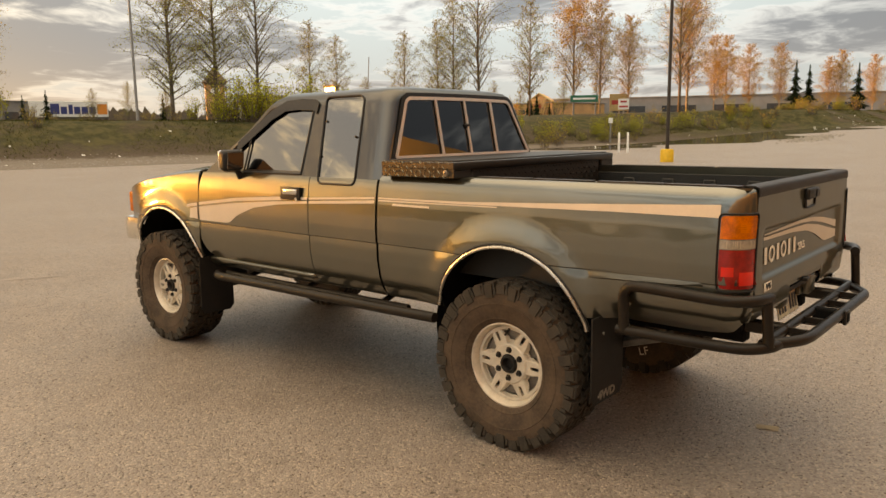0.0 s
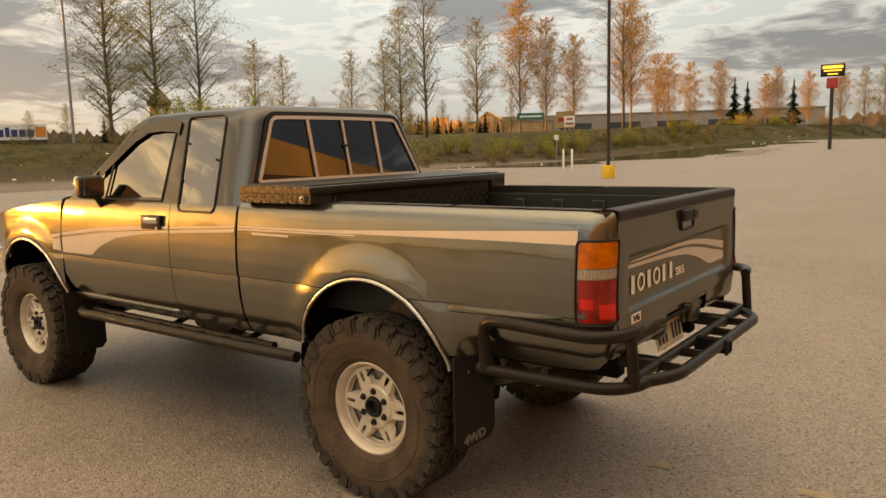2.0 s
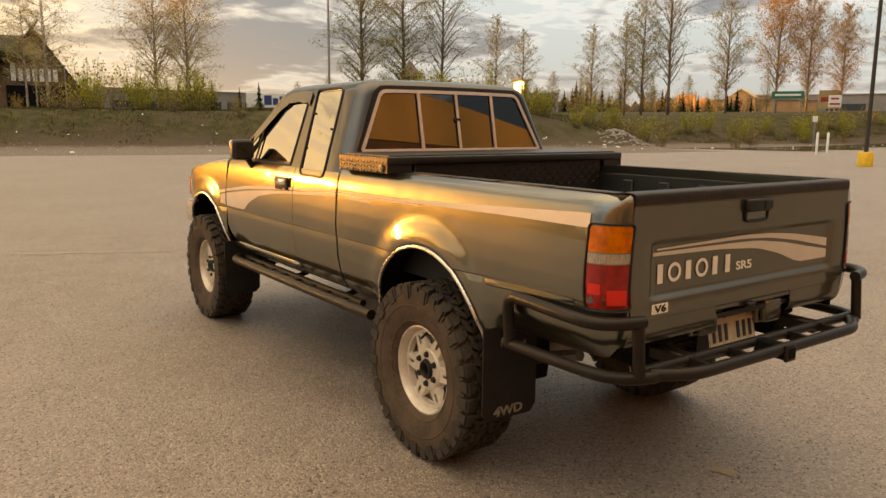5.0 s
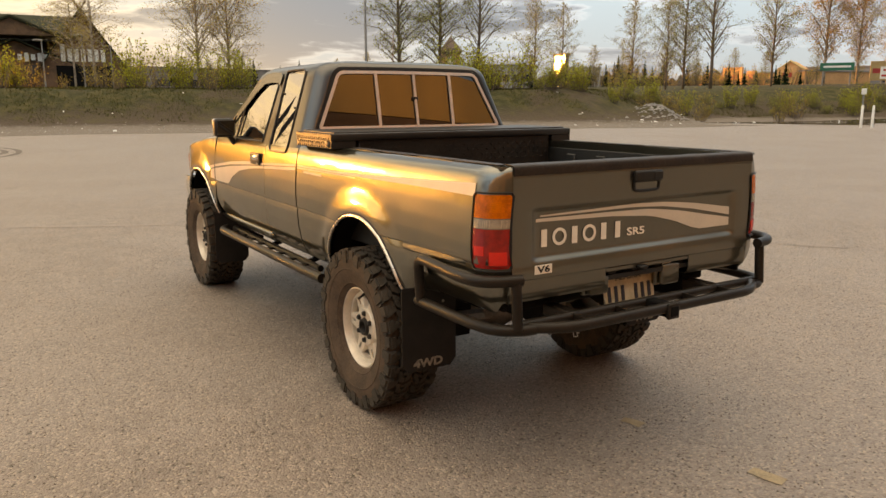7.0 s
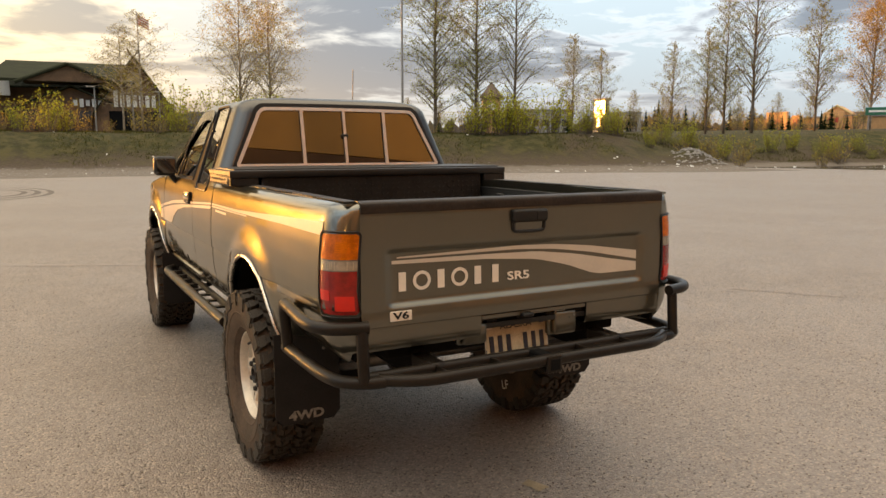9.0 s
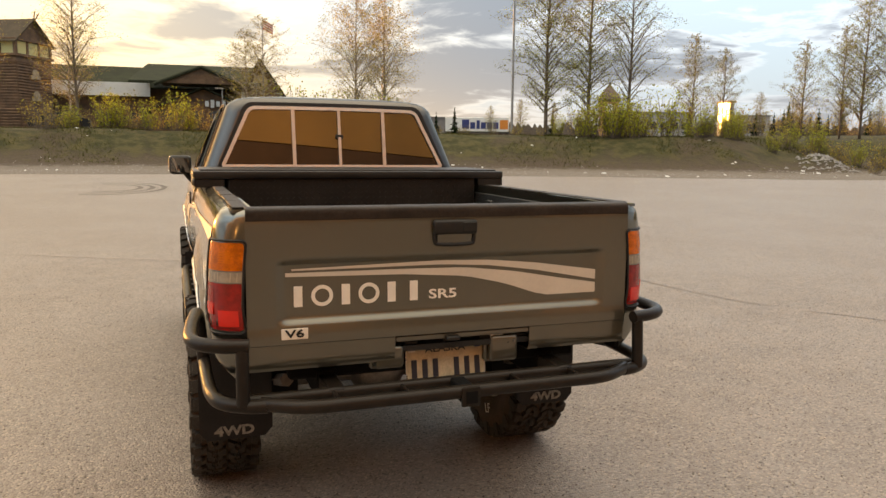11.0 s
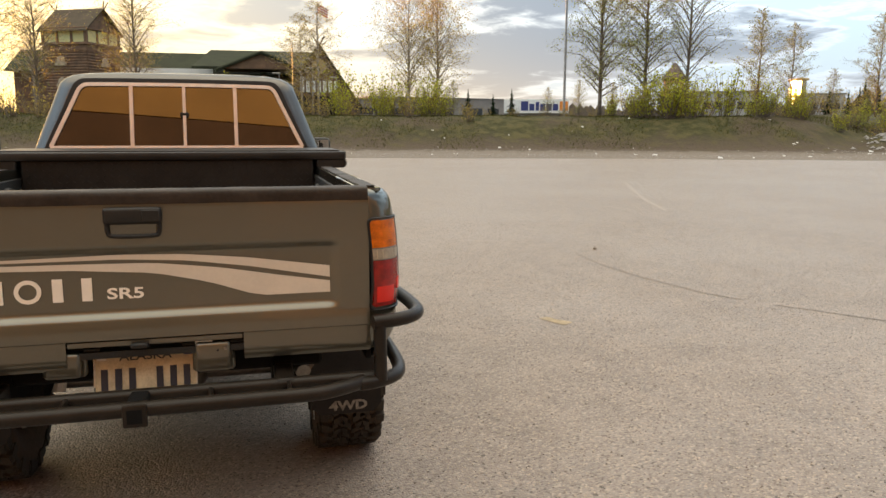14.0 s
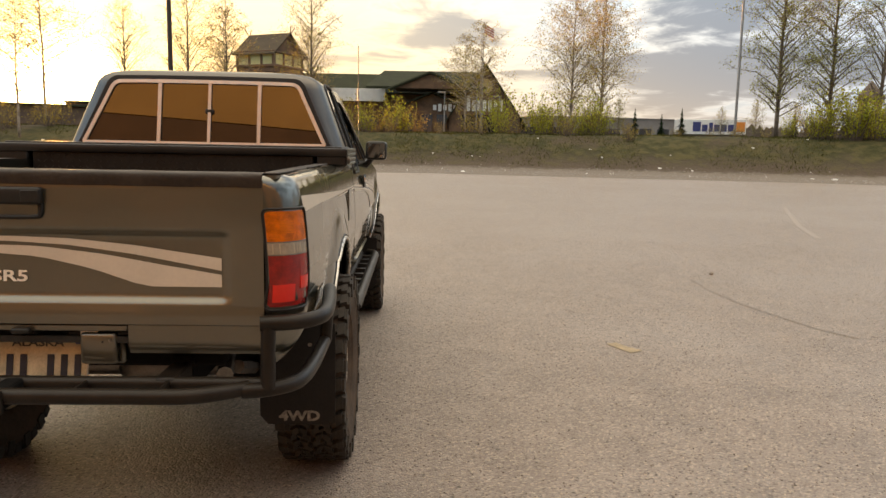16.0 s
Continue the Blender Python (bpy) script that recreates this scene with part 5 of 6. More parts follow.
part("paper_tag", grid(lambda u, v: (0.155 + 0.05 * u, -1.028 + 0.004 * math.sin(6 * u), 0.815 - 0.018 * v), [0, 0.5, 1], [0, 1]), LIT, truck, "small white tag", thick=0.001)

for s in (-1, 1):
    part("gate_jamb", box((s * 0.694, -0.975, 0.985), (0.020, 0.075, 0.54), 0.003), DARK, truck)

# ---- ground: one sheet, lot to horizon ----
def toe(x):
    """Where the lot ends and the bank begins, as y for a given x."""
    return interp(x, (-400, -60, -10, 2, 10, 20, 28, 36, 45, 54, 64, 90, 140, 400), (52, 46, 44.5, 45.0, 43.0, 40.5, 37.5, 33.5, 30.8, 28.6, 25, 17, 4, -60))


def bank(x):
    return interp(x, (-200, 30, 55, 90, 140), (2.45, 2.45, 2.5, 2.1, 1.9))


def land(x, y):
    """Height of the ground."""
    s = y - toe(x)
    lift = 1.5 * step01((x - 50) / 45)
    if s <= 0:
        return lift
    wet = step01((x - 33) / 20) * step01((95 - x) / 12)
    rise = 0.22 * step01(s / 2.0) + (bank(x) - 0.22) * step01((s - 1.5 - 7 * wet) / (6.5 + 4 * wet))
    far = 0.9 * step01((s - 14) / 110)
    bump_ = 0.16 * noise.noise((x * 0.35, y * 0.35, 0)) * step01(s / 3) if s < 30 else 0.0
    mound = 1.15 * math.exp(-((x - 41.0) ** 2 + (y - 36.6) ** 2) / 3.2)
    return lift + rise + far + bump_ + mound - 0.42 * wet * step01(s / 2) * step01((9 - s) / 3)


gx = sorted(set(np.linspace(-1500, -120, 12).tolist() + np.linspace(-120, 160, 141).tolist() + np.linspace(36.5, 45.5, 19).tolist() + np.linspace(160, 1500, 12).tolist()))
gs_ = sorted(set([-1500, -600, -200, -80, -40, -20, -12, -8, -5] + np.linspace(-2, 18, 41).tolist() + [22, 28, 36, 50, 70, 100, 140, 200, 350, 700, 1500]))
gv, gf, gm = [], [], []


def lot_edge(x):
    """Where the asphalt gives way to dirt, short of the foot of the bank."""
    return -8.0 + 2.6 * step01((x - 30) / 10) + 0.7 * noise.noise((x * 0.22, 3.0, 0)) + 0.3 * noise.noise((x * 0.8, 7.0, 0))


for x in gx:
    for s in gs_:
        y = toe(x) + (s if s != -8 else lot_edge(x))
        gv.append((x, y, land(x, y)))
for i in range(len(gx) - 1):
    for j in range(len(gs_) - 1):
        gf.append((i * len(gs_) + j, (i + 1) * len(gs_) + j, (i + 1) * len(gs_) + j + 1, i * len(gs_) + j + 1))
        gm.append(0 if gs_[j + 1] <= (-7.9 if -130 < gx[i] < 41 else 0.01) else 1)
me = bpy.data.meshes.new("ground")
me.from_pydata(gv, [], gf)
me.materials.append(ASPHALT)
me.materials.append(VERGE)
me.polygons.foreach_set("material_index", gm)
me.polygons.foreach_set("use_smooth", [True] * len(gm))
me.update()
tagged(new("ground", me), "pale worn asphalt lot rising to a grassy bank", "ground", kind="structure")

# road along the top of the bank
road = grid(lambda x, v: (x, toe(x) + 15 + 8 * v, land(x, toe(x) + 15 + 8 * v) + 0.03), np.linspace(-120, 38, 40), [0, 0.5, 1])
solid("road", road, GREY_WALL, "grey road along the top of the bank", "road", kind="structure")
puddle = grid(lambda x, v: (x, toe(x) + 2.6 - v * (7.5 + 2.2 * math.sin(x * 0.31) + 1.4 * math.sin(x * 0.83 + 1)) * step01((x - 40) / 9) * step01((92 - x) / 12), land(x, toe(x) - 4.0) + 0.012), np.linspace(41, 91, 60), [0, 0.25, 0.5, 0.75, 1])
solid("puddle", puddle, WATER, "long brown puddle at the foot of the bank", "water", kind="structure")


# ---- trees ----
def rand(a, b):
    return a + (b - a) * random.random()


def birch_geo(h, seed, limbs, reach, leaves, leaf_size, lean=0.0, first=0.22, up_angle=0.9):
    random.seed(seed)
    trunk = [Vector((lean * h * t * t + rand(-0.05, 0.05) * h * 0.15 * t, rand(-0.05, 0.05) * h * 0.15 * t, h * t)) for t in np.linspace(0, 1, 9)]
    r0 = 0.0105 * h
    wood = [tube(trunk, [r0 * (1 - 0.93 * t) for t in np.linspace(0, 1, 9)], 7)]
    lv, lf = [], []

    def leaf(p):
        n = len(lv)
        a, b = Vector((rand(-1, 1), rand(-1, 1), rand(-1, 1))).normalized(), Vector((rand(-1, 1), rand(-1, 1), rand(-1, 1)))
        b = (b - a * b.dot(a)).normalized()
        s = leaf_size * rand(0.6, 1.3)
        lv.extend(tuple(p + q) for q in (a * s, b * s * 0.6, a * -s, b * s * -0.6))
        lf.append((n, n + 1, n + 2, n + 3))
    per = max(1, leaves // (limbs * 9))
    for k in range(limbs):
        t = first + (0.97 - first) * (k + rand(0, 0.8)) / limbs
        i = min(int(t * 8), 7)
        p = trunk[i].lerp(trunk[i + 1], t * 8 - i)
        az = k * 2.4 + rand(-0.5, 0.5)
        ln = reach * h * (1 - t) ** 0.65 * rand(0.7, 1.25) * min(1.0, 0.45 + 2.2 * (t - first) / (1 - first)) + 0.22
        el = up_angle * rand(0.75, 1.2)
        d = Vector((math.cos(az) * math.cos(el), math.sin(az) * math.cos(el), math.sin(el)))
        q1 = p + d * ln * 0.5
        q2 = q1 + (d + Vector((0, 0, rand(-0.75, 0.15)))).normalized() * ln * 0.5
        rb = r0 * (1 - t) * 0.34 + 0.012
        wood.append(tube([p, q1, q2], [rb, rb * 0.65, 0.006], 4, False))
        for m_ in range(9):
            u = 0.25 + 0.75 * (m_ + random.random()) / 9
            b = p.lerp(q1, u * 2) if u < 0.5 else q1.lerp(q2, u * 2 - 1)
            tw = Vector((rand(-1, 1), rand(-1, 1), rand(-0.5, 0.9))).normalized() * ln * rand(0.14, 0.34)
            wood.append(tube([b, b + tw * 0.6 + Vector((0, 0, 0.02)), b + tw], [0.013, 0.009, 0.004], 3, False))
            for _ in range(2):
                s2 = b + tw * rand(0.3, 0.9)
                wood.append(tube([s2, s2 + Vector((rand(-1, 1), rand(-1, 1), rand(-0.7, 0.8))) * ln * 0.13], [0.008, 0.004], 3, False))
            for _ in range(max(1, round(per * 0.95 * min(ln / (reach * h * 0.55), 1.5)))):
                leaf(b + tw * rand(0.15, 1.1) + Vector((rand(-1, 1), rand(-1, 1), rand(-1, 1))) * 0.10 * ln)
    return join(*wood), (lv, lf)


def raw_mesh(name, geo, material_, smooth=False):
    me_ = bpy.data.meshes.new(name)
    me_.from_pydata(geo[0], [], geo[1])
    me_.materials.append(material_)
    me_.polygons.foreach_set("use_smooth", [smooth] * len(me_.polygons))
    return me_


def plant(name, label, category, geos, mats, names):
    ob = thing(name, label, category)
    for g, m_, n_ in zip(geos, mats, names):
        o = new(n_, raw_mesh(n_, g, m_, n_ == "trunk"))
        o.parent = ob
    return ob


def set_out(proto, label, group, rows, base_h):
    """Copies of a plant at rows of x, y and height; the first is the plant itself."""
    for i, (x, y, h) in enumerate(rows):
        m_ = pose(x, y, land(x, y) - 0.08, 0, 0, (x * 71 + y * 37) % 360) @ Matrix.Scale(h / base_h, 4)
        if i == 0:
            proto.matrix_basis = m_
            ob = proto
        else:
            ob = copy_thing(proto, pose(0, 0, 0))
            ob.matrix_basis = m_
        tagged(ob, label, group=group)


tall = plant("birch_tree", "", "tree", birch_geo(17, 3, 88, 0.32, 14500, 0.060, 0.0, 0.10, 0.7), (BARK_DARK, LEAF_OLIVE), ("trunk", "crown"))
set_out(tall, "tall dark birch in young leaf on the grassy bank", "birches on the bank", ((30.5, 57.1, 18.5), (34.7, 56.9, 18), (66.1, 55.6, 15.5)), 17)
bare = plant("birch_tree", "", "tree", birch_geo(17, 8, 74, 0.37, 5200, 0.06, 0.01, 0.16, 0.85), (BARK_DARK, LEAF_OLIVE), ("trunk", "crown"))
set_out(bare, "tall birch with bare fine twigs", "bare birches", ((37.1, 54.1, 16.5), (66.4, 52.1, 19), (89.0, 37.5, 20), (-8.9, 71.1, 15.5), (-18.0, 74.6, 14), (-28.8, 76.4, 14), (-24.3, 83.2, 17.5)), 17)
gold = plant("birch_tree", "", "tree", birch_geo(16, 21, 78, 0.44, 14000, 0.062, 0.0, 0.14, 0.85), (BARK, LEAF), ("trunk", "crown"))
set_out(gold, "broad birch with golden young leaves", "golden birches", ((17.4, 75.2, 16.5), (20.8, 76.3, 16)), 16)
rust = plant("birch_tree", "", "tree", birch_geo(16, 61, 78, 0.40, 20000, 0.062, 0.0, 0.14, 0.9), (BARK, LEAF_SUNLIT), ("trunk", "crown"))
set_out(rust, "tall birch with the low sun's orange in its leaf colour", "orange birches", ((78.6, 46.7, 17), (81.1, 44.4, 14), (93.4, 38.3, 17.5), (113.9, 40.7, 12), (121.1, 34.9, 11), (84.0, 42.0, 12), (99.9, 37.2, 10.5), (119.7, 39.2, 11), (127.7, 29.5, 9), (133.9, 24.4, 9.5), (124, 18, 9.5), (126.5, 27.5, 9.8)), 16)
slim = plant("birch_tree", "", "tree", birch_geo(13, 33, 64, 0.38, 6500, 0.06, -0.01, 0.14, 0.85), (BARK_DARK, LEAF_OLIVE), ("trunk", "crown"))
set_out(slim, "slender young birch with sparse leaves", "slender birches", ((57.3, 71.3, 12.5), (61.8, 71.4, 11), (69.5, 66.8, 11.5), (66.4, 58.4, 12), (75.7, 51.2, 14.5), (115.7, 13.7, 9.5), (114.0, 11.1, 10), (79, 84, 6.5), (84, 83, 5.5), (90, 80, 6.5), (95, 78, 5.5), (99, 74, 6.0), (104, 72, 5.5), (108, 66, 6.0), (112, 62, 5.5), (52, 96, 5.5), (48, 99, 6.0), (44, 101, 5.0), (30, 103, 6.0), (26, 104, 5.0)), 13)
droop = plant("birch_tree", "", "tree", birch_geo(13, 47, 56, 0.44, 4600, 0.06, 0.015, 0.25, 0.45), (BARK, LEAF), ("trunk", "crown"))
set_out(droop, "spreading weeping birch beside the lodge", "spreading birches", ((8.2, 78.2, 12.6), (6.7, 81.0, 11.5), (-26.3, 50.2, 9.5), (-29.1, 59.9, 13), (-21.0, 86.1, 14.5), (-10.0, 76.0, 11)), 13)


def spruce_geo(h, seed):
    random.seed(seed)
    wood = tube([(0, 0, 0), (0, 0, h * 0.5), (0, 0, h)], [0.02 * h, 0.012 * h, 0.01], 6)
    v, f = [], []
    for k in range(int(h * 26)):
        t = 0.06 + 0.94 * (k / (h * 26))
        az = k * 2.39 + rand(-0.4, 0.4)
        ln = h * 0.25 * (1 - t) ** 0.85 * rand(0.4, 1.25) * (0.85 + 0.3 * math.sin(t * 40)) + 0.08
        c, s = math.cos(az), math.sin(az)
        z = h * t
        n = len(v)
        wd = ln * 0.30 + 0.05
        v += [(0, 0, z + 0.1), (c * ln * 0.6 - s * wd, s * ln * 0.6 + c * wd, z - ln * 0.28), (c * ln, s * ln, z - ln * 0.34), (c * ln * 0.6 + s * wd, s * ln * 0.6 - c * wd, z - ln * 0.28)]
        f.append((n, n + 1, n + 2, n + 3))
    return wood, (v, f)


spruce = plant("spruce_tree", "", "tree", spruce_geo(9, 5), (BARK_DARK, NEEDLES), ("trunk", "crown"))
set_out(spruce, "dark green pointed spruce", "spruces", ((119.9, 32.3, 8.2), (122.3, 31.0, 7.6), (121.8, 24.1, 7.4), (38.6, 110.3, 4.2), (41.3, 109.2, 5.0), (34.8, 111.4, 5.0), (73.0, 92.0, 5.2), (78.0, 90, 4.6), (110, 88, 4.5), (112, 85, 4.2), (30, 118, 4.8), (84, 96, 5.0), (86.5, 93, 4.2), (92, 92, 5.4), (94, 94, 4.6), (101, 90, 5.2), (118, 78, 4.6), (121, 82, 4.0), (123.5, 88, 3.8), (124, 95, 4.2), (125, 101, 3.6), (116, 92, 4.4), (66, 100, 4.2), (56, 104, 4.6)) + tuple((xs * 0.01 * ys, ys, hs) for xs, ys, hs in ((97, 88, 3.6), (99, 92, 4.2), (101, 86, 3.8), (103, 90, 4.4), (105, 95, 3.9), (107, 88, 4.3), (109, 93, 3.7), (119, 92, 4.6), (132, 80, 3.3), (135, 82, 2.8), (137, 84, 3.6), (141, 82, 3.0), (149, 80, 3.2), (157, 76, 3.0))), 9)


def shrub_geo(h, seed, stems, leaves):
    random.seed(seed)
    wood, v, f = [], [], []
    for k in range(stems):
        az, out = rand(0, 6.28), rand(0.1, 0.55)
        base_ = Vector((math.cos(az), math.sin(az), 0)) * rand(0, 0.55)
        tip = base_ + Vector((math.cos(az) * out * h * 0.6, math.sin(az) * out * h * 0.6, h * rand(0.55, 1.0)))
        wood.append(tube([base_, base_.lerp(tip, 0.5) + Vector((rand(-.1, .1), rand(-.1, .1), 0)), tip], [0.02, 0.014, 0.005], 3, False))
        for _ in range(leaves // stems):
            p = base_.lerp(tip, rand(0.2, 1.02)) + Vector((rand(-1, 1), rand(-1, 1), rand(-1, 1))) * 0.17
            a, b = Vector((rand(-1, 1), rand(-1, 1), rand(0, 1.4))).normalized(), Vector((rand(-1, 1), rand(-1, 1), rand(-1, 1)))
            b = (b - a * b.dot(a)).normalized()
            s, n = rand(0.04, 0.085), len(v)
            v += [tuple(p + q) for q in (a * s, b * s * 0.6, a * -s, b * s * -0.6)]
            f.append((n, n + 1, n + 2, n + 3))
    return join(*wood), (v, f)


bush = plant("shrub", "", "shrub", shrub_geo(2.6, 9, 36, 900), (BARK_DARK, LEAF_GREEN), ("trunk", "crown"))
random.seed(77)
rows = []
for x, n, h in ((-20, 3, 2.0), (-6, 4, 2.4), (-1, 3, 2.8), (9.5, 4, 3.0), (13, 4, 2.9), (14.5, 2, 2.6), (27.5, 4, 2.4), (30.5, 5, 2.9), (34, 5, 3.0), (38, 4, 2.4), (42, 2, 2.2), (46, 4, 2.2), (56, 4, 1.8), (63, 4, 1.8), (70, 4, 2.0), (78, 4, 1.8), (88, 4, 1.6), (100, 4, 1.5)):
    for _ in range(n):
        xx = x + rand(-2.2, 2.2)
        rows.append((xx, toe(xx) + rand(7.5, 13), h * rand(0.7, 1.25)))
set_out(bush, "bright green upright shrub on the bank top", "shrubs on the bank", rows, 2.6)
twigs = plant("shrub", "", "shrub", shrub_geo(2.4, 19, 30, 260), (BARK_DARK, LEAF), ("trunk", "crown"))
random.seed(78)
rows = []
for x in np.linspace(-46, 46, 84).tolist() + np.linspace(48, 120, 24).tolist():
    xx = x + rand(-1.5, 1.5)
    low_spot = 16.5 < xx < 25.5
    rows.append((xx, toe(xx) + rand(6.5, 13.5), rand(0.6, 1.1) if low_spot else rand(1.1, 2.7)))
for k in range(46):
    yy = rand(80, 96)
    rows.append((yy * rand(0.88, 1.60), yy, rand(2.2, 4.6)))
set_out(twigs, "leafless brown brush on the bank", "brush on the bank", rows, 2.4)

random.seed(79)
rows = []
for x in np.linspace(41, 112, 58):
    xx = float(x) + rand(-1, 1)
    rows.append((xx, toe(xx) + rand(9.0, 16.0), rand(0.5, 1.25)))
low_bush = plant("shrub", "", "shrub", shrub_geo(1.6, 29, 34, 620), (BARK_DARK, LEAF_OLIVE), ("trunk", "crown"))
set_out(low_bush, "low olive brush behind the puddle", "brush by the puddle", rows, 1.6)

# grass over the bank, one mass
random.seed(5)
bv, bf = [], []
for _ in range(110000):
    x = rand(-70, 125)
    s = 2.2 + 11 * random.random() ** 0.9
    y = toe(x) + s
    if noise.noise((x * 0.25, y * 0.25, 4.0)) + 0.25 * s / 6 < 0.12:
        continue
    if 36 < x < 95 and s < 8.5:
        continue
    z = land(x, y)
    az, hh, wd = rand(0, 3.14), rand(0.04, 0.18), rand(0.012, 0.035)
    n = len(bv)
    bv += [(x - math.cos(az) * wd, y - math.sin(az) * wd, z - 0.02), (x + math.cos(az) * wd, y + math.sin(az) * wd, z - 0.02), (x + rand(-0.1, 0.1), y + rand(-0.1, 0.1), z + hh)]
    bf.append((n, n + 1, n + 2))
tagged(new("bank_grass", raw_mesh("bank_grass", (bv, bf), BLADES)), "rough grass tufts over the bank", "grass", kind="stuff")


def pebbles(name, count, spread_fn, size, material_, label, category):
    v, f = [], []
    for _ in range(count):
        x, y = spread_fn()
        s = size * rand(0.4, 1.4)
        z = land(x, y) if abs(x) > 30 or y > 40 else 0.0
        n = len(v)
        a = rand(0, 6.28)
        for k in range(4):
            v.append((x + s * math.cos(a + k * 1.57) * rand(0.6, 1.1), y + s * math.sin(a + k * 1.57) * rand(0.6, 1.1), z))
        v.append((x + rand(-.2, .2) * s, y + rand(-.2, .2) * s, z + s * rand(0.4, 0.9)))
        f += [(n, n + 1, n + 4), (n + 1, n + 2, n + 4), (n + 2, n + 3, n + 4), (n + 3, n, n + 4)]
    return tagged(new(name, raw_mesh(name, (v, f), material_)), label, category, kind="stuff")


random.seed(6)
pebbles("pale_grit", 26000, lambda: (rand(-5, 7), rand(-3.3, 8)), 0.0046, GRIT_PALE, "pale grit scattered over the asphalt", "grit")
pebbles("dark_grit", 34000, lambda: (rand(-5, 7), rand(-3.3, 8)), 0.0050, GRIT_DARK, "dark grit scattered over the asphalt", "grit")


def foot():
    x = rand(-60, 60)
    return x, toe(x) + (rand(-7.8, 2.5) if x < 36 else rand(-0.8, 3.0))


pebbles("bank_stones", 3600, foot, 0.06, STONE, "stones along the foot of the bank", "stones")


def heap():
    return 41.0 + random.gauss(0.3, 1.15), 36.4 + random.gauss(-0.3, 0.85)


def mud_heap():
    return 67 + random.gauss(0, 2.6), 16.0 + random.gauss(0, 0.7)


pebbles("mud_heap", 420, mud_heap, 0.16, STONE, "dark heap of mud and stones in the puddle", "rubble")
pebbles("rubble_heap", 210, heap, 0.17, RUBBLE, "grey rubble heap on the bank", "rubble")
lv, lf = [], []
for _ in range(190):
    x = rand(-50, 100)
    s = random.choice((rand(-7.5, 3.0), rand(-6.5, 1.5), rand(2, 9))) if x < 36 else random.choice((rand(-0.6, 3.0), rand(2, 9)))
    y = toe(x) + s
    z = land(x, y) + 0.03
    w_, h_, a = rand(0.03, 0.14), rand(0.02, 0.10), rand(0, 3.1)
    n = len(lv)
    c, q = math.cos(a), math.sin(a)
    lv += [(x - c * w_, y - q * w_, z), (x + c * w_, y + q * w_, z), (x + c * w_ * 0.7, y + q * w_ * 0.7 + 0.1, z + h_), (x - c * w_ * 0.8, y - q * w_ * 0.8 + 0.06, z + h_ * 0.8)]
    lf.append((n, n + 1, n + 2, n + 3))
tagged(new("paper_litter", raw_mesh("paper_litter", (lv, lf), PAPER)), "pale scraps of litter along the bank", "litter", kind="stuff")

# far woods on the horizon
random.seed(12)
fv, ff = [], []
for _ in range(3200):
    az = radians(rand(-100, 60))
    dist = rand(230, 420)
    x, y = -math.sin(az) * dist, math.cos(az) * dist
    if y < toe(x) + 20:
        continue
    hh, wd = rand(2.5, 6.5), rand(1.2, 3.2)
    z = land(x, y)
    n = len(fv)
    px_, py_ = math.cos(az) * wd, math.sin(az) * wd
    fv += [(x - px_, y - py_, z - 1), (x + px_, y + py_, z - 1), (x + px_ * 0.9, y + py_ * 0.9, z + hh * 0.6), (x + rand(-.3, .3), y, z + hh), (x - px_ * 0.8, y - py_ * 0.8, z + hh * 0.55)]
    ff.append((n, n + 1, n + 2, n + 3, n + 4))
tagged(new("far_woods", raw_mesh("far_woods", (fv, ff), BARK_DARK)), "dim leafless woods along the horizon", "woods", kind="stuff")


# ---- poles, posts and signs ----
def lamp_pole(x, y, h, r, material_, label, base=True):
    z = land(x, y)
    ob = thing("light_pole", label, "light pole", (x, y, z))
    part("shaft", tube([(0, 0, 0), (0, 0, h * 0.5), (0, 0, h)], [r, r * 0.85, r * 0.7], 10), material_, ob)
    if base:
        part("concrete_base", lathe([(-0.05, 0.30), (0.52, 0.30), (0.58, 0.26), (0.58, 0.0)], 20, "z"), YELLOW, ob, "chipped yellow concrete base")
    part("lamp_head", box((0.35, 0, h), (0.9, 0.3, 0.12), 0.03), material_, ob)
    return ob


lamp_pole(29.2, 12.5, 13.0, 0.085, POLE, "tall dark light pole on a yellow concrete base")
near_pole = lamp_pole(-6.8, 21.8, 13.0, 0.085, POLE, "tall dark light pole with a yellow base and marker")
part("marker", prism([(0, 1.82), (0.115, 2.0), (0.115, 2.5), (0, 2.68), (-0.115, 2.5), (-0.115, 2.0)], -0.12, -0.135), YELLOW, near_pole, "yellow panel strapped to the pole")
lamp_pole(26.15, 54.9, 14.0, 0.11, GALV, "tall grey street light pole on the bank", False)
for px_, py_ in ((41.4, 21.2), (41.75, 20.75)):
    z = land(px_, py_)
    solid("bollard", lathe([(0, 0.07), (1.25, 0.07), (1.32, 0.04), (1.33, 0.0)], 12, "z"), LIT, "white steel bollard post at the lot edge", "bollard", (px_, py_, z - 0.02), group="white bollards")


def road_sign(x, y, z0, z1, width, material_, label, turn=45.0, bars=2, bar_mat=None, legs=1):
    g = land(x, y)
    ob = thing("road_sign", label, "sign", (x, y, g), turn)
    part("panel", box((0, 0, (z0 + z1) / 2 - g), (width, 0.08, z1 - z0), 0.02), material_, ob)
    for i in range(legs):
        lx_ = 0 if legs == 1 else (-0.4 + 0.8 * i) * width
        part("post", tube([(lx_, 0.08, -0.1), (lx_, 0.08, z0 - g + 0.2)], 0.08, 8), GALV, ob)
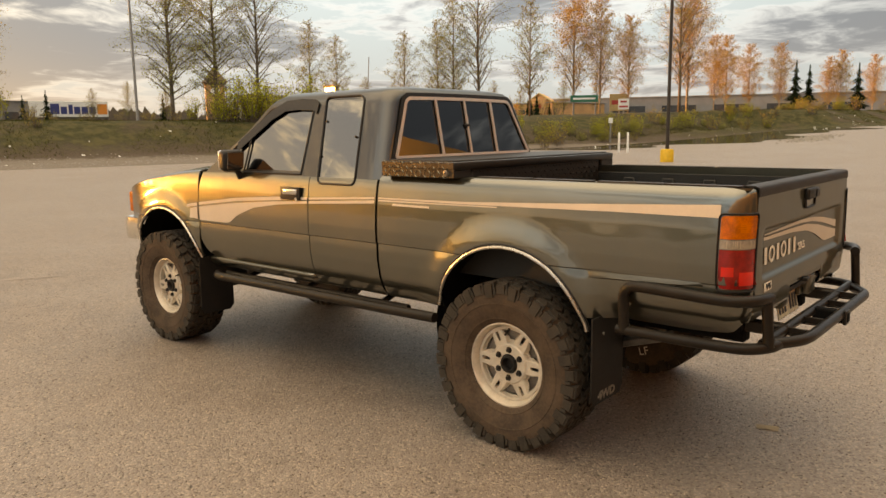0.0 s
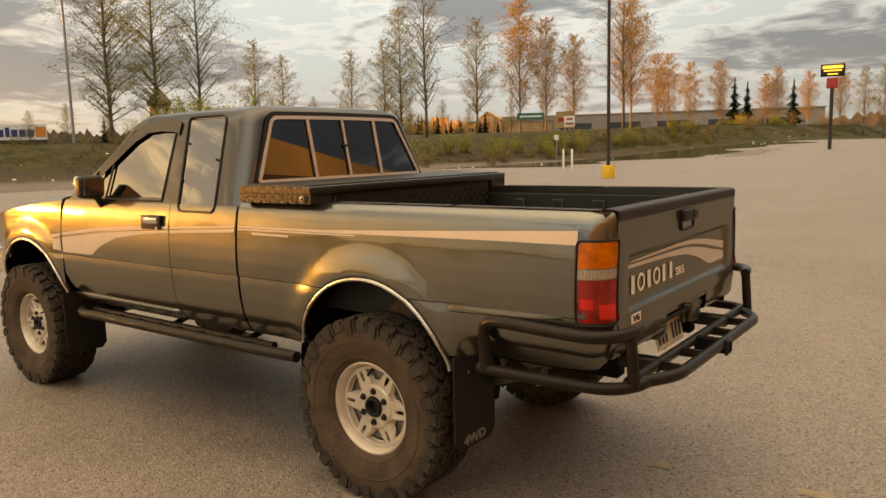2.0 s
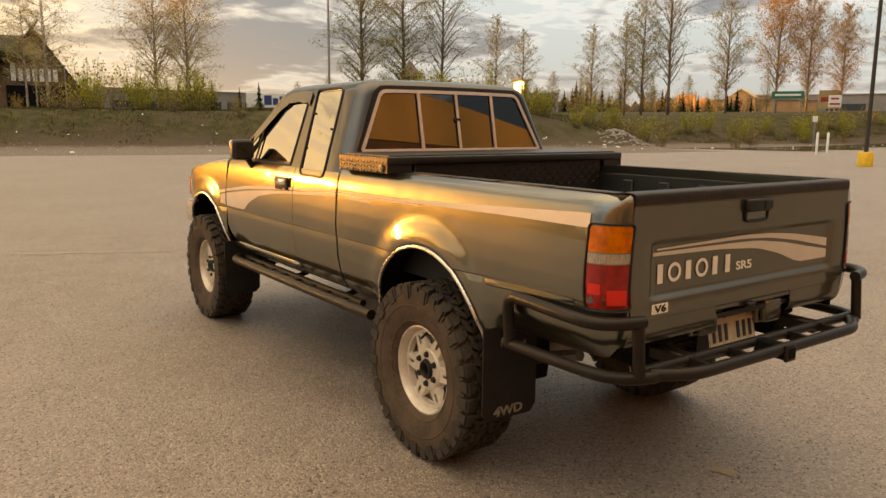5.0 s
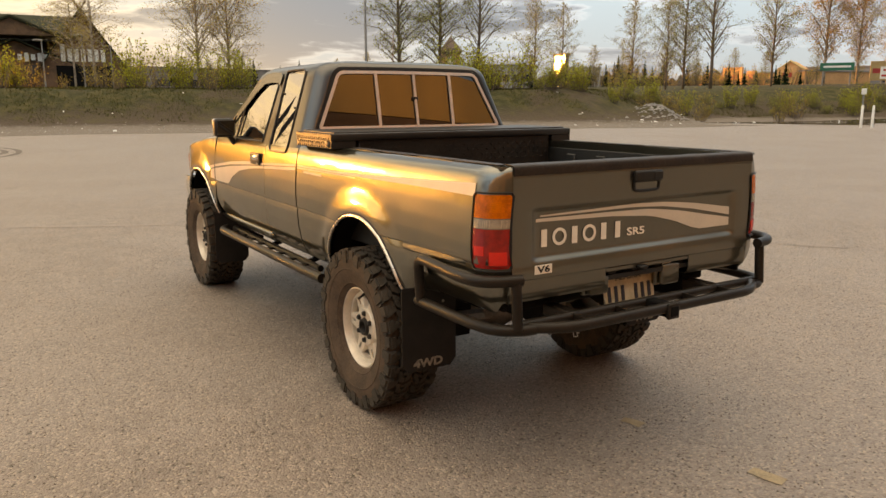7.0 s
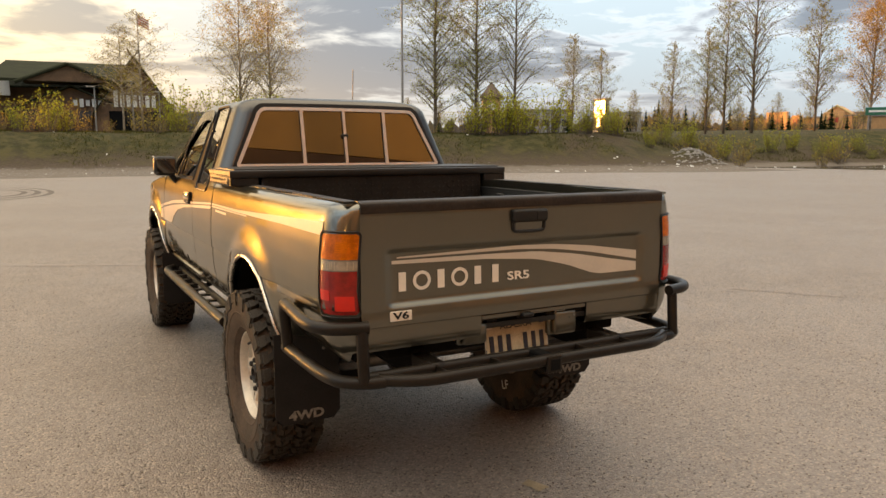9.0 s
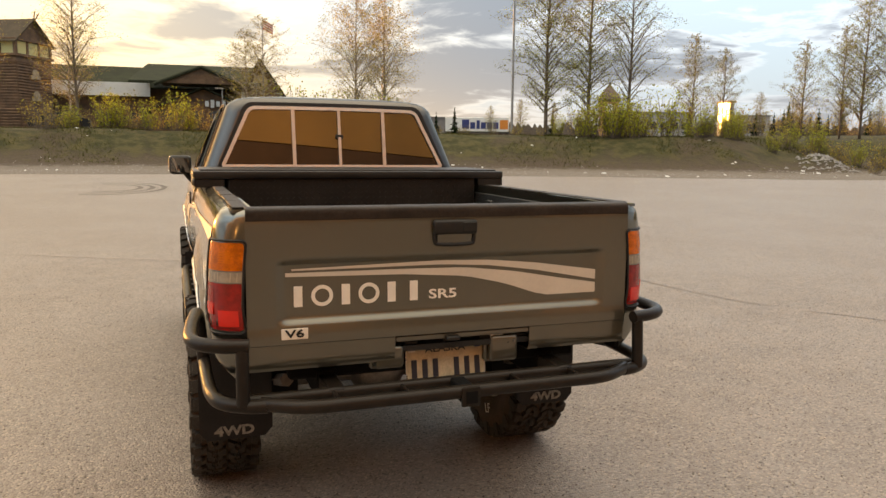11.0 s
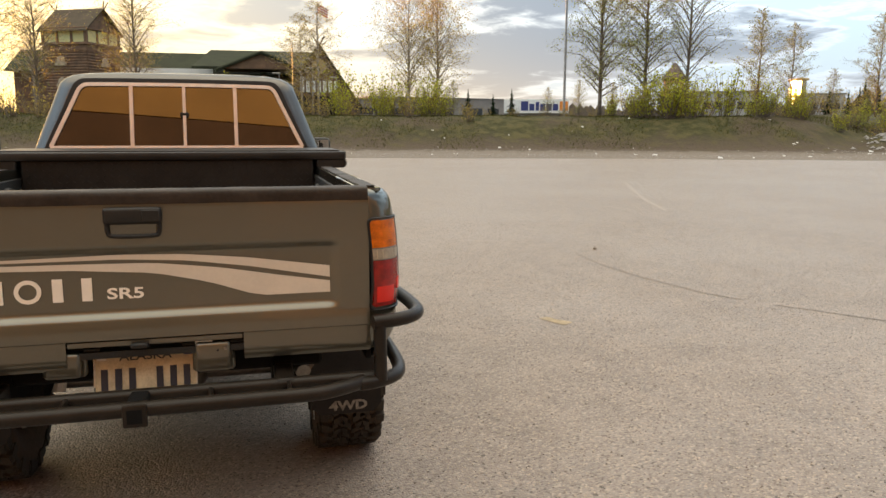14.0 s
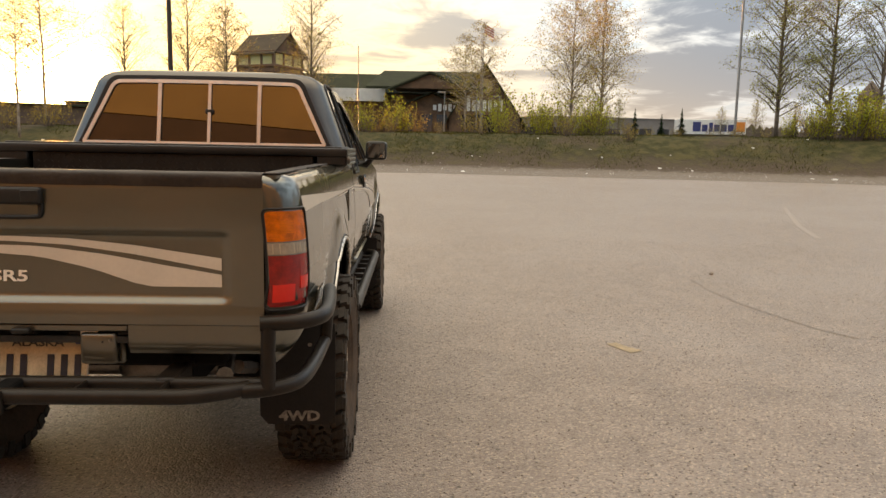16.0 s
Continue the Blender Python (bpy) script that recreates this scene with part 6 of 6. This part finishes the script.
    for i in range(bars):
        part("writing_bar", box((0, -0.05, z0 - g + (z1 - z0) * (i + 0.6) / (bars + 0.2)), (width * (0.8 - 0.2 * (i % 2)), 0.02, (z1 - z0) * 0.5 / (bars + 1)), 0.0), bar_mat or LIT, ob)
    return ob


road_sign(75.0, 43.1, 4.7, 5.5, 3.2, GREEN_SIGN, "green street sign with pale writing", -60, 1, None, 2)
road_sign(81.6, 41.4, 3.9, 5.2, 1.3, LIT, "white and red shop sign on a thin post", -60, 2, RED_SIGN)
road_sign(83.6, 43.0, 3.8, 5.9, 2.4, TAN, "tan pylon sign with red bar", -60, 1, RED_SIGN)
road_sign(62.5, 33.0, 2.1, 2.6, 0.4, LIT, "small white notice sign by the bank", -60, 0)
LODGE_LAMPS = ((4.8, 91.7, 5.6), (8.8, 91.5, 6.3), (11.7, 91.2, 5.2))
for x, y, h in LODGE_LAMPS:
    z = land(x, y)
    lamp = thing("street_lamp", "slim grey parking lot lamp by the lodge", "street lamp", (x, y, z), group="lodge lamps")
    part("post", tube([(0, 0, -0.1), (0, 0, h)], [0.09, 0.06], 8), GALV, lamp)
    part("lamp_head", box((-0.35, 0, h), (1.0, 0.35, 0.16), 0.04), GALV, lamp)
tall_sign = thing("pylon_sign", "tall dark pylon sign with glowing orange lettering bars", "sign", (70.8, 10.3, land(70.8, 10.3)), -82)
part("pole", tube([(0, 0, -0.2), (0, 0, 5.6)], 0.16, 10), POLE, tall_sign)
upper = part("upper_panel", box((0, 0, 6.85), (1.9, 0.3, 1.05), 0.04), BLACK, tall_sign)
for i, (w_, h_) in enumerate(((1.6, 0.26), (1.4, 0.12), (0.8, 0.10))):
    part("glowing_bar", box((0, -0.17, 7.12 - 0.30 * i), (w_, 0.03, h_)), SIGN_GLOW, upper)
part("lower_panel", box((0, 0, 5.75), (0.9, 0.3, 0.9), 0.04), RED_SIGN, tall_sign)

# ---- buildings ----
def gable_roof(x0, x1, y0, y1, eave, ridge, over=0.6, t=0.25):
    ym = (y0 + y1) / 2
    v, f = [], []
    for x in (x0 - over, x1 + over):
        k = (ridge - eave) / (ym - y0)
        v += [(x, y0 - over, eave - over * k), (x, ym, ridge), (x, y1 + over, eave - over * k), (x, y1 + over, eave - over * k - t), (x, ym, ridge - t), (x, y0 - over, eave - over * k - t)]
    f = [tuple(range(6)), tuple(range(11, 5, -1))] + [(i, i + 6, (i + 1) % 6 + 6, (i + 1) % 6) for i in range(6)]
    return v, f


def gable_wall(x0, x1, y0, y1, eave, ridge):
    ym = (y0 + y1) / 2
    v = []
    for x in (x0, x1):
        v += [(x, y0, 0), (x, y0, eave), (x, ym, ridge), (x, y1, eave), (x, y1, 0)]
    return v, [tuple(range(5)), tuple(range(9, 4, -1))] + [(i, i + 5, (i + 1) % 5 + 5, (i + 1) % 5) for i in range(5)]


lodge = thing("lodge_building", "dark log lodge with a long green gabled roof", "building", (0.0, 148.0, 3.2), -3)
part("wall", gable_wall(-37, 15, -8, 8, 8.4, 12.0), LOGS, lodge)
part("roof", gable_roof(-37, 15, -8.4, 8.4, 8.6, 12.4, 1.0), ROOF_GREEN, lodge, "long dark green roof", smooth=False)
part("pale_band", box((-12.5, -9.6, 7.7), (17.0, 0.3, 2.3), 0.02), LIT, lodge, "white band below the eaves")
part("front_wing", move(gable_wall(-8.0, 8.0, -8.4, 8.4, 4.0, 7.6), pose(5.0, -9.0, 0, 0, 0, 90)), LOGS, lodge, "dark log front gable")
part("wing_roof", move(gable_roof(-8.0, 8.0, -8.8, 8.8, 4.0, 8.0, 1.3), pose(5.0, -9.0, 0, 0, 0, 90)), ROOF_GREEN, lodge, smooth=False)
part("porch_gable", move(gable_wall(-8.0, 8.0, -6.2, 6.2, 3.6, 12.4), pose(14.3, -10.2, 0, 0, 0, 90)), LOGS, lodge, "dark log end gable")
part("porch_roof", move(gable_roof(-8.0, 8.0, -6.5, 6.5, 3.4, 12.9, 0.9), pose(14.3, -10.2, 0, 0, 0, 90)), ROOF_GREEN, lodge, smooth=False)
part("front_roof", ([(-4.5, -6.0, 12.55), (14.4, -6.0, 12.55), (14.4, -19.4, 8.6), (-6.5, -19.4, 8.6), (-4.5, -6.0, 12.1), (14.4, -6.0, 12.1), (14.4, -19.4, 8.2), (-6.5, -19.4, 8.2)], [(0, 1, 2, 3), (7, 6, 5, 4), (0, 4, 5, 1), (1, 5, 6, 2), (2, 6, 7, 3), (3, 7, 4, 0)]), ROOF_GREEN, lodge, "long front roof slope", smooth=False)
part("dormer", prism([(-1.6, 8.3), (11.0, 8.3), (4.7, 10.7)], -19.7, -12.0), LOGS, lodge, "brown timber dormer gable", smooth=False)
part("dormer_trim", join(tube([(-2.6, -19.9, 8.0), (4.7, -19.9, 11.0)], 0.3, 6), tube([(4.7, -19.9, 11.0), (12.0, -19.9, 8.0)], 0.3, 6)), ROOF_GREEN, lodge)
# flat near-black sheet painted for the shade inside the porch
part("porch_opening", box((14.3, -18.25, 2.2), (8.0, 0.2, 3.6), 0.02), DARK, lodge, "near-black sheet painted as the porch's shade")
part("finial", join(tube([(14.1, -19.2, 12.6), (13.4, -19.2, 13.9)], 0.12, 5), tube([(14.5, -19.2, 12.6), (15.2, -19.2, 13.9)], 0.12, 5)), LOGS, lodge, "crossed antler-like finial")
for i in range(6):
    part("window", box((-33.0 + i * 5.3, -8.05, 3.0), (2.4, 0.2, 1.8), 0.02), STORE_GLASS, lodge)
for i in range(5):
    part("entrance_pane", box((-1.0 + i * 2.6, -17.1, 2.4), (1.9, 0.2, 3.2), 0.02), STORE_GLASS, lodge)
part("round_sign", lathe([(0, 0.0), (0, 1.25), (0.15, 1.25), (0.15, 0)], 20), TAN, lodge, "round carved sign").matrix_basis = pose(14.3, -18.25, 9.0, 0, 0, -90)
for i in range(7):
    part("sign_bar", box((11.4 + i * 0.95, -18.3, 5.6 + (0.35 if i == 0 else 0.0)), (0.62, 0.15, 2.6 if i == 0 else 1.9), 0.03), LIT, lodge, "pale sign shape")
for i in range(5):
    part("small_sign", box((5.5 + i * 0.9, -17.4, 5.2), (0.6, 0.15, 1.3 if i % 2 else 0.9), 0.02), LIT, lodge, "small pale sign shape")
for x in (-2.8, 2.0, 8.0, 12.6):
    part("post", tube([(x, -17.4, 0), (x, -17.4, 4.6)], 0.32, 8), LOGS, lodge)

tower = thing("log_tower", "square log lookout tower with a glazed top floor", "tower", (-25.2, 136.0, 3.2), -28)
part("log_wall", join(box((0, 0, 5.4), (8.0, 8.0, 10.8), 0.05), box((0, 0, 1.8), (9.6, 9.4, 3.6), 0.1)), LOGS, tower)
for i in range(24):
    zz = 0.3 + i * 0.45
    wd = 9.65 if zz < 3.5 else 8.05
    part("log", tube([(-wd / 2, -wd / 2 + 0.06, zz), (wd / 2, -wd / 2 + 0.06, zz)], 0.2, 6), LOGS, tower)
    part("log", tube([(wd / 2 - 0.06, -wd / 2, zz), (wd / 2 - 0.06, wd / 2, zz)], 0.2, 6), LOGS, tower)
part("gallery_floor", box((0, 0, 11.9), (9.0, 9.0, 0.4), 0.05), LOGS, tower)
part("lower_parapet", box((0, 0, 11.4), (8.4, 8.4, 1.2), 0.05), LOGS, tower)
part("corner_frame", join(*[box((sx * 4.0, sy * 4.0, 13.1), (0.5, 0.5, 2.2), 0.03) for sx in (-1, 1) for sy in (-1, 1)], box((0, 0, 14.3), (8.8, 8.8, 0.35), 0.03), *[box((x, sy * 4.05, 13.1), (0.4, 0.25, 2.1), 0.02) for x in (-1.35, 1.35) for sy in (-1, 1)], *[box((sx * 4.05, y, 13.1), (0.25, 0.4, 2.1), 0.02) for y in (-1.35, 1.35) for sx in (-1, 1)]), LOGS, tower)
# The light showing through the panes is painted as a translucent yellow.
PALE_PANE = leaf_material("backlit_pane_yellow", (0.80, 0.74, 0.42))
for sx, sy in ((0, -1), (0, 1), (-1, 0), (1, 0)):
    for k in (-2.7, 0, 2.7):
        c = (k, sy * 4.02, 13.1) if sx == 0 else (sx * 4.02, k, 13.1)
        part("pane", box(c, (2.2, 0.04, 1.9) if sx == 0 else (0.04, 2.2, 1.9)), PALE_PANE, tower, "window pane coloured yellow as if backlit")
part("tower_gable", move(gable_wall(-4.0, 4.0, -4.0, 4.0, 0.0, 3.2), pose(0, 0, 14.4)), LOGS, tower)
part("tower_roof", move(gable_roof(-4.1, 4.1, -4.2, 4.2, 0.0, 3.5, 0.55, 0.22), pose(0, 0, 14.4)), ROOF_BROWN, tower, "mossy gabled roof", smooth=False)
for sx in (-1, 1):
    part("finial", join(tube([(sx * 4.6, -0.1, 17.7), (sx * 5.2, -0.7, 18.9)], 0.1, 5), tube([(sx * 4.6, 0.1, 17.7), (sx * 4.9, 0.8, 18.9)], 0.1, 5)), LOGS, tower, "crossed antler-like finial")
PLAQUE = material("pale_carving", (0.34, 0.27, 0.19), 0.8, 0.0, 0.3, 2.0)
for z in (9.2, 5.8):
    part("carved_plaque", join(lathe([(0, 0.0), (0.0, 0.8), (0.12, 0.7), (0.12, 0)], 12), box((0.0, 0, -0.5), (0.2, 2.2, 0.6), 0.05)), PLAQUE, tower, "carved wooden plaque").matrix_basis = pose(-0.8, -4.25, z, 0, 0, -90)
    part("carved_plaque", join(lathe([(0, 0.0), (0.0, 0.8), (0.12, 0.7), (0.12, 0)], 12), box((0.0, 0, -0.5), (0.2, 2.2, 0.6), 0.05)), PLAQUE, tower, "carved wooden plaque").matrix_basis = pose(4.25, 0.0, z)
annex = thing("log_annex", "low dark flat-roofed building with a raised block", "building", (-44.0, 120.0, land(-44, 120)), 0)
part("wall", box((-1.5, 3.0, 2.2), (17.0, 9.0, 4.4), 0.05), LOGS, annex)
part("roof", box((-1.5, 3.0, 4.5), (17.6, 9.6, 0.35), 0.05), ROOF_GREEN, annex)
part("raised_block", box((3.5, 0.6, 3.8), (4.4, 4.0, 7.6), 0.05), LOGS, annex, "tall timber block above the roof")
part("block_cap", box((3.5, 0.6, 7.7), (4.9, 4.5, 0.3), 0.04), ROOF_GREEN, annex)
far_shed = thing("low_building", "dark low building against the sunset", "building", (-66.0, 96.0, 2.6), 24)
part("wall", box((0, 0, 1.6), (46, 10, 3.4), 0.1), BROWN, far_shed)
part("roof", box((0, 0, 3.4), (47, 11, 0.3), 0.05), ROOF_GREEN, far_shed)

flag = thing("flag_pole", "slim pole with a small red and white flag", "flag", (8.9, 84.5, land(8.9, 84.5)))
part("pole", tube([(0, 0, 0), (0, 0, 13.2)], [0.08, 0.04], 8), GALV, flag)
for i in range(7):
    part("flag_stripe", grid(lambda u, v: (0.05 + 1.1 * u, 0.12 * math.sin(u * 6), 12.9 - 0.6 * u - 0.14 * (i + v)), np.linspace(0, 1, 8), [0, 1]), RED_SIGN if i % 2 == 0 else LIT, flag, thick=0.01)


def big_block(name, label, at, turn, size, material_, windows=0, band_mat=None, parapet=None):
    ob = thing(name, label, "building", at, turn)
    part("wall", box((0, 0, size[2] / 2), size, 0.05), material_, ob)
    part("roof", box((0, 0, size[2] + 0.1), (size[0] + 0.4, size[1] + 0.4, 0.25), 0.03), GREY_WALL, ob)
    if parapet:
        for x, wd, hh in parapet:
            part("parapet", join(box((x, -size[1] / 2 - 0.2, (size[2] + hh) / 2), (wd, 0.5, size[2] + hh), 0.05)), band_mat or material_, ob, "raised sunlit shop front")
            part("shop_sign", box((x, -size[1] / 2 - 0.52, size[2] * 0.8), (wd * 0.55, 0.12, 0.9), 0.03), RED_SIGN, ob)
    for i in range(windows):
        x = size[0] * (-0.45 + 0.9 * (i + 0.5) / windows)
        part("window", box((x, -size[1] / 2 - 0.02, size[2] * 0.45), (size[0] * 0.6 / windows, 0.1, size[2] * 0.3), 0.02), STORE_GLASS, ob)
    return ob


big_block("store", "long tan store front catching orange sunlight", (143.5, 96, land(143.5, 96)), -102, (30, 18, 3.0), STORE_WALL, 9, STORE_WALL, ((-11.5, 3.4, 0.5), (-4.2, 6, 1.5), (1.4, 2.6, 0.6), (11, 5, 0.9)))
big_block("warehouse", "long low grey warehouse", (165, 64, land(165, 64)), -68, (70, 20, 4.4), GREY_WALL, 6)
big_block("warehouse", "low grey building behind the trees", (46, 178, land(46, 178)), 10, (40, 20, 5.4), GREY_WALL, 8)
big_block("apartment_building", "pale grey block behind the trees", (76, 104, land(76, 104)), -35, (11, 8, 3.7), BLOCK_GREY, 6)
big_block("apartment_building", "pale grey block beside the pylon sign", (107.6, 120, land(107.6, 120)), -35, (9, 8, 4.0), BLOCK_GREY, 4)
big_block("warehouse", "pale low store building", (30, 150, land(30, 150)), 12, (26, 14, 4.0), GREY_WALL, 4)
gable = thing("shop_gable", "peaked shop front lit orange by the sun", "building", (133.6, 87.0, land(133.6, 87.0)), -102)
part("gable_wall", prism([(-3.2, 0), (3.2, 0), (3.2, 3.6), (0, 5.1), (-3.2, 3.6)], -0.6, 0.6), STORE_WALL, gable, smooth=False)
part("gable_trim", join(tube([(-3.7, -0.7, 3.4), (0, -0.7, 5.2)], 0.20, 6), tube([(0, -0.7, 5.2), (3.7, -0.7, 3.4)], 0.20, 6)), TAN, gable)
part("shop_sign", box((0, -0.68, 3.3), (2.6, 0.12, 0.7), 0.03), RED_SIGN, gable)
for k in (-0.30, 0.0, 0.30):
    part("window", box((k * 6.4, -0.65, 1.5), (1.3, 0.12, 1.9), 0.02), STORE_GLASS, gable)
spire = thing("clock_tower", "small sunlit clock tower with a pointed roof", "tower", (100.0, 158.0, land(100, 158)), -30)
part("wall", box((0, 0, 4.6), (4.4, 4.4, 9.2), 0.05), STORE_WALL, spire)
part("cornice", box((0, 0, 8.9), (4.9, 4.9, 0.5), 0.05), BROWN, spire)
part("roof", ([(-2.9, -2.9, 9.2), (2.9, -2.9, 9.2), (2.9, 2.9, 9.2), (-2.9, 2.9, 9.2), (0, 0, 13.2)], [(0, 1, 4), (1, 2, 4), (2, 3, 4), (3, 0, 4), (3, 2, 1, 0)]), BROWN, spire, smooth=False)
part("clock_face", lathe([(0, 0.0), (0.0, 1.1), (0.12, 1.1), (0.12, 0.0)], 18), LIT, spire, "pale round clock face").matrix_basis = pose(-2.2, 0, 7.0, 0, 0, 180)
part("clock_face", lathe([(0, 0.0), (0.0, 1.1), (0.12, 1.1), (0.12, 0.0)], 18), LIT, spire, "pale round clock face").matrix_basis = pose(0, -2.2, 7.0, 0, 0, -90)

rest = thing("restaurant_building", "red-brown restaurant with glowing sign bars", "building", (93.0, 0.4, land(93.0, 0.4)), -80)
part("wall", box((0, 0, 1.9), (14, 9, 3.8), 0.05), RED_BROWN, rest)
part("roof", box((0, 0, 4.0), (14.6, 9.6, 0.7), 0.05), BROWN, rest)
for i in range(4):
    part("glowing_bar", box((-3.0 + i * 1.5, -4.62, 2.9), (1.1, 0.1, 0.6), 0.02), SIGN_GLOW, rest)
part("window", box((-5.2, -4.55, 1.6), (2.6, 0.1, 1.6), 0.02), STORE_GLASS, rest)
part("stone_skirt", box((0, -4.6, 0.45), (14, 0.2, 0.9), 0.02), LIT, rest)

pillar = thing("pylon_sign", "tall sunlit pylon sign", "sign", (96.2, 111.5, land(96, 111)), -97)
part("post", box((0, 0, 2.2), (2.2, 0.8, 4.6), 0.05), SUN_GLASS, pillar)
part("panel", box((0, 0, 4.4), (3.4, 1.0, 3.2), 0.05), SUN_GLASS, pillar, "glossy sign face mirroring the low sun")
part("cap", box((0, 0, 6.2), (4.2, 1.4, 0.4), 0.05), TAN, pillar)

trailer = thing("container_trailer", "white container trailer with navy and orange marks", "trailer", (59.8, 144.9, land(59.8, 144.9) + 0.2), -23)
body_ = part("container", box((0, 0, 2.75), (13.4, 2.5, 2.9), 0.04), LIT, trailer)
for i, (x, wd, hh) in enumerate(((-2.4, 1.5, 1.9), (-0.9, 1.05, 1.35), (0.25, 0.7, 1.75), (1.35, 1.05, 1.35), (2.65, 1.1, 1.35), (3.95, 1.1, 1.35))):
    part("name_bar", box((x, -1.28, 1.85 + hh / 2), (wd, 0.04, hh)), BLUE, body_, "navy lettering shape")
part("orange_mark", box((5.65, -1.28, 2.75), (1.7, 0.04, 1.9)), ORANGE, body_, "orange square mark")
for x in (-6.0, 5.0, 6.2):
    part("wheel", move(lathe([(-1.2, 0.0), (-1.2, 0.5), (1.2, 0.5), (1.2, 0)], 14), pose(x, 0, 0.5, 0, 0, 90)), RUBBER, trailer)
part("chassis", box((0, 0, 1.1), (13.6, 1.2, 0.35), 0.02), STEEL, trailer)


def road_car(at, turn, material_, label):
    ob = thing("car", label, "car", at, turn)
    prof = [(-2.2, 0.35), (-2.25, 0.8), (-2.0, 1.0), (-1.5, 1.05), (-0.9, 1.5), (0.9, 1.56), (1.7, 1.05), (2.15, 0.9), (2.2, 0.35)]
    part("body", prism(prof, -0.85, 0.85), material_, ob, smooth=False)
    part("side_glass", prism([(-1.35, 1.05), (-0.85, 1.44), (0.85, 1.49), (1.5, 1.05)], -0.87, 0.87), STORE_GLASS, ob, smooth=False)
    for x in (-1.35, 1.35):
        for y in (-0.75, 0.75):
            part("wheel", move(lathe([(-0.1, 0.0), (-0.1, 0.33), (0.1, 0.33), (0.1, 0.0)], 16), pose(x, y, 0.33, 0, 0, 90)), RUBBER, ob)
    return ob


road_car((-9.3, 63.5, land(-9.3, 63.5) + 0.04), 2, BLACK, "dark hatchback on the road above the bank")


# unseen shop behind the camera, inferred from what the windows mirror
shop = thing("shop_building", "large unseen shop wall behind the viewpoint, shaped for the window reflections", "building", (2.0, -15.5, 0), -10)
# the roofline falls only to fit the reflections in the rear window
part("upper_wall", prism([(-45, 8.2), (45, 8.2), (45, 8.45), (27, 8.75), (20, 9.15), (14, 9.9), (9, 10.4), (-45, 10.4)], -6, 0), TAN, shop, "upper wall coloured tan as the sunlit part, with a roofline fitted to the reflections", smooth=False)
# shade line painted as two colours: brown for shade, tan above for sun
part("lower_wall", box((0, -3, 4.1), (90, 6, 8.2), 0.05), BROWN, shop)
for i in range(8):
    part("window", box((-28 + i * 8, 0.02, 2.0), (5, 0.1, 3.0), 0.02), STORE_GLASS, shop)

# marks on the asphalt
def ground_strip(name, pts, width, material_, label, z=0.004):
    v, f = [], []
    pts = [Vector((*p, 0)) for p in pts]
    for i, p in enumerate(pts):
        d = (pts[min(i + 1, len(pts) - 1)] - pts[max(i - 1, 0)]).normalized()
        s = Vector((-d.y, d.x, 0)) * width * rand(0.35, 0.6)
        v += [(p.x - s.x, p.y - s.y, z), (p.x + s.x, p.y + s.y, z)]
    f = [(2 * i, 2 * i + 1, 2 * i + 3, 2 * i + 2) for i in range(len(pts) - 1)]
    return tagged(new(name, raw_mesh(name, (v, f), material_)), label, "ground mark", kind="stuff")


TAR = material("old_tar", (0.228, 0.184, 0.151), 0.6, 0.0, 0.35, 4.0)
PALE_STREAK = material("pale_streak", (0.266, 0.218, 0.182), 0.6, 0.0, 0.18, 6.0)
SKID = material("skid_rubber", (0.11, 0.085, 0.066), 0.75, 0.0, 0.3, 5.0)
FADED = material("faded_yellow", (0.30, 0.235, 0.150), 0.85, 0.0, 0.3, 12.0, 0.2, 60.0)

random.seed(31)
ground_strip("tar_crack", [(4.85, 6.6), (4.4, 5.5), (4.16, 4.77), (4.10, 4.0), (4.14, 3.35), (4.33, 2.45), (4.5, 2.15)], 0.030, TAR, "faint dark curved crack in the asphalt")
ground_strip("tar_crack", [(4.66, 1.88), (5.02, 1.35), (5.3, 1.02)], 0.025, TAR, "faint dark crack in the asphalt")
ground_strip("tar_crack", [(10.84, 15.98), (9.6, 13.2), (8.55, 10.81), (7.81, 8.79)], 0.10, PALE_STREAK, "pale curved scuff on the asphalt")
ground_strip("faded_line", [(3.05, 6.05), (3.30, 6.0), (3.57, 5.97)], 0.09, PALE_STREAK, "worn remnant of a painted line")
ground_strip("faded_line", [(-2.9, 7.8), (-2.22, 7.38), (-1.2, 6.85), (-0.21, 6.37)], 0.10, PALE_STREAK, "worn remnant of a painted line")
ground_strip("yellow_fleck", [(2.55, 1.95), (2.60, 1.84), (2.67, 1.73)], 0.10, FADED, "chipped yellow paint fleck")
ground_strip("yellow_fleck", [(0.16, -0.83), (0.18, -0.88), (0.19, -0.93)], 0.07, FADED, "chipped yellow paint fleck")
ground_strip("yellow_fleck", [(0.245, -1.48), (0.255, -1.55), (0.27, -1.62)], 0.06, FADED, "chipped yellow paint fleck")
for r in (0.9, 1.25, 1.6):
    arc = [(-3.0 + r * 1.1 * math.cos(a), 24.2 + r * 2.3 * math.sin(a)) for a in np.linspace(-1.9, 1.9, 22)]
    ground_strip("skid_mark", arc, 0.18, SKID, "dark curved tyre skid mark")
solid("pebble", lathe([(-0.02, 0.0), (-0.016, 0.02), (0.004, 0.028), (0.02, 0.012), (0.022, 0.0)], 7, "z"), TAR, "small dark stone lying on the asphalt", "stone", (4.5, 5.0, 0.016))
